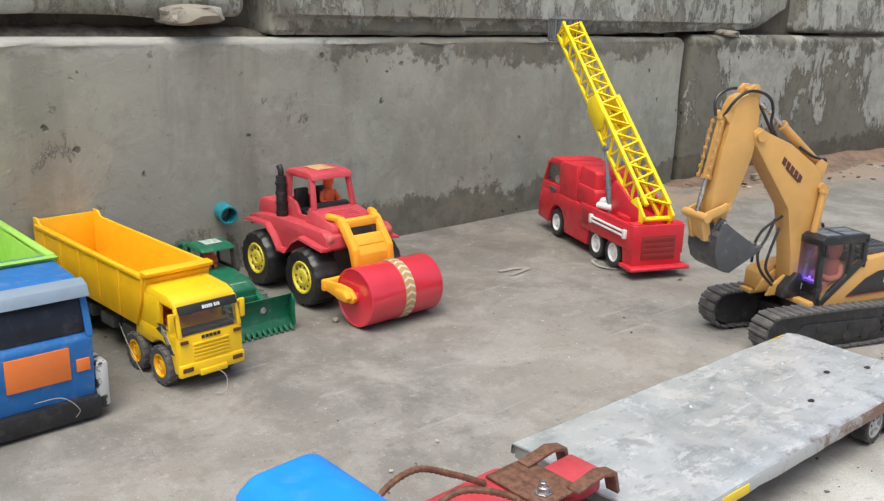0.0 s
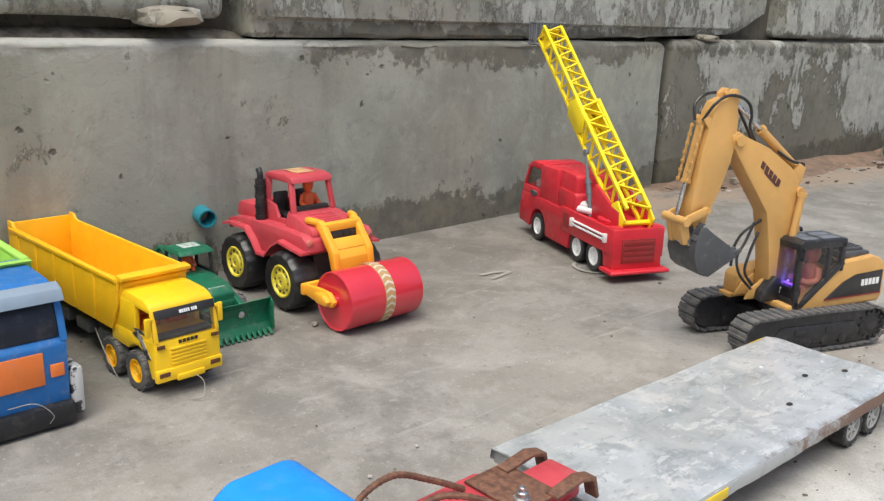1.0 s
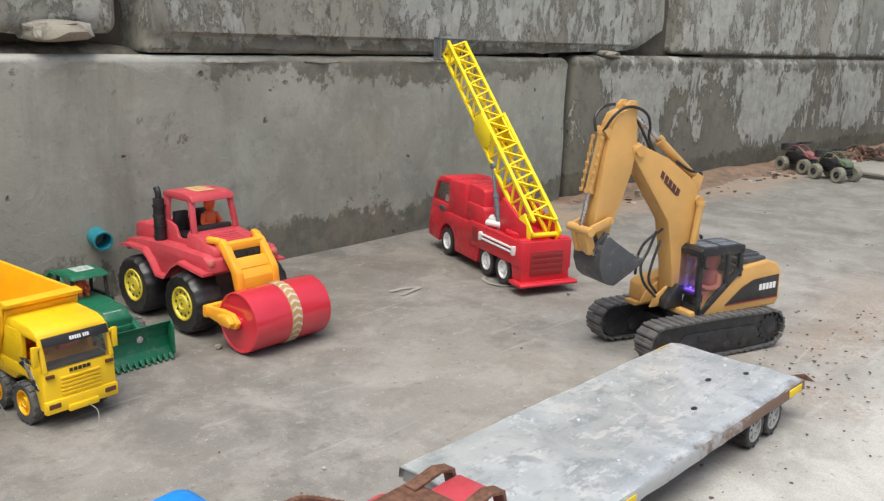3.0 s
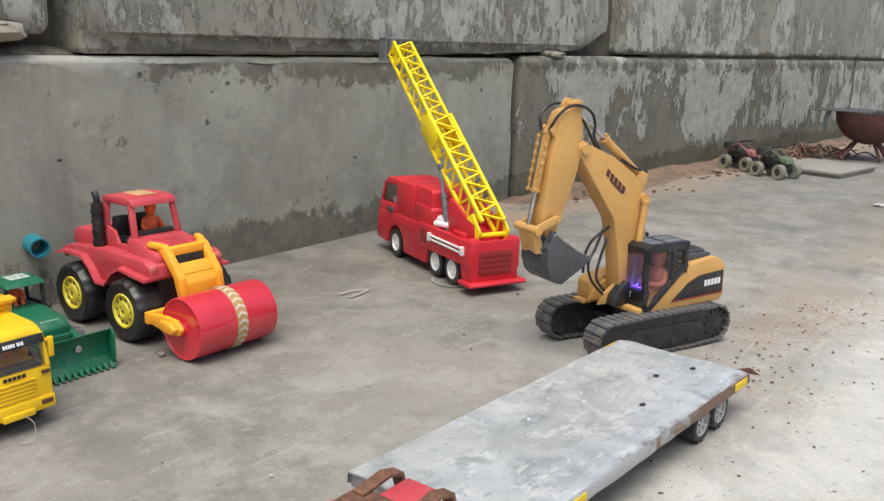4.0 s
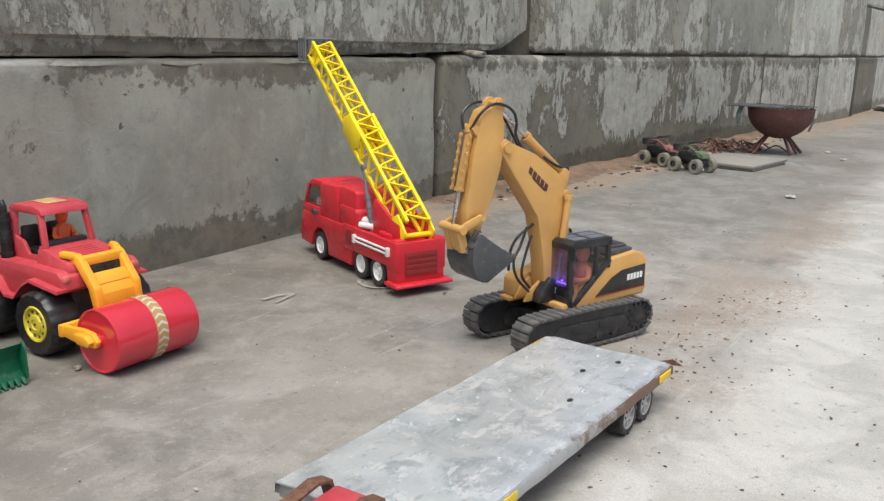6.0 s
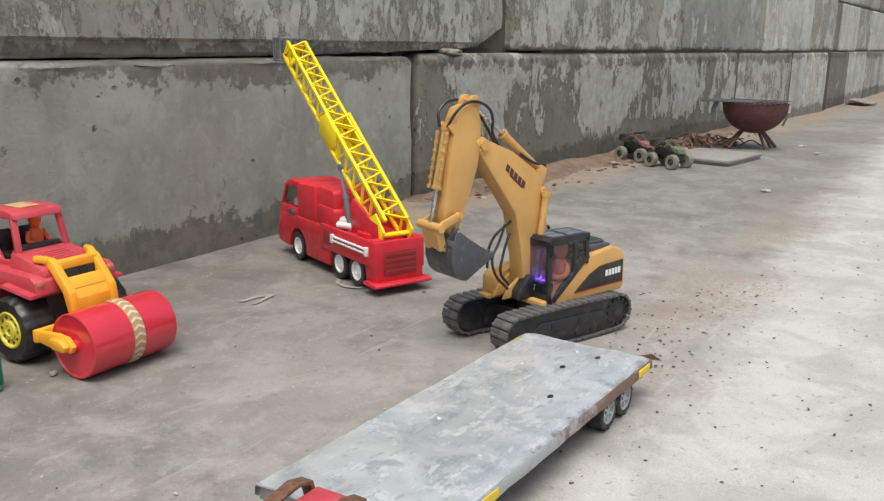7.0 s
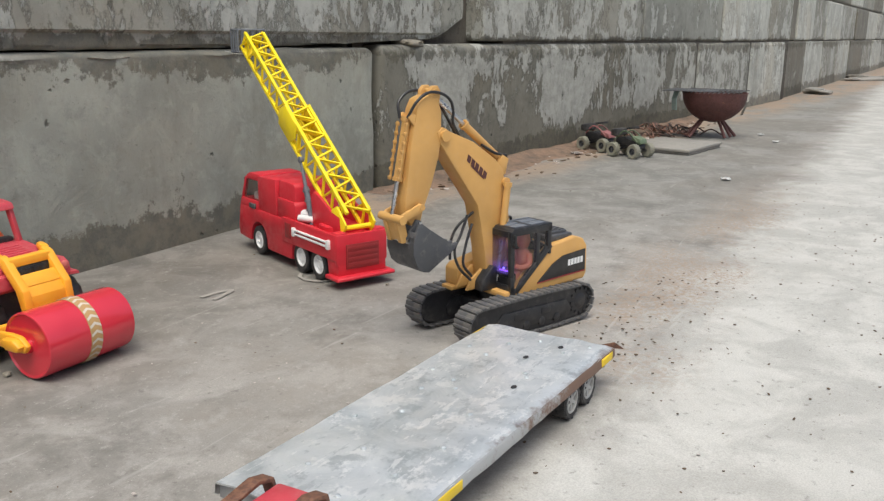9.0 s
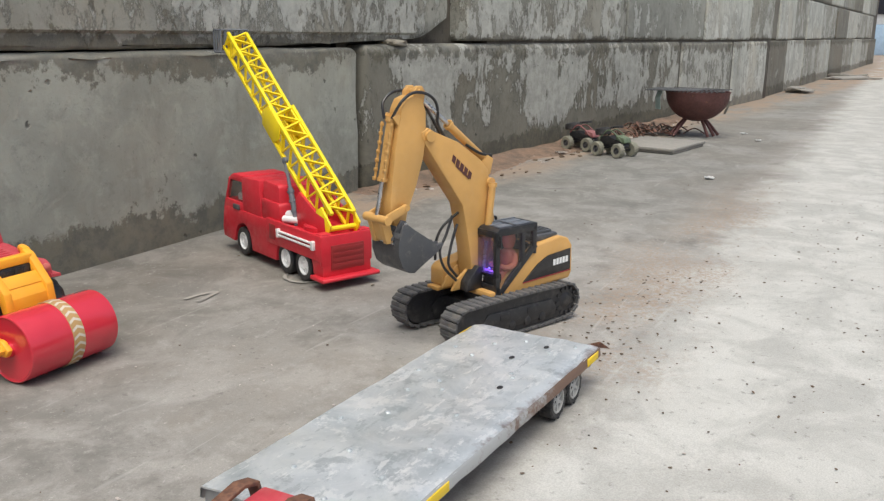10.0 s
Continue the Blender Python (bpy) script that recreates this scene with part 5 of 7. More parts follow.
    part("ceiling_lamp", bm, M_VIOLET, cab, "violet glowing lamp strip under the roof")
    doll(place @ pose(-0.016, 0.038, 0.102, 0, 0, 0), 0.090, M_SKIN, "salmon plastic driver figure seated in the excavator's cab")
    # boom, stick and bucket; they lie in the middle of the machine
    yb = 0.0
    boom = [(0.1789, 0.3789), (0.1636, 0.3861), (0.1495, 0.3779), (0.0930, 0.3553), (0.0401, 0.3205), (0.0225, 0.3018), (0.0154, 0.2716), (0.0037, 0.2092), (0.0107, 0.1519), (0.0248, 0.0985), (0.0578, 0.1016), (0.0648, 0.1564), (0.0742, 0.2014), (0.0836, 0.2413), (0.1060, 0.2710), (0.1401, 0.3156), (0.1707, 0.3575)]
    bm = bmesh.new()
    prism(bm, boom, yb - 0.019, yb + 0.019, 0.003)
    for y in (yb - 0.0215, yb + 0.0215):
        rod(bm, (0.1636, y - 0.004, 0.3716), (0.1636, y + 0.004, 0.3716), 0.0095, 16)
        rod(bm, (0.0178, y - 0.003, 0.2777), (0.0178, y + 0.003, 0.2777), 0.0085, 14)
    for y in (yb - 0.010, yb + 0.010):
        prism(bm, [(0.0389, 0.3076), (0.0178, 0.3264), (0.0037, 0.3188), (0.0107, 0.2913), (0.0225, 0.2869)], y - 0.003, y + 0.003, 0.001)
    boom_ob = part("boom", bm, M_GOLD, t)
    bm = bmesh.new()
    for yy in (yb + 0.0195, yb - 0.0195):
        for k in range(5):
            a = Vector((0.1083, 0.3354)) + Vector((-0.0095, -0.0078)) * k
            tmp = [(a.x, a.y), (a.x - 0.0068, a.y - 0.0056), (a.x - 0.0035, a.y - 0.0165), (a.x + 0.0033, a.y - 0.011)]
            prism(bm, tmp, yy - 0.0007, yy + 0.0007, 0)
        a, b = Vector((0.1010, 0.3170)), Vector((0.0700, 0.2915))
        prism(bm, [(a.x, a.y), (b.x, b.y), (b.x + 0.001, b.y - 0.0035), (a.x + 0.001, a.y - 0.0035)], yy - 0.0007, yy + 0.0007, 0)
    split("mark_bar", "mark_bar", bm, M_MARK, t, "dark red-brown printed bar")
    stick = [(0.2202, 0.4183), (0.2116, 0.4348), (0.1951, 0.4410), (0.1753, 0.4359), (0.1677, 0.4120), (0.1672, 0.3720), (0.1729, 0.3353), (0.1887, 0.2874), (0.2073, 0.2447), (0.2134, 0.2205), (0.2330, 0.2230), (0.2450, 0.2400), (0.2450, 0.2660), (0.2344, 0.3484)]
    bm = bmesh.new()
    prism(bm, stick, yb - 0.017, yb + 0.017, 0.003)
    for y in (yb - 0.012, yb + 0.012):
        prism(bm, [(0.1956, 0.4330), (0.1935, 0.4480), (0.1860, 0.4560), (0.1760, 0.4560), (0.1694, 0.4467), (0.1721, 0.4280)], y - 0.0045, y + 0.0045, 0.0015, None)
        prism(bm, [(0.2050, 0.4010), (0.2290, 0.4130), (0.2370, 0.4060), (0.2190, 0.3830)], y - 0.003, y + 0.003, 0.001)
    rod(bm, (0.1820, yb - 0.02, 0.4470), (0.1820, yb + 0.02, 0.4470), 0.004)
    part("stick", bm, M_GOLD, t)
    # linkage over the bucket
    bm = bmesh.new()
    for y in (yb - 0.024, yb + 0.024):
        prism(bm, [(0.2120, 0.2560), (0.2200, 0.2610), (0.2560, 0.2480), (0.2680, 0.2400), (0.2600, 0.2310), (0.2170, 0.2470)], y - 0.003, y + 0.003, 0.001)
    for y in (yb - 0.016, yb + 0.016):
        prism(bm, [(0.2680, 0.2400), (0.2600, 0.2460), (0.2520, 0.2420), (0.2400, 0.1960), (0.2560, 0.1960)], y - 0.005, y + 0.005, 0.001)
    prism(bm, [(0.2640, 0.2330), (0.2600, 0.2360), (0.2500, 0.2010), (0.2550, 0.2000)], yb - 0.014, yb + 0.014, 0.001)
    rod(bm, (0.2606, yb - 0.032, 0.2378), (0.2606, yb + 0.032, 0.2378), 0.0075, 14)
    rod(bm, (0.2170, yb - 0.028, 0.2545), (0.2170, yb + 0.028, 0.2545), 0.0055, 12)
    part("bucket_link", bm, M_GOLD, t)

    # bucket: a curved open shell with teeth
    bm = bmesh.new()
    shell = [(0.2390, 0.2140), (0.2440, 0.1960), (0.2442, 0.1785), (0.2358, 0.1556), (0.2220, 0.1440), (0.2100, 0.1416), (0.1900, 0.1530), (0.1560, 0.1720)]
    inner = [(x * 0.95 + 0.0080, z * 0.93 + 0.0130) for x, z in shell]
    bw = 0.036
    prism(bm, shell + inner[::-1], yb - bw, yb + bw, 0.0)
    cheek = shell + [(0.1640, 0.1880), (0.2100, 0.2180), (0.2250, 0.2290), (0.2335, 0.2283)]
    for y in (yb - bw, yb + bw):
        prism(bm, cheek, y - 0.002, y + 0.002, 0.0008)
    prism(bm, [(0.2440, 0.2060), (0.2390, 0.2150), (0.2300, 0.2120), (0.2360, 0.2050)], yb - bw, yb + bw, 0.001)
    for k in range(5):
        y = yb - bw + 0.006 + 0.015 * k
        prism(bm, [(0.1700, 0.1610), (0.1560, 0.1690), (0.1409, 0.1810), (0.1430, 0.1850), (0.1590, 0.1800), (0.1720, 0.1690)], y - 0.004, y + 0.004, 0.001)
    for y in (yb - 0.020, yb + 0.020):
        prism(bm, [(0.2060, 0.2090), (0.2160, 0.2310), (0.2250, 0.2340), (0.2480, 0.2040), (0.2440, 0.1900)], y - 0.003, y + 0.003, 0.001)
    bucket = part("bucket", bm, M_GREY, t, "dark grey toothed bucket")
    bm = bmesh.new()
    for x, z in ((0.2195, 0.2250), (0.2440, 0.1985)):
        rod(bm, (x, yb - 0.026, z), (x, yb + 0.026, z), 0.0042, 12)
    part("pin", bm, M_STEEL, bucket)
    # hydraulic rams
    def ram(a, b, split, r, mat_tube=M_GOLD):
        a, b = Vector(a), Vector(b)
        m = a.lerp(b, split)
        bm = bmesh.new()
        rod(bm, a, m, r, 14)
        rod(bm, m - (b - a).normalized() * 0.006, m, r * 1.25, 14)
        rod(bm, a, a + (b - a).normalized() * 0.008, r * 1.3, 14)
        tube = part("ram_tube", bm, mat_tube, t)
        bm = bmesh.new()
        rod(bm, m, b, r * 0.55, 12)
        part("ram_rod", bm, M_STEEL, tube, "bright steel ram rod")
    ram((0.0107, yb, 0.3131), (0.1800, yb, 0.4450), 0.56, 0.0075)
    ram((0.2290, yb, 0.4060), (0.2610, yb, 0.2400), 0.64, 0.0072)
    for y in (yb - 0.027, yb + 0.027):
        ram((0.0178, y, 0.2777), (0.0401, y, 0.0950), 0.58, 0.0065)
    for y in (yb - 0.012, yb + 0.012):
        bm = bmesh.new()
        for k in range(7):
            p = Vector((0.2390, 0, 0.3936)).lerp(Vector((0.2560, 0, 0.3049)), k / 6)
            box(bm, p.x - 0.002, p.x + 0.003, y - 0.003, y + 0.003, p.z - 0.003, p.z + 0.003, 0.0008)
        bar(bm, (0.2390, y, 0.3984), (0.2560, y, 0.3012), 0.003, 0.003)
        part("hose_clip", bm, M_GOLD, t)
    # black hoses
    for pts in (((0.2360, yb + 0.010, 0.4045), (0.2230, yb + 0.020, 0.4319), (0.1998, yb + 0.021, 0.4454), (0.1717, yb + 0.021, 0.4430), (0.1497, yb + 0.018, 0.4302), (0.1396, yb + 0.014, 0.4107), (0.1383, yb + 0.012, 0.3913), (0.1193, yb + 0.010, 0.3640)),
                ((0.2360, yb - 0.010, 0.4028), (0.2330, yb - 0.018, 0.4280), (0.2100, yb - 0.020, 0.4450), (0.1760, yb - 0.020, 0.4440), (0.1450, yb - 0.016, 0.4200), (0.1107, yb - 0.012, 0.3667)),
                ((0.0695, yb + 0.010, 0.3484), (0.0401, yb + 0.012, 0.3324), (0.0225, yb + 0.012, 0.3276)),
                ((0.0225, yb - 0.006, 0.3197), (-0.0081, yb - 0.008, 0.3222), (-0.010, yb - 0.010, 0.304), (-0.004, yb - 0.012, 0.276), (-0.0010, yb - 0.008, 0.2507)),
                ((0.0813, 0.004, 0.2264), (0.1142, 0.0, 0.2043), (0.1260, -0.005, 0.1760), (0.1236, -0.01, 0.1418)),
                ((0.0954, 0.004, 0.2225), (0.1095, 0.004, 0.1893), (0.1260, 0.006, 0.1615), (0.1189, 0.01, 0.1298), (0.0930, 0.014, 0.1020)),
                ((0.0907, 0.012, 0.2075), (0.1048, 0.012, 0.1695), (0.1119, 0.014, 0.1360), (0.0930, 0.016, 0.1099)),
                ((0.0037, yb, 0.2161), (-0.004, yb - 0.004, 0.200), (-0.026, yb - 0.01, 0.202), (-0.03, yb - 0.01, 0.19))):
        bm = bmesh.new()
        hose(bm, pts, 0.0026, 8, 8)
        part("hydraulic_hose", bm, M_BLACK, t, "black hydraulic hose")
    bm = bmesh.new()
    for y in (-0.024, 0.004):
        prism(bm, [(0.030, 0.080), (0.030, 0.112), (0.058, 0.118), (0.084, 0.100), (0.096, 0.080)], y - 0.003, y + 0.003, 0.001)
    box(bm, 0.050, 0.098, -0.064, -0.034, 0.071, 0.079, 0.002)
    part("boom_foot", bm, M_GOLD, t)
    bm = bmesh.new()
    prism(bm, [(0.040, 0.080), (0.040, 0.122), (0.052, 0.126), (0.078, 0.098), (0.080, 0.080)], 0.008, 0.030, 0.003)
    part("valve_block", bm, M_BLACK, t, "black moulded block beside the cab")


def glow(name, color, strength):
    n = Nodes(name)
    n.bsdf.inputs["Emission Color"].default_value = (*color, 1)
    n.bsdf.inputs["Emission Strength"].default_value = strength
    return n.out(shade(color, 0.5), 0.4)


M_LED = glow("blue_lamp", (0.08, 0.06, 1.0), 14)
M_VIOLET = glow("violet_lamp", (0.30, 0.10, 1.0), 3)
M_DECAL = plastic("dark_brown_decal", (0.022, 0.020, 0.020), 0.4, 0.05)
M_MARK = plastic("printed_mark", (0.09, 0.03, 0.028), 0.5, 0.0)
excavator()


# ---------------------------------------------------------------- yellow dump truck
def dump_truck():
    place = pose(0.564, 1.175, 0, 0, 0, -87.3) @ Matrix.Diagonal((1, 0.87, 1, 1))
    t = thing("toy_dump_truck", place, "yellow plastic toy dump truck with a long open bed", "toy truck")
    bm = bmesh.new()
    box(bm, -0.44, 0.0, -0.035, 0.035, 0.030, 0.062, 0.003)
    for x in (-0.12, -0.2, -0.28):
        box(bm, x - 0.025, x + 0.025, -0.055, 0.055, 0.036, 0.058, 0.005)
    part("chassis", bm, M_GREY, t)
    low = [(0.052, 0.030), (0.056, 0.045), (0.054, 0.088), (-0.078, 0.088), (-0.080, 0.060), (-0.034, 0.058)] + arc(0.0, 0.034, 0.036, 138, 10, 7) + [(0.04, 0.028)]
    bm = bmesh.new()
    prism(bm, low, -0.062, 0.062, 0.004)
    box(bm, 0.05, 0.059, -0.063, 0.063, 0.026, 0.046, 0.003)
    box(bm, 0.054, 0.062, -0.026, 0.026, 0.024, 0.034, 0.002)
    body = part("cab_body", bm, M_TRUCK_YELLOW, t)
    bm = bmesh.new()
    for k in range(5):
        box(bm, 0.054, 0.0575, -0.034, 0.034, 0.049 + 0.0058 * k, 0.0528 + 0.0058 * k, 0.0012)
    part("grille", bm, M_TRUCK_YELLOW, body)
    bm = bmesh.new()
    for k in range(5):
        box(bm, 0.0548, 0.0562, -0.018 + 0.0075 * k, -0.0125 + 0.0075 * k, 0.0805, 0.0855, 0)
    part("front_mark", bm, M_DECAL, body, "dark printed bars on the front")
    for s in (-1, 1):
        bm = bmesh.new()
        box(bm, 0.056, 0.0602, min(s * 0.038, s * 0.058), max(s * 0.038, s * 0.058), 0.034, 0.0415, 0.0015)
        part("headlight", bm, M_LAMP, body, "brown tinted headlight")
        bm = bmesh.new()
        prism(bm, [(0.0545, 0.078), (0.0575, 0.078), (0.0575, 0.083), (0.0545, 0.083)], min(s * 0.044, s * 0.058), max(s * 0.044, s * 0.058), 0.0005)
        part("marker_lamp", bm, M_LAMP, body)
        bm = bmesh.new()
        prism(bm, [(0.044, 0.060), (0.018, 0.090), (0.004, 0.094), (-0.01, 0.088), (0.012, 0.082), (0.03, 0.058)], s * 0.0625 - 0.0008, s * 0.0625 + 0.0008, 0)
        prism(bm, [(0.036, 0.094), (0.012, 0.10), (-0.006, 0.097), (0.012, 0.093)], s * 0.0625 - 0.0008, s * 0.0625 + 0.0008, 0)
        part("side_sticker", bm, M_STREAK, body, "black and grey streaked door sticker")
    # upper cab with open windows
    bm = bmesh.new()
    for s in (-1, 1):
        y = s * 0.057
        bar(bm, (0.052, y, 0.086), (0.040, y * 0.97, 0.134), 0.008, 0.008, 0.002)
        bar(bm, (-0.006, y, 0.086), (-0.006, y * 0.98, 0.134), 0.008, 0.010, 0.002)
        prism(bm, [(-0.006, 0.086), (-0.006, 0.136), (-0.072, 0.136), (-0.078, 0.086)], min(y - 0.004, y + 0.004), max(y - 0.004, y + 0.004), 0.002)
    prism(bm, [(0.044, 0.128), (0.038, 0.140), (0.020, 0.146), (-0.055, 0.150), (-0.074, 0.146), (-0.076, 0.130)], -0.061, 0.061, 0.005, None, 0.96)
    box(bm, -0.079, -0.073, -0.058, 0.058, 0.086, 0.14, 0.002)
    split("cab_top", "pillar", bm, M_TRUCK_YELLOW, t)
    bm = bmesh.new()
    prism(bm, [(0.0505, 0.122), (0.0525, 0.122), (0.0475, 0.134), (0.0455, 0.134)], -0.056, 0.056, 0.0005)
    visor = part("sun_visor", bm, M_DECAL, t, "black visor strip with white lettering bars")
    bm = bmesh.new()
    for a, b in ((-0.012, -0.0085), (-0.0075, -0.0045), (-0.0035, -0.0005), (0.0005, 0.0035), (0.0045, 0.007), (0.0105, 0.0135), (0.0145, 0.0165), (0.0175, 0.021)):
        prism(bm, [(0.0522, 0.1255), (0.0528, 0.1255), (0.0509, 0.130), (0.0503, 0.130)], a, b, 0)
    part("lettering_bar", bm, M_WHITE, visor)
    bm = bmesh.new()
    prism(bm, [(0.0535, 0.088), (0.0545, 0.088), (0.0478, 0.126), (0.0468, 0.126)], -0.054, 0.054, 0)
    part("windscreen", bm, M_PANE, t).visible_shadow = False
    for y in (-0.026, 0.026):
        bm = bmesh.new()
        box(bm, -0.05, -0.012, y - 0.018, y + 0.018, 0.086, 0.098, 0.003)
        box(bm, -0.056, -0.044, y - 0.018, y + 0.018, 0.09, 0.13, 0.003)
        part("seat", bm, M_ORANGE, t, "orange moulded seat")
    bm = bmesh.new()
    box(bm, 0.03, 0.05, -0.05, 0.05, 0.086, 0.094, 0.002)
    part("dashboard", bm, M_GREY, t)
    for s in (-1, 1):
        bm = bmesh.new()
        box(bm, 0.044, 0.050, min(s * 0.063, s * 0.073), max(s * 0.063, s * 0.073), 0.096, 0.126, 0.002)
        bar(bm, (0.046, s * 0.058, 0.122), (0.047, s * 0.066, 0.122), 0.004, 0.004)
        part("mirror", bm, M_TRUCK_YELLOW, t)
    # open bed
    bm = bmesh.new()
    xa, xb = -0.462, -0.070
    for s in (-1, 1):
        prism(bm, [(xa, 0.078), (xb + 0.002, 0.078), (xb + 0.022, 0.120), (xb + 0.030, 0.166), (xb - 0.03, 0.164), (xa + 0.03, 0.166), (xa + 0.02, 0.176), (xa, 0.176)], min(s * 0.0615, s * 0.0665), max(s * 0.0615, s * 0.0665), 0.0012)
        box(bm, xa + 0.01, xb + 0.026, min(s * 0.0625, s * 0.070), max(s * 0.0625, s * 0.070), 0.157, 0.164, 0.0015)
        for k in range(5):
            x = xa + 0.045 + 0.074 * k
            box(bm, x - 0.004, x + 0.004, min(s * 0.066, s * 0.069), max(s * 0.066, s * 0.069), 0.082, 0.157, 0.001)
    box(bm, xa, xb, -0.062, 0.062, 0.078, 0.083, 0.001)
    prism(bm, [(xb - 0.002, 0.08), (xb + 0.004, 0.08), (xb + 0.034, 0.156), (xb + 0.028, 0.16)], -0.0615, 0.0615, 0.001)
    prism(bm, [(xb + 0.02, 0.156), (xb + 0.042, 0.162), (xb + 0.044, 0.168), (xb + 0.024, 0.170)], -0.066, 0.066, 0.0015)
    box(bm, xa - 0.004, xa + 0.002, -0.064, 0.064, 0.084, 0.170, 0.001)
    for y in (-0.03, 0.0, 0.03):
        box(bm, xa - 0.006, xa - 0.002, y - 0.003, y + 0.003, 0.086, 0.162, 0.001)
    split("bed", "bed_panel", bm, M_AMBER, t, "amber yellow ribbed dump bed")
    for x in (0.0, -0.080, -0.32, -0.40):
        for s in (-1, 1):
            toy_wheel(t, pose(x, s * 0.056, 0.0305), 0.0305, 0.022, s, M_TREAD, M_AMBER, 0.62, lugs=16, holes=6)
    bm = bmesh.new()
    hose(bm, [(0.058, 0.006, 0.028), (0.085, 0.006, 0.024), (0.096, -0.004, 0.006), (0.085, -0.02, 0.002)], 0.0007, 5)
    part("pull_line", bm, M_FIBRE, t, "clear nylon pull line")
    bm = bmesh.new()
    hose(bm, [(-0.16, -0.05, 0.05), (-0.10, -0.075, 0.056), (-0.05, -0.085, 0.034), (-0.02, -0.082, 0.006)], 0.0009, 6)
    part("cable", bm, M_FIBRE, t, "thin pale cable")


M_LAMP = plastic("brown_lamp", (0.12, 0.045, 0.02), 0.3, 0.0)
M_STREAK = two_tone("streaked_sticker", (0.03, 0.03, 0.035), (0.3, 0.28, 0.24), 70)
dump_truck()


# ---------------------------------------------------------------- green loader
def green_loader():
    place = pose(0.728, 1.405, 0, 0, 0, -90)
    t = thing("toy_loader", place, "dark green plastic toy loader with a wide blade", "toy loader")
    bm = bmesh.new()
    outer = [(0.150, 0.006), (0.138, 0.020), (0.134, 0.038), (0.138, 0.054), (0.148, 0.066)]
    inner = [(x + 0.004, z) for x, z in outer]
    prism(bm, outer + inner[::-1], -0.066, 0.066, 0.0005)
    for s in (-1, 1):
        prism(bm, [(0.150, 0.004), (0.136, 0.02), (0.132, 0.038), (0.136, 0.056), (0.148, 0.068), (0.158, 0.058), (0.160, 0.010)], s * 0.0665 - 0.0015, s * 0.0665 + 0.0015, 0.0005)
    blade = part("blade", bm, M_GREEN, t)
    bm = bmesh.new()
    for k in range(12):
        y = -0.060 + 0.0109 * k
        prism(bm, [(0.150, 0.009), (0.162, 0.001), (0.164, 0.003), (0.154, 0.012)], y - 0.003, y + 0.003, 0.0005)
    part("tooth_row", bm, M_GREEN, blade)
    bm = bmesh.new()
    lathe(bm, [(0.006, 0), (0.006, 0.003), (0.0035, 0.004)], 12, pose(0.140, 0.012, 0.042, 0, 90, 0))
    part("bolt", bm, M_STEEL, blade)
    bm = bmesh.new()
    for s in (-1, 1):
        prism(bm, [(0.140, 0.025), (0.140, 0.040), (0.08, 0.066), (0.03, 0.066), (0.03, 0.054), (0.075, 0.052)], s * 0.03 - 0.005, s * 0.03 + 0.005, 0.0015)
    box(bm, 0.085, 0.100, -0.03, 0.03, 0.045, 0.057, 0.002)
    split("lift_arm", "lift_arm", bm, M_GREEN, t)
    bm = bmesh.new()
    prism(bm, [(0.095, 0.035), (0.095, 0.070), (0.075, 0.082), (0.02, 0.088), (-0.07, 0.085), (-0.10, 0.072), (-0.10, 0.035)], -0.028, 0.028, 0.004)
    part("body", bm, M_GREEN, t)
    bm = bmesh.new()
    box(bm, 0.040, 0.072, -0.016, 0.016, 0.084, 0.0875, 0.0005, pose(0, 0, 0, 0, 6, 0))
    part("hood_sticker", bm, M_STICKER2, t, "pale worn sticker on the bonnet")
    bm = bmesh.new()
    for s in (-1, 1):
        rod(bm, (0.012, s * 0.030, 0.07), (0.004, s * 0.030, 0.126), 0.0035, 8)
        rod(bm, (-0.050, s * 0.030, 0.07), (-0.046, s * 0.030, 0.126), 0.0035, 8)
        box(bm, -0.055, 0.02, s * 0.034 - 0.003, s * 0.034 + 0.003, 0.080, 0.088, 0.001)
    split("roll_bar", "roll_bar", bm, M_BLACK, t)
    bm = bmesh.new()
    prism(bm, [(0.014, 0.124), (0.010, 0.130), (-0.002, 0.134), (-0.044, 0.134), (-0.056, 0.130), (-0.058, 0.124)], -0.035, 0.035, 0.003, None, 0.9)
    roof = part("roof", bm, M_GREEN, t)
    bm = bmesh.new()
    box(bm, -0.036, -0.006, -0.016, 0.018, 0.1342, 0.1355, 0.0003)
    part("roof_sticker", bm, M_STICKER2, roof, "pale worn roof sticker")
    for x, r in ((0.065, 0.026), (-0.06, 0.036)):
        for s in (-1, 1):
            toy_wheel(t, pose(x, s * 0.046, r), r, 0.026, s, M_TREAD, M_GREY, 0.55, lugs=14)
    bm = bmesh.new()
    for k in range(2):
        hose(bm, [(-0.10, 0.01 - 0.03 * k, 0.07), (-0.15, 0.01 - 0.03 * k, 0.10), (-0.17, -0.03 * k, 0.07), (-0.185, -0.03 * k, 0.02)], 0.006, 8)
    box(bm, -0.20, -0.17, -0.03, 0.02, 0.004, 0.03, 0.003)
    part("back_hoe", bm, M_GREEN, t)
    doll(place @ pose(-0.03, 0, 0.086), 0.05, M_FIGURE, "orange plastic driver figure seated on the loader")


M_STICKER2 = two_tone("pale_sticker", (0.5, 0.56, 0.5), (0.24, 0.34, 0.3), 90)
green_loader()


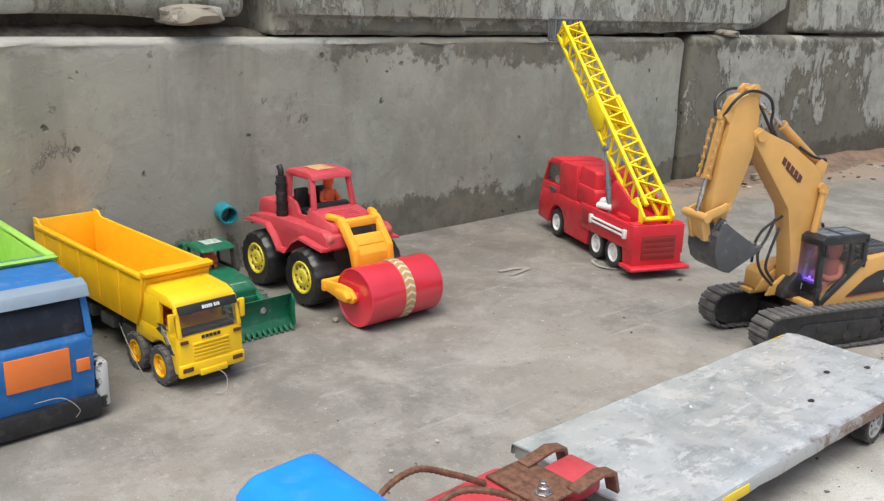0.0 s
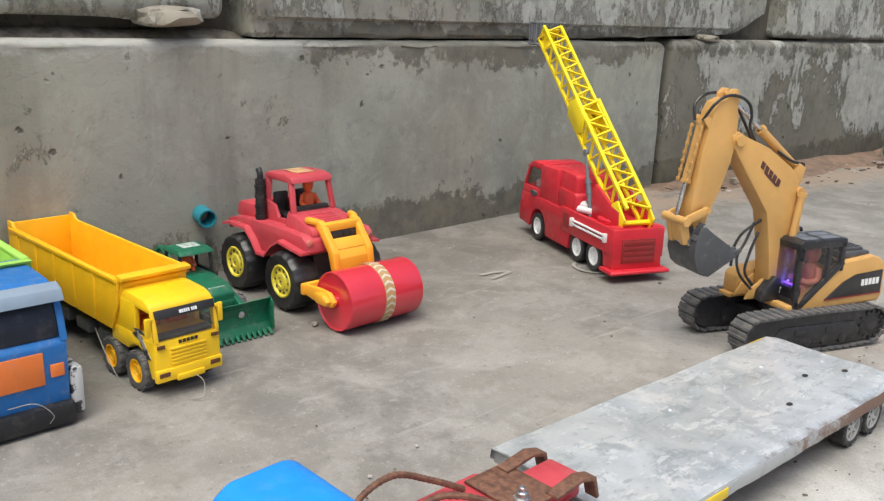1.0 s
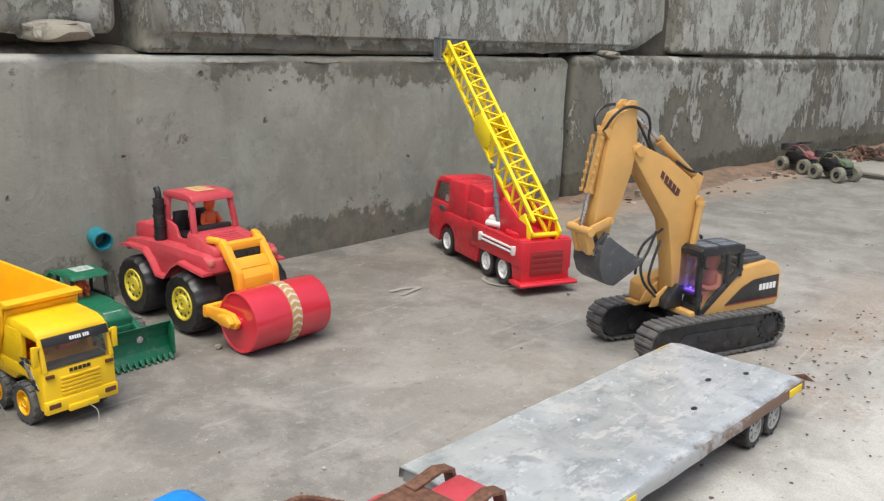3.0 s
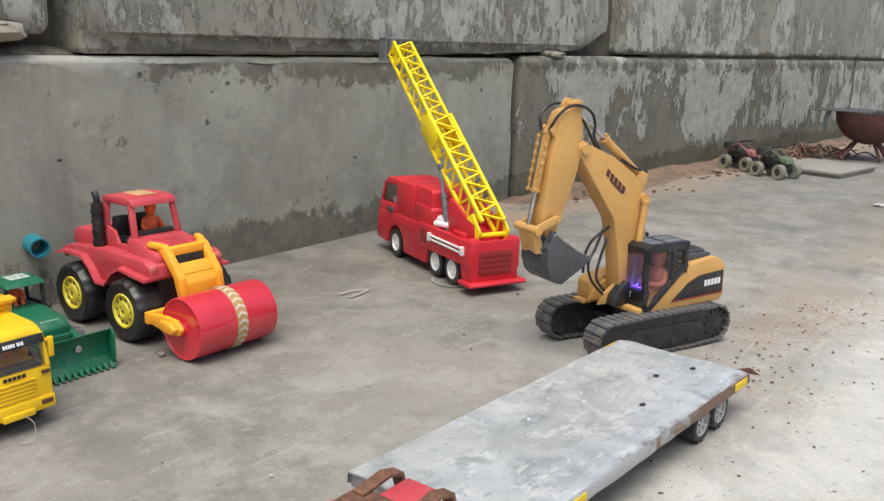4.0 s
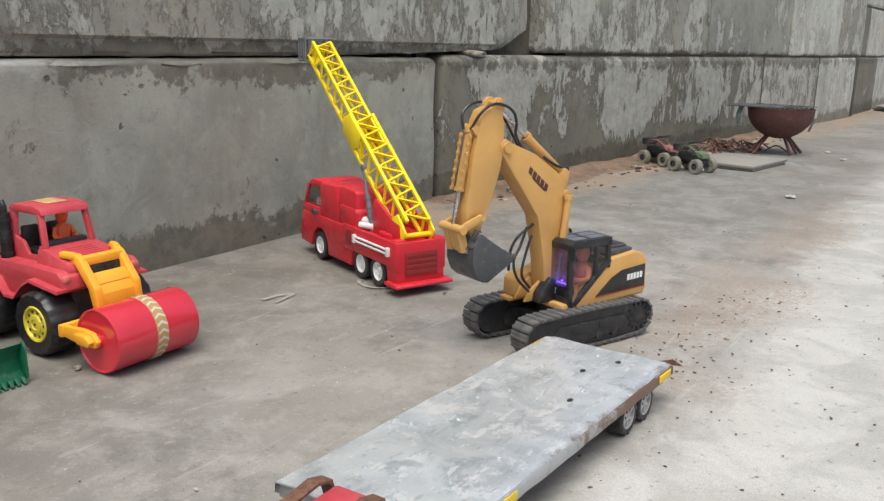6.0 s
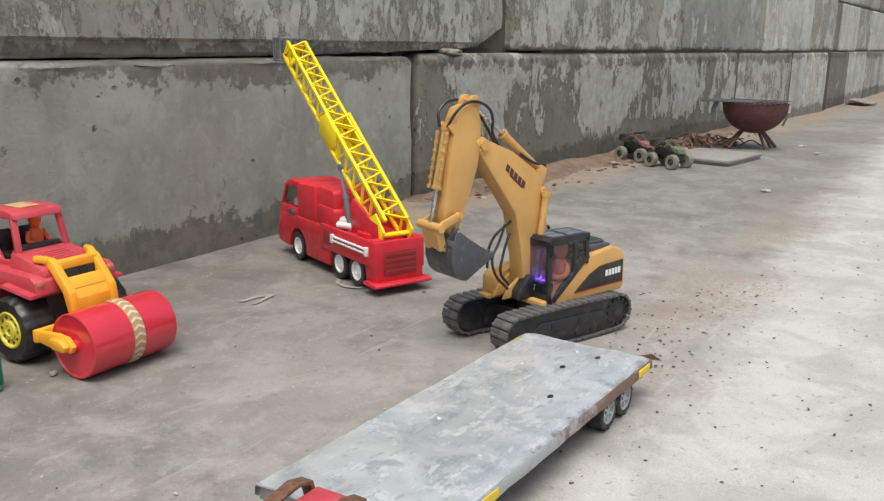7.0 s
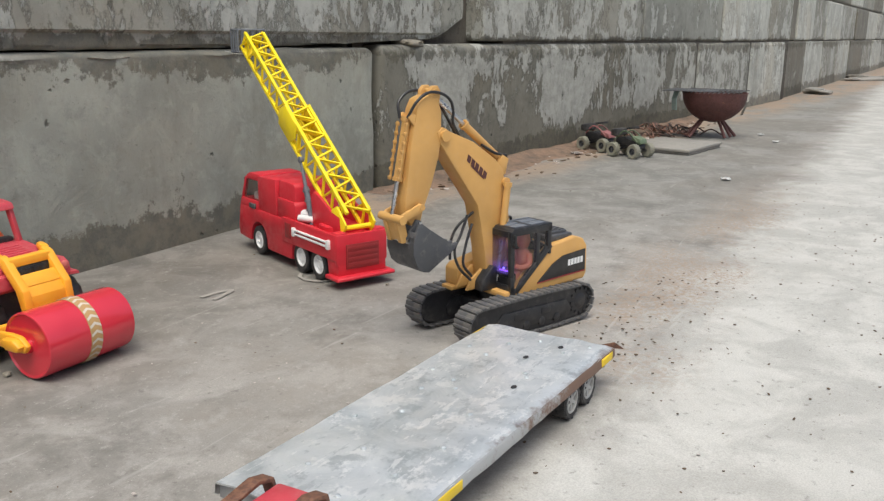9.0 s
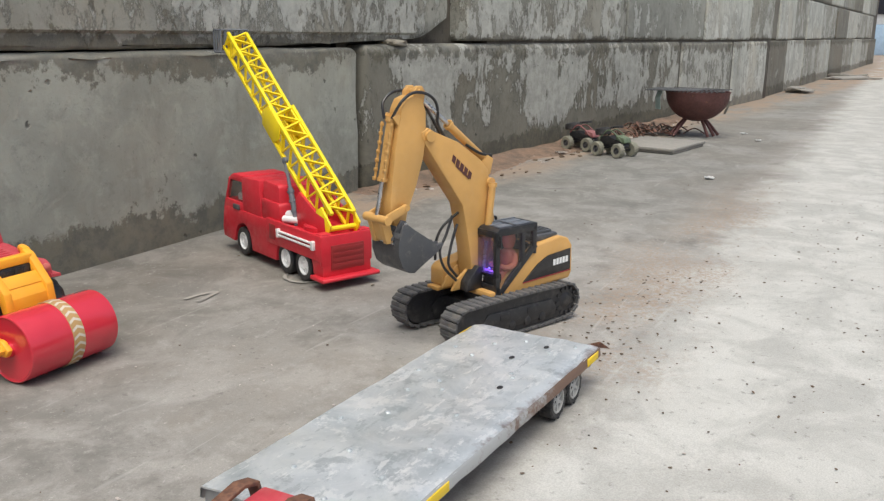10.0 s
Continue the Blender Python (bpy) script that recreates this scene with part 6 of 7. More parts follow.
# ---------------------------------------------------------------- blue truck with a lime bed
def blue_truck():
    place = pose(0.292, 1.128, 0, 0, 0, -90)
    t = thing("toy_blue_truck", place, "handmade blue toy truck with orange panels and lime bed", "toy truck")
    w = 0.103
    bm = bmesh.new()
    prism(bm, [(0.0, 0.028), (0.004, 0.12), (-0.008, 0.128), (-0.16, 0.128), (-0.16, 0.028)], -w, w, 0.004)
    part("cab_body", bm, M_BLUE, t)
    bm = bmesh.new()
    prism(bm, [(-0.002, 0.126), (-0.006, 0.150), (-0.020, 0.182), (-0.15, 0.186), (-0.16, 0.126)], -w + 0.002, w - 0.002, 0.004)
    part("windscreen", bm, M_DARKCLOTH, t, "dark wrinkled plastic windscreen")
    bm = bmesh.new()
    for s in (-1, 1):
        prism(bm, [(0.004, 0.122), (-0.004, 0.150), (-0.018, 0.186), (-0.028, 0.186), (-0.016, 0.150), (-0.008, 0.122)], min(s * (w - 0.008), s * (w + 0.001)), max(s * (w - 0.008), s * (w + 0.001)), 0.001)
    prism(bm, [(-0.012, 0.186), (-0.05, 0.196), (-0.16, 0.199), (-0.16, 0.186)], -w, w, 0.004)
    roof = part("roof", bm, M_BLUE, t)
    bm = bmesh.new()
    prism(bm, [(0.004, 0.178), (-0.004, 0.193), (-0.022, 0.199), (-0.022, 0.194), (-0.01, 0.186)], -w - 0.001, w + 0.001, 0.001)
    part("visor", bm, M_VISOR, roof, "grey translucent visor strip")
    for y0, y1, z0, z1 in ((-0.012, 0.070, 0.066, 0.112), (0.078, 0.096, 0.074, 0.092), (-0.038, -0.020, 0.074, 0.092)):
        bm = bmesh.new()
        box(bm, 0.0015, 0.0055, y0, y1, z0, z1, 0.001)
        part("front_panel", bm, M_ORANGE, t, "orange panel stuck on the front")
    bm = bmesh.new()
    box(bm, -0.012, 0.012, -w - 0.003, w + 0.003, 0.004, 0.036, 0.006)
    part("bumper", bm, M_BLACK, t, "black foam bumper")
    for x in (-0.045, -0.26, -0.34):
        for s in (-1, 1):
            toy_wheel(t, pose(x, s * (w + 0.006), 0.036), 0.036, 0.03, s, M_RUBBER, M_GREY, 0.55)
    for s in (-1, 1):
        bm = bmesh.new()
        box(bm, -0.06, 0.008, min(s * (w + 0.001), s * (w + 0.017)), max(s * (w + 0.001), s * (w + 0.017)), 0.012, 0.082, 0.006)
        part("mudguard", bm, M_PATCHED, t, "black mudguard with peeling white patches")
    bm = bmesh.new()
    for s in (-1, 1):
        prism(bm, [(-0.165, 0.10), (-0.135, 0.200), (-0.48, 0.204), (-0.48, 0.10)], min(s * 0.098, s * 0.104), max(s * 0.098, s * 0.104), 0.0015)
        box(bm, -0.48, -0.14, min(s * 0.098, s * 0.110), max(s * 0.098, s * 0.110), 0.196, 0.204, 0.002)
    prism(bm, [(-0.165, 0.10), (-0.125, 0.198), (-0.118, 0.204), (-0.135, 0.204), (-0.172, 0.10)], -0.108, 0.108, 0.0015)
    box(bm, -0.48, -0.165, -0.1, 0.1, 0.10, 0.106, 0.001)
    box(bm, -0.484, -0.478, -0.1, 0.1, 0.10, 0.204, 0.001)
    split("bed", "bed_panel", bm, M_LIME, t, "lime green plastic bed")
    bm = bmesh.new()
    box(bm, -0.47, -0.16, -0.04, 0.04, 0.03, 0.10, 0.003)
    part("chassis", bm, M_GREY, t)
    bm = bmesh.new()
    hose(bm, [(0.004, 0.02, 0.045), (0.02, 0.05, 0.05), (0.024, 0.07, 0.03), (0.014, 0.068, 0.014)], 0.0007, 5)
    part("pull_line", bm, M_FIBRE, t, "clear nylon pull line")


M_DARKCLOTH = plastic("dark_wrinkled_film", (0.012, 0.016, 0.028), 0.35, 0.1)
M_VISOR = plastic("grey_film", (0.25, 0.32, 0.40), 0.4, 0.15)
M_PATCHED = two_tone("patched_rubber", (0.03, 0.03, 0.03), (0.5, 0.5, 0.49), 38)
blue_truck()


# ---------------------------------------------------------------- towing truck in the foreground
def tow_truck():
    place = pose(0.408, 0.506, 0, 0, 0, 180)
    t = thing("toy_tow_truck", place, "blue cab toy truck with red frame towing the trailer", "toy truck")
    bm = bmesh.new()
    prism(bm, [(0.0, 0.03), (0.0, 0.152), (0.006, 0.167), (0.02, 0.172), (0.075, 0.170), (0.092, 0.158), (0.104, 0.10), (0.108, 0.03)], -0.096, 0.096, 0.009, None, 0.95, 4)
    part("cab", bm, M_SKY_BLUE, t, "bright blue plastic cab")
    bm = bmesh.new()
    for s in (-1, 1):
        box(bm, 0.02, 0.08, s * 0.0915 - 0.002, s * 0.0915 + 0.002, 0.10, 0.148, 0.001)
    part("side_window", bm, M_DARKCLOTH, t)
    bm = bmesh.new()
    for s in (-1, 1):
        box(bm, -0.27, 0.0, s * 0.035 - 0.012, s * 0.035 + 0.012, 0.036, 0.062, 0.004)
    prism(bm, [(-0.06, 0.05), (-0.065, 0.078), (-0.10, 0.089), (-0.20, 0.089), (-0.24, 0.074), (-0.25, 0.05)], -0.062, 0.06, 0.005)
    box(bm, -0.285, -0.215, -0.026, 0.018, 0.064, 0.092, 0.004)
    split("frame", "frame_rail", bm, M_DULL_RED, t, "dusty red plastic frame")
    for x in (0.06, -0.08, -0.16):
        for s in (-1, 1):
            toy_wheel(t, pose(x, s * 0.078, 0.03), 0.03, 0.024, s, M_RUBBER, M_GREY, 0.55)
    # rusty hitch plate with a bolt
    bm = bmesh.new()
    box(bm, -0.235, -0.175, -0.050, 0.030, 0.0905, 0.0935, 0.0008)
    for y in (-0.046, 0.022):
        prism(bm, [(-0.22, 0.0925), (-0.22, 0.096), (-0.262, 0.102), (-0.284, 0.096), (-0.292, 0.070), (-0.288, 0.068), (-0.280, 0.092), (-0.262, 0.0975)], y, y + 0.016, 0.0008)
    hitch = part("hitch_plate", bm, M_RUST, t, "rusty bent steel hitch plate")
    bm = bmesh.new()
    lathe(bm, [(0.0095, 0.0935), (0.0095, 0.095), (0.006, 0.0952)], 6, pose(-0.195, 0.012, 0))
    lathe(bm, [(0.0068, 0.095), (0.0068, 0.101), (0.0052, 0.102)], 6, pose(-0.195, 0.012, 0))
    lathe(bm, [(0.0036, 0.101), (0.0036, 0.106), (0.003, 0.1066)], 12, pose(-0.195, 0.012, 0))
    part("bolt", bm, M_STEEL, hitch, "bright steel bolt and nut")
    for k, pts in enumerate((((0.0, -0.035, 0.09), (-0.035, -0.055, 0.118), (-0.085, -0.06, 0.128), (-0.13, -0.052, 0.110), (-0.165, -0.04, 0.092)), ((0.0, 0.0, 0.075), (-0.045, -0.012, 0.10), (-0.10, -0.016, 0.118), (-0.15, 0.004, 0.105), (-0.17, 0.03, 0.085)))):
        bm = bmesh.new()
        hose(bm, pts, 0.0030, 8, 16, 0.28)
        part("coiled_hose", bm, M_RUST, t, "rusty ribbed spring hose")


tow_truck()


# ---------------------------------------------------------------- things along the wall
def buggy(m, frame_mat, label):
    t = thing("toy_buggy", m, label, "toy car", "toy buggies by the wall")
    for x in (-0.075, 0.075):
        for s in (-1, 1):
            toy_wheel(t, pose(x, s * 0.066, 0.037), 0.037, 0.040, s, M_PALE_RUBBER, M_GREY, 0.5, lugs=16)
        bm = bmesh.new()
        rod(bm, (x, -0.06, 0.036), (x, 0.06, 0.036), 0.006)
        part("axle", bm, M_BLACK, t)
    bm = bmesh.new()
    box(bm, -0.095, 0.09, -0.024, 0.024, 0.034, 0.052, 0.003)
    prism(bm, [(-0.09, 0.05), (-0.085, 0.085), (-0.03, 0.092), (0.02, 0.078), (0.07, 0.07), (0.085, 0.05)], -0.03, 0.03, 0.003)
    part("chassis", bm, M_BLACK, t).matrix_basis = pose(0, 0, 0.012)
    bm = bmesh.new()
    prism(bm, [(0.03, 0.07), (0.03, 0.09), (0.085, 0.078), (0.095, 0.055), (0.085, 0.05)], -0.032, 0.032, 0.002)
    box(bm, 0.02, 0.08, -0.02, 0.02, 0.066, 0.076, 0.003)
    for s in (-1, 1):
        hose(bm, [(0.07, s * 0.03, 0.06), (0.02, s * 0.034, 0.10), (-0.03, s * 0.034, 0.112), (-0.085, s * 0.03, 0.07)], 0.004, 6)
    part("cage", bm, frame_mat, t).matrix_basis = pose(0, 0, 0.022)
    bm = bmesh.new()
    lathe(bm, [(0.02, -0.018), (0.038, -0.014), (0.04, 0.0), (0.038, 0.014), (0.02, 0.018)], 18, pose(-0.05, 0, 0.104))
    for k in range(4):
        box(bm, 0.01 + 0.014 * k, 0.018 + 0.014 * k, -0.02, 0.02, 0.112, 0.122, 0.001)
    part("spare_wheel", bm, M_RUBBER, t).matrix_basis = pose(-0.012, 0, 0.014, 0, -8, 0) @ Matrix.Diagonal((1.2, 1.2, 1.15, 1))


M_PINK = plastic("faded_pink_plastic", (0.27, 0.10, 0.10), 0.5, 0.4)
M_MOSS = plastic("mossy_green_plastic", (0.11, 0.155, 0.09), 0.5, 0.4)
buggy(pose(4.10, 1.32, 0, 0, 0, -108) @ Matrix.Diagonal((0.78, 0.78, 0.86, 1)), M_PINK, "small buggy with red cage and pale knobbly tyres")
buggy(pose(3.96, 1.125, 0, 0, 0, -111) @ Matrix.Diagonal((0.78, 0.78, 0.86, 1)), M_MOSS, "small buggy with green cage and pale knobbly tyres")


def fire_bowl():
    t = thing("fire_bowl", pose(4.97, 0.965, 0) @ Matrix.Diagonal((0.96, 0.96, 0.87, 1)), "rusty red half-drum fire bowl on bent legs", "fire bowl")
    bm = bmesh.new()
    outer = [(0.004, 0.095)] + [(0.178 * math.sin(radians(a)), 0.272 - 0.177 * math.cos(radians(a))) for a in range(8, 91, 8)] + [(0.182, 0.280), (0.174, 0.280)]
    inner = [(0.170 * math.sin(radians(a)), 0.274 - 0.170 * math.cos(radians(a))) for a in range(88, 0, -8)]
    lathe(bm, outer + inner, 40)
    part("bowl", bm, M_BOWL, t, "dark oxide red steel bowl")
    for x, y, tx, ty in ((-0.03, 0.04, -0.12, 0.10), (-0.01, 0.05, -0.08, 0.13), (-0.03, -0.03, -0.06, -0.085), (0.0, -0.035, 0.01, -0.105), (0.03, -0.03, 0.08, -0.115)):
        bm = bmesh.new()
        hose(bm, [(x, y, 0.125), ((x + tx) / 2, (y + ty) / 2, 0.068), (tx, ty, 0.006)], 0.009, 8)
        part("leg", bm, M_BOWL, t, "dark rusty bent leg")
    bm = bmesh.new()
    for k in range(13):
        y = -0.15 + 0.025 * k
        half = math.sqrt(max(0.0, 0.19 ** 2 - y * y))
        rod(bm, (-half, y, 0.285), (half, y + 0.01, 0.287), 0.003, 6)
    for k in range(3):
        rod(bm, (-0.13 + 0.12 * k, -0.17, 0.29), (-0.10 + 0.12 * k, 0.17, 0.291), 0.003, 6)
    box(bm, -0.17, 0.09, -0.02, 0.26, 0.289, 0.2925, 0.001)
    part("grate", bm, M_GREY, t, "dark bars and sheet lying over the bowl")
    bm = bmesh.new()
    tmp = [(0.0, -0.184, 0.275), (-0.02, -0.186, 0.23), (0.0, -0.165, 0.18), (0.03, -0.15, 0.145)]
    for a, b in zip(tmp, tmp[1:]):
        bar(bm, a, b, 0.012, 0.003)
    part("strap", bm, M_BOARD, t, "pale cloth strap")
    bm = bmesh.new()
    for a, b in zip([(-0.11, 0.19, 0.285), (-0.12, 0.2, 0.24)], [(-0.12, 0.2, 0.24), (-0.115, 0.195, 0.17)]):
        bar(bm, a, b, 0.05, 0.003)
    part("rag", bm, M_RAG, t, "pale teal rag hanging from the rim")


M_RAG = plastic("pale_teal_rag", (0.30, 0.40, 0.38), 0.9, 0.3)
fire_bowl()


def plank_sheet():
    bm = bmesh.new()
    box(bm, 0.0, 0.42, -0.165, 0.165, 0.012, 0.026, 0.003)
    box(bm, 0.01, 0.41, -0.16, 0.158, 0.0, 0.010, 0.002)
    ob = part("board", bm, M_BOARD, None)
    ob.matrix_basis = pose(4.15, 1.055, 0, 0, 0, -9)
    tagged(ob, "grey weathered board lying on the concrete", "board")


plank_sheet()


def scrap_heap():
    rng = random.Random(4)
    bm = bmesh.new()
    for k in range(70):
        x, y = rng.gauss(0, 0.16), rng.gauss(0, 0.08)
        a, l = rng.uniform(0, math.pi), rng.uniform(0.03, 0.13)
        z = 0.006 + 0.05 * rng.random() * max(0, 1 - (abs(x) + abs(y)) * 3)
        dx, dy = math.cos(a) * l, math.sin(a) * l
        if k % 3:
            bar(bm, (x, y, z), (x + dx, y + dy, z + rng.uniform(-0.004, 0.03)), rng.uniform(0.006, 0.02), 0.005)
        else:
            hose(bm, [(x, y, z), (x + dx / 2, y + dy / 2, z + 0.03), (x + dx, y + dy, z)], 0.004, 6, 4)
    ob = part("scrap_heap", bm, M_SCRAP, None)
    ob.matrix_basis = pose(4.85, 1.20, 0, 0, 0, -8)
    tagged(ob, "low heap of rusty scrap and twigs by the wall", "scrap heap", kind="stuff")


M_SCRAP = two_tone("mixed_scrap", (0.07, 0.05, 0.04), (0.20, 0.10, 0.07), 25)
scrap_heap()


def pipe_stub():
    bm = bmesh.new()
    lathe(bm, [(0.0195, 0.0), (0.0195, 0.046), (0.0165, 0.046), (0.0165, 0.0)], 28, pose(0, 0, 0, 0, 0, 0) @ pose(0, 0, 0, 90, 0, 0))
    ob = part("pipe_stub", bm, M_TEAL, None)
    ob.matrix_basis = pose(0.874, 1.652, 0.133, 4, 0, -8)
    tagged(ob, "short teal plastic pipe stub in the wall", "pipe")


pipe_stub()


def wedge_stone(name, m, size, seed, mat, label):
    bm = bmesh.new()
    bmesh.ops.create_icosphere(bm, subdivisions=3, radius=1.0)
    for v in bm.verts:
        p = v.co.copy()
        k = 1 + 0.35 * noise.noise(p * 1.3 + Vector((seed, 0, 0))) + 0.12 * noise.noise(p * 4 + Vector((seed, 3, 0)))
        p = Vector((math.copysign(abs(p.x) ** 0.7, p.x), math.copysign(abs(p.y) ** 0.7, p.y), math.copysign(abs(p.z) ** 0.6, p.z)))
        v.co = (p.x * size[0] * k, p.y * size[1] * k, p.z * size[2] * (0.7 + 0.3 * k))
    ob = part(name, bm, mat, None, "", 40)
    ob.matrix_basis = m
    return tagged(ob, label, "stone")


wedge_stone("flat_stone", pose(0.828, 1.668, 0.538, 2, -2, 0), (0.066, 0.05, 0.020), 1.0, M_STONE, "flat pale stone wedged between the wall's courses")
wedge_stone("flat_stone", pose(2.86, 1.665, 0.507, 0, 4, -6), (0.06, 0.05, 0.013), 4.0, M_STONE, "thin stone wedged between the wall's courses")


def sand_drift():
    """Low drift of reddish sand along the foot of the far wall."""
    bm = bmesh.new()
    n, k = 110, 12
    rows = []
    for i in range(n + 1):
        s = -0.05 + 3.6 * i / n
        wdt = 0.10 + 0.05 * noise.noise((s * 3, 1, 0)) + 0.03 * noise.noise((s * 9, 4, 0))
        wdt *= 1.0 if s < 2.4 else max(0.25, 1 - (s - 2.4) * 0.7)
        row = []
        for j in range(k + 1):
            u = j / k
            h = 0.034 * min(1.0, 0.15 + max(0.0, s) * 1.6) * (1 - u) ** 1.7 * (0.8 + 0.5 * noise.noise((s * 5, u * 3, 2))) + 0.003 * noise.noise((s * 30, u * 20, 5)) * (1 - u)
            row.append(bm.verts.new((s, 0.01 - (wdt + 0.1) * u, h - 0.004 * u)))
        rows.append(row)
    for p, q in zip(rows, rows[1:]):
        for j in range(k):
            bm.faces.new((p[j], p[j + 1], q[j + 1], q[j]))
    ob = part("sand_drift", bm, M_SAND, None, "", 80)
    ob.matrix_basis = pose(2.602, 1.648, 0, 0, 0, -6.09)
    tagged(ob, "reddish sand drifted against the wall's foot", "sand", kind="stuff")


n_sand = Nodes("reddish_sand")
at_sand = n_sand.coords(True)
n_sand.bump(n_sand.noise(at_sand, 160, 6, 0.7), 0.6, 0.004)
M_SAND = n_sand.out(n_sand.mix(n_sand.ramp(n_sand.noise(at_sand, 12, 8, 0.7), 0.35, 0.65), (0.13, 0.095, 0.07), (0.255, 0.165, 0.112)), 0.95)
sand_drift()


def litter():
    rng = random.Random(11)

    def flakes(count, where, size, mat, name, label, flat=0.25):
        bm = bmesh.new()
        for _ in range(count):
            x, y = where()
            s = size * rng.uniform(0.4, 1.3)
            m = pose(x, y, s * flat * 0.4, rng.uniform(-12, 12), rng.uniform(-12, 12), rng.uniform(0, 360))
            tmp = bmesh.new()
            bmesh.ops.create_cube(tmp, size=1.0)
            for v in tmp.verts:
                v.co = Vector((v.co.x * s * rng.uniform(0.6, 1.3), v.co.y * s * rng.uniform(0.4, 0.9), v.co.z * s * flat))
            merge(bm, tmp, m)
        ob = part(name, bm, mat, None, "", 0)
        tagged(ob, label, "litter", kind="stuff")

    def by_trailer():
        s = rng.uniform(0, 1)
        return 1.30 + 0.75 * s + rng.gauss(0, 0.1), 0.33 + 0.22 * rng.random() + rng.gauss(0, 0.07)

    def yard():
        return rng.uniform(0.5, 3.6), rng.uniform(-0.1, 1.45)

    def along_wall():
        s = rng.uniform(0.0, 3.6)
        return 2.602 + s * 0.994, 1.648 - 0.106 * s - 0.02 - abs(rng.gauss(0, 0.12))

    def open_side():
        return rng.uniform(0.8, 3.4), rng.uniform(-0.1, 0.42)

    flakes(150, by_trailer, 0.0046, M_CHIP, "grit", "brown crumbs and chips scattered on the concrete")
    flakes(120, yard, 0.004, M_CHIP, "grit", "fine dark crumbs scattered on the concrete")
    flakes(70, yard, 0.004, M_PALE_CHIP, "grit", "fine pale chips scattered on the concrete")
    flakes(150, open_side, 0.004, M_CHIP, "grit", "dark crumbs scattered on the pale concrete")
    flakes(170, along_wall, 0.018, M_CHIP, "wood_chips", "brown wood chips and dead leaves along the wall", 0.18)
    flakes(70, along_wall, 0.015, M_PALE_CHIP, "chips", "pale plaster chips along the wall", 0.25)

    for x, y, a, size, mat, label in ((3.50, 0.61, 20, 0.035, M_WHITE, "crumpled white paper scrap on the concrete"), (3.90, 1.36, 50, 0.045, M_PALE_CHIP, "crumpled pink and white wrapper by the wall"),
                                      (4.9, 0.62, 0, 0.03, M_WHITE, "white paper scrap on the concrete"), (5.2, 0.74, 40, 0.03, M_WHITE, "white paper scrap on the concrete")):
        bm = bmesh.new()
        n = 7
        g = [[bm.verts.new((size * (i / n - 0.5) * 1.3, size * (j / n - 0.5), 0.2 * size * (0.4 + noise.noise((i * 0.9 + x, j * 0.9, 3))))) for j in range(n + 1)] for i in range(n + 1)]
        for i in range(n):
            for j in range(n):
                bm.faces.new((g[i][j], g[i + 1][j], g[i + 1][j + 1], g[i][j + 1]))
        bmesh.ops.solidify(bm, geom=bm.faces[:], thickness=0.0015)
        ob = part("paper_scrap", bm, mat, None, "", 30)
        ob.matrix_basis = pose(x, y, 0.004, 0, 0, a)
        tagged(ob, label, "litter")

    for pts, label in ((((1.49, 0.655, 0.002), (1.515, 0.660, 0.006), (1.545, 0.672, 0.002), (1.52, 0.69, 0.004), (1.49, 0.685, 0.002), (1.485, 0.665, 0.003)), "bent rusty wire loop lying on the concrete"),):
        bm = bmesh.new()
        hose(bm, pts, 0.0014, 6)
        ob = part("wire_loop", bm, M_RUST, None)
        tagged(ob, label, "wire")
    for x, y, s in ((0.875, 1.235, 0.006), (1.62, 0.98, 0.004), (2.3, 1.30, 0.012), (3.05, 1.46, 0.022), (2.92, 1.50, 0.02)):
        wedge_stone("pebble", pose(x, y, s * 0.5), (s, s * 0.8, s * 0.6), x, M_STONE, "small brown pebble on the concrete")


M_PALE_CHIP = plastic("pale_chip", (0.50, 0.44, 0.40), 0.85, 0.2)
litter()


def far_rags(x, y, size, label):
    rng = random.Random(int(x * 10))
    bm = bmesh.new()
    for k in range(9):
        a = rng.uniform(0, 360)
        box(bm, -0.5 * size, 0.5 * size * rng.random(), -0.08, 0.08, 0, 0.012 + 0.02 * rng.random(), 0.004, pose(rng.gauss(0, 0.5) * size, rng.gauss(0, 0.08), 0.003 * k, rng.uniform(-8, 8), rng.uniform(-8, 8), a))
    ob = part("scrap_boards", bm, M_BOARD, None)
    ob.matrix_basis = pose(x, y, 0)
    tagged(ob, label, "scrap", kind="stuff")


far_rags(13.0, 0.62, 0.5, "dark heap of boards and rags by the far wall")
far_rags(9.4, 0.88, 0.16, "brown broken boards at the wall's foot")


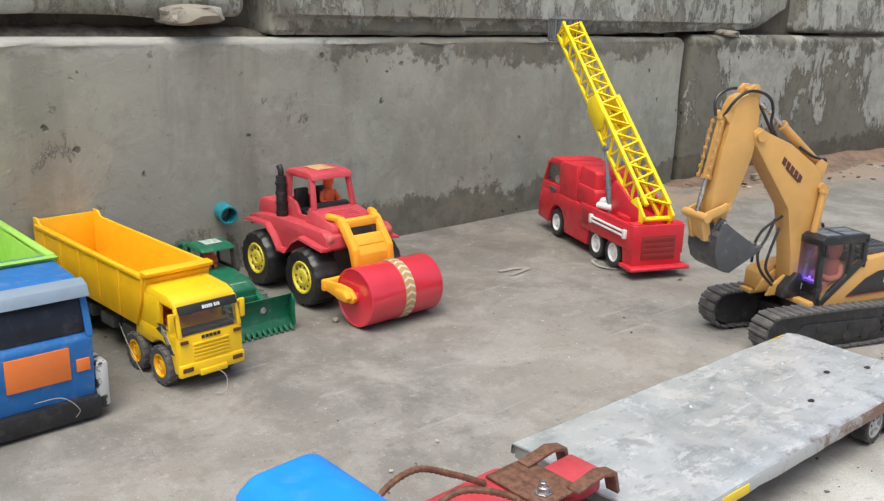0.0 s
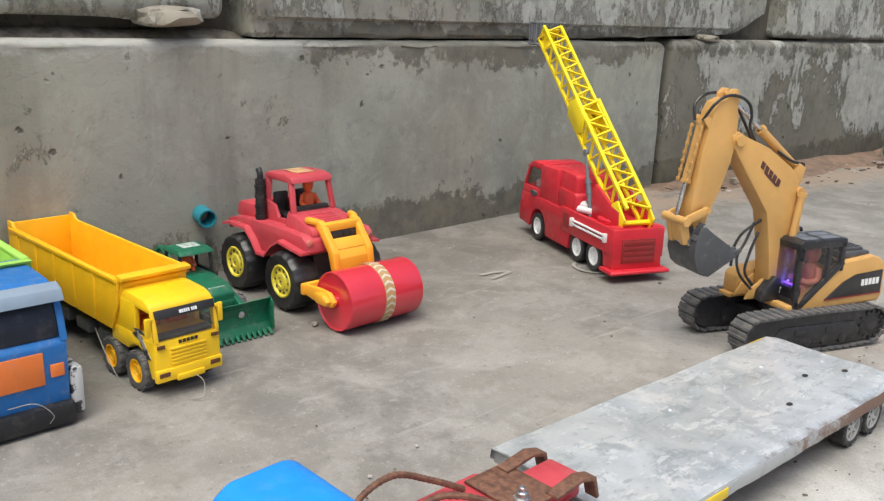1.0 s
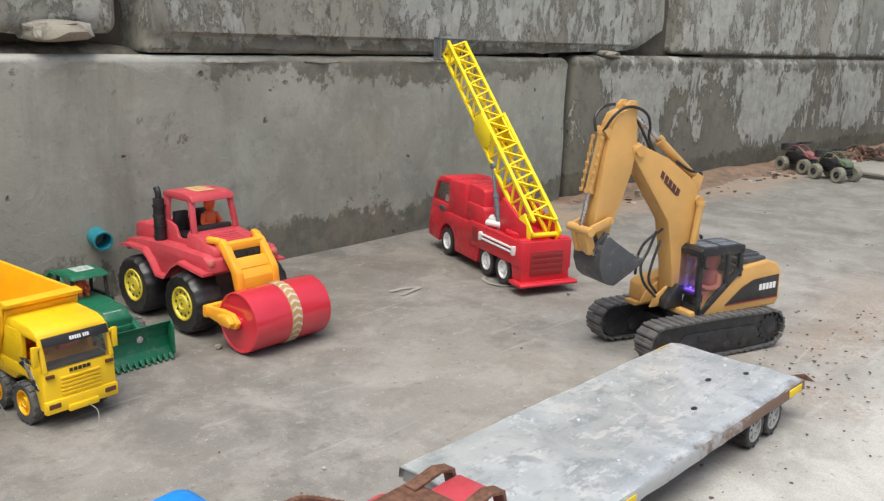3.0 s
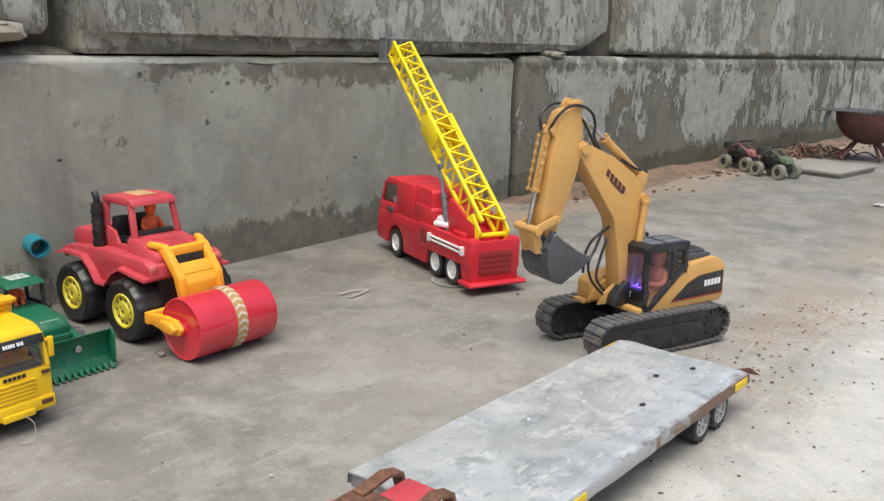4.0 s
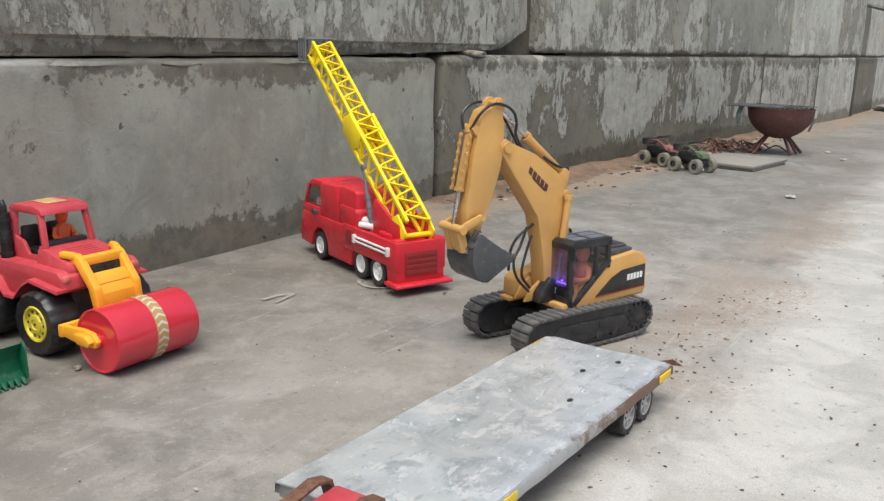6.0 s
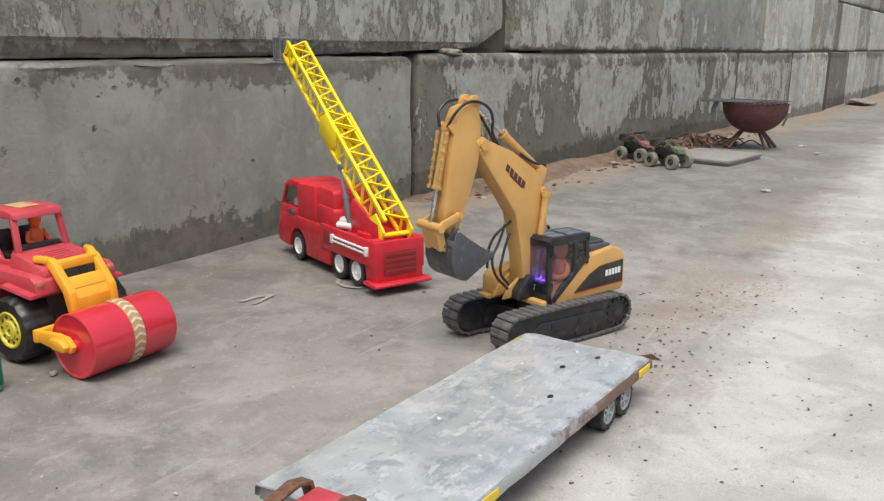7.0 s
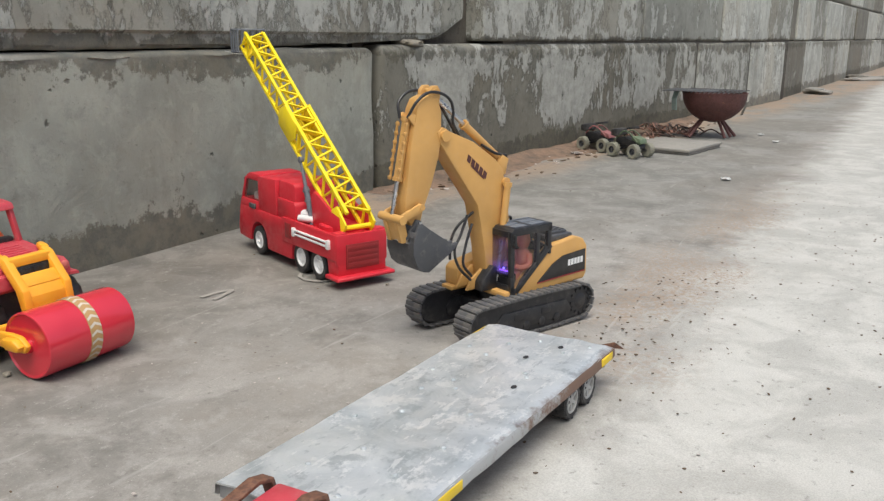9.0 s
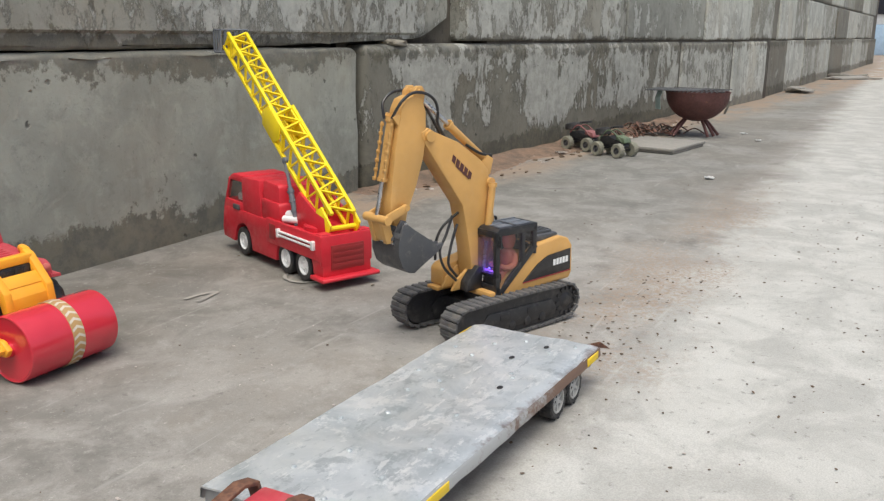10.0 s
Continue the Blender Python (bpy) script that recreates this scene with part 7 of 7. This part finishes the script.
# ---------------------------------------------------------------- far end of the yard
def far_end():
    t = thing("far_house", pose(30.0, 0.3, 0), "pale distant house with a blue lower wall", "house")
    bm = bmesh.new()
    box(bm, 0, 1, -9, 3, 0.9, 3.4, 0.02)
    part("wall", bm, M_PALE_WALL, t)
    bm = bmesh.new()
    box(bm, -0.03, 1, -9, 3, 0, 0.9, 0.02)
    part("plinth", bm, M_BLUE_WALL, t, "pale blue painted lower wall")
    bm = bmesh.new()
    box(bm, -0.4, 1.5, -9.3, 3.3, 3.4, 3.55, 0.02)
    part("roof", bm, M_PALE_WALL, t)
    for y in (-7, -4.5, -2, 0.4):
        bm = bmesh.new()
        box(bm, -0.05, 0.02, y - 0.45, y + 0.45, 1.2, 2.3, 0.01)
        part("window", bm, M_DARKCLOTH, t)


M_PALE_WALL = plastic("pale_painted_wall", (0.66, 0.68, 0.68), 0.8, 0.2)
M_BLUE_WALL = plastic("pale_blue_wall", (0.38, 0.52, 0.66), 0.8, 0.2)
far_end()


def chalk(points, width, label):
    """A thin dried cement mark on the floor."""
    bm = bmesh.new()
    path = smooth_path([(x, y, 0.0012) for x, y in points], 6)
    rows = []
    for i, p in enumerate(path):
        d = (path[min(i + 1, len(path) - 1)] - path[max(i - 1, 0)]).normalized()
        s = Vector((-d.y, d.x, 0)) * width * (0.6 + 0.7 * abs(noise.noise((p.x * 40, p.y * 40, 1))))
        rows.append((bm.verts.new(p + s), bm.verts.new(p + Vector((0, 0, 0.0009))), bm.verts.new(p - s)))
    for a, b in zip(rows, rows[1:]):
        bm.faces.new((a[0], a[1], b[1], b[0]))
        bm.faces.new((a[1], a[2], b[2], b[1]))
    ob = part("cement_smear", bm, M_SMEAR, None, "", 0)
    tagged(ob, label, "stain", kind="stuff")


M_SMEAR = plastic("dried_cement", (0.31, 0.29, 0.26), 0.9, 0.8)
chalk([(1.345, 1.268), (1.385, 1.262), (1.415, 1.248), (1.385, 1.238), (1.345, 1.232)], 0.008, "pale dried cement smear on the floor")
chalk([(1.60, 1.20), (1.575, 1.185), (1.56, 1.15), (1.575, 1.115), (1.62, 1.095)], 0.006, "pale curved cement smear on the floor")
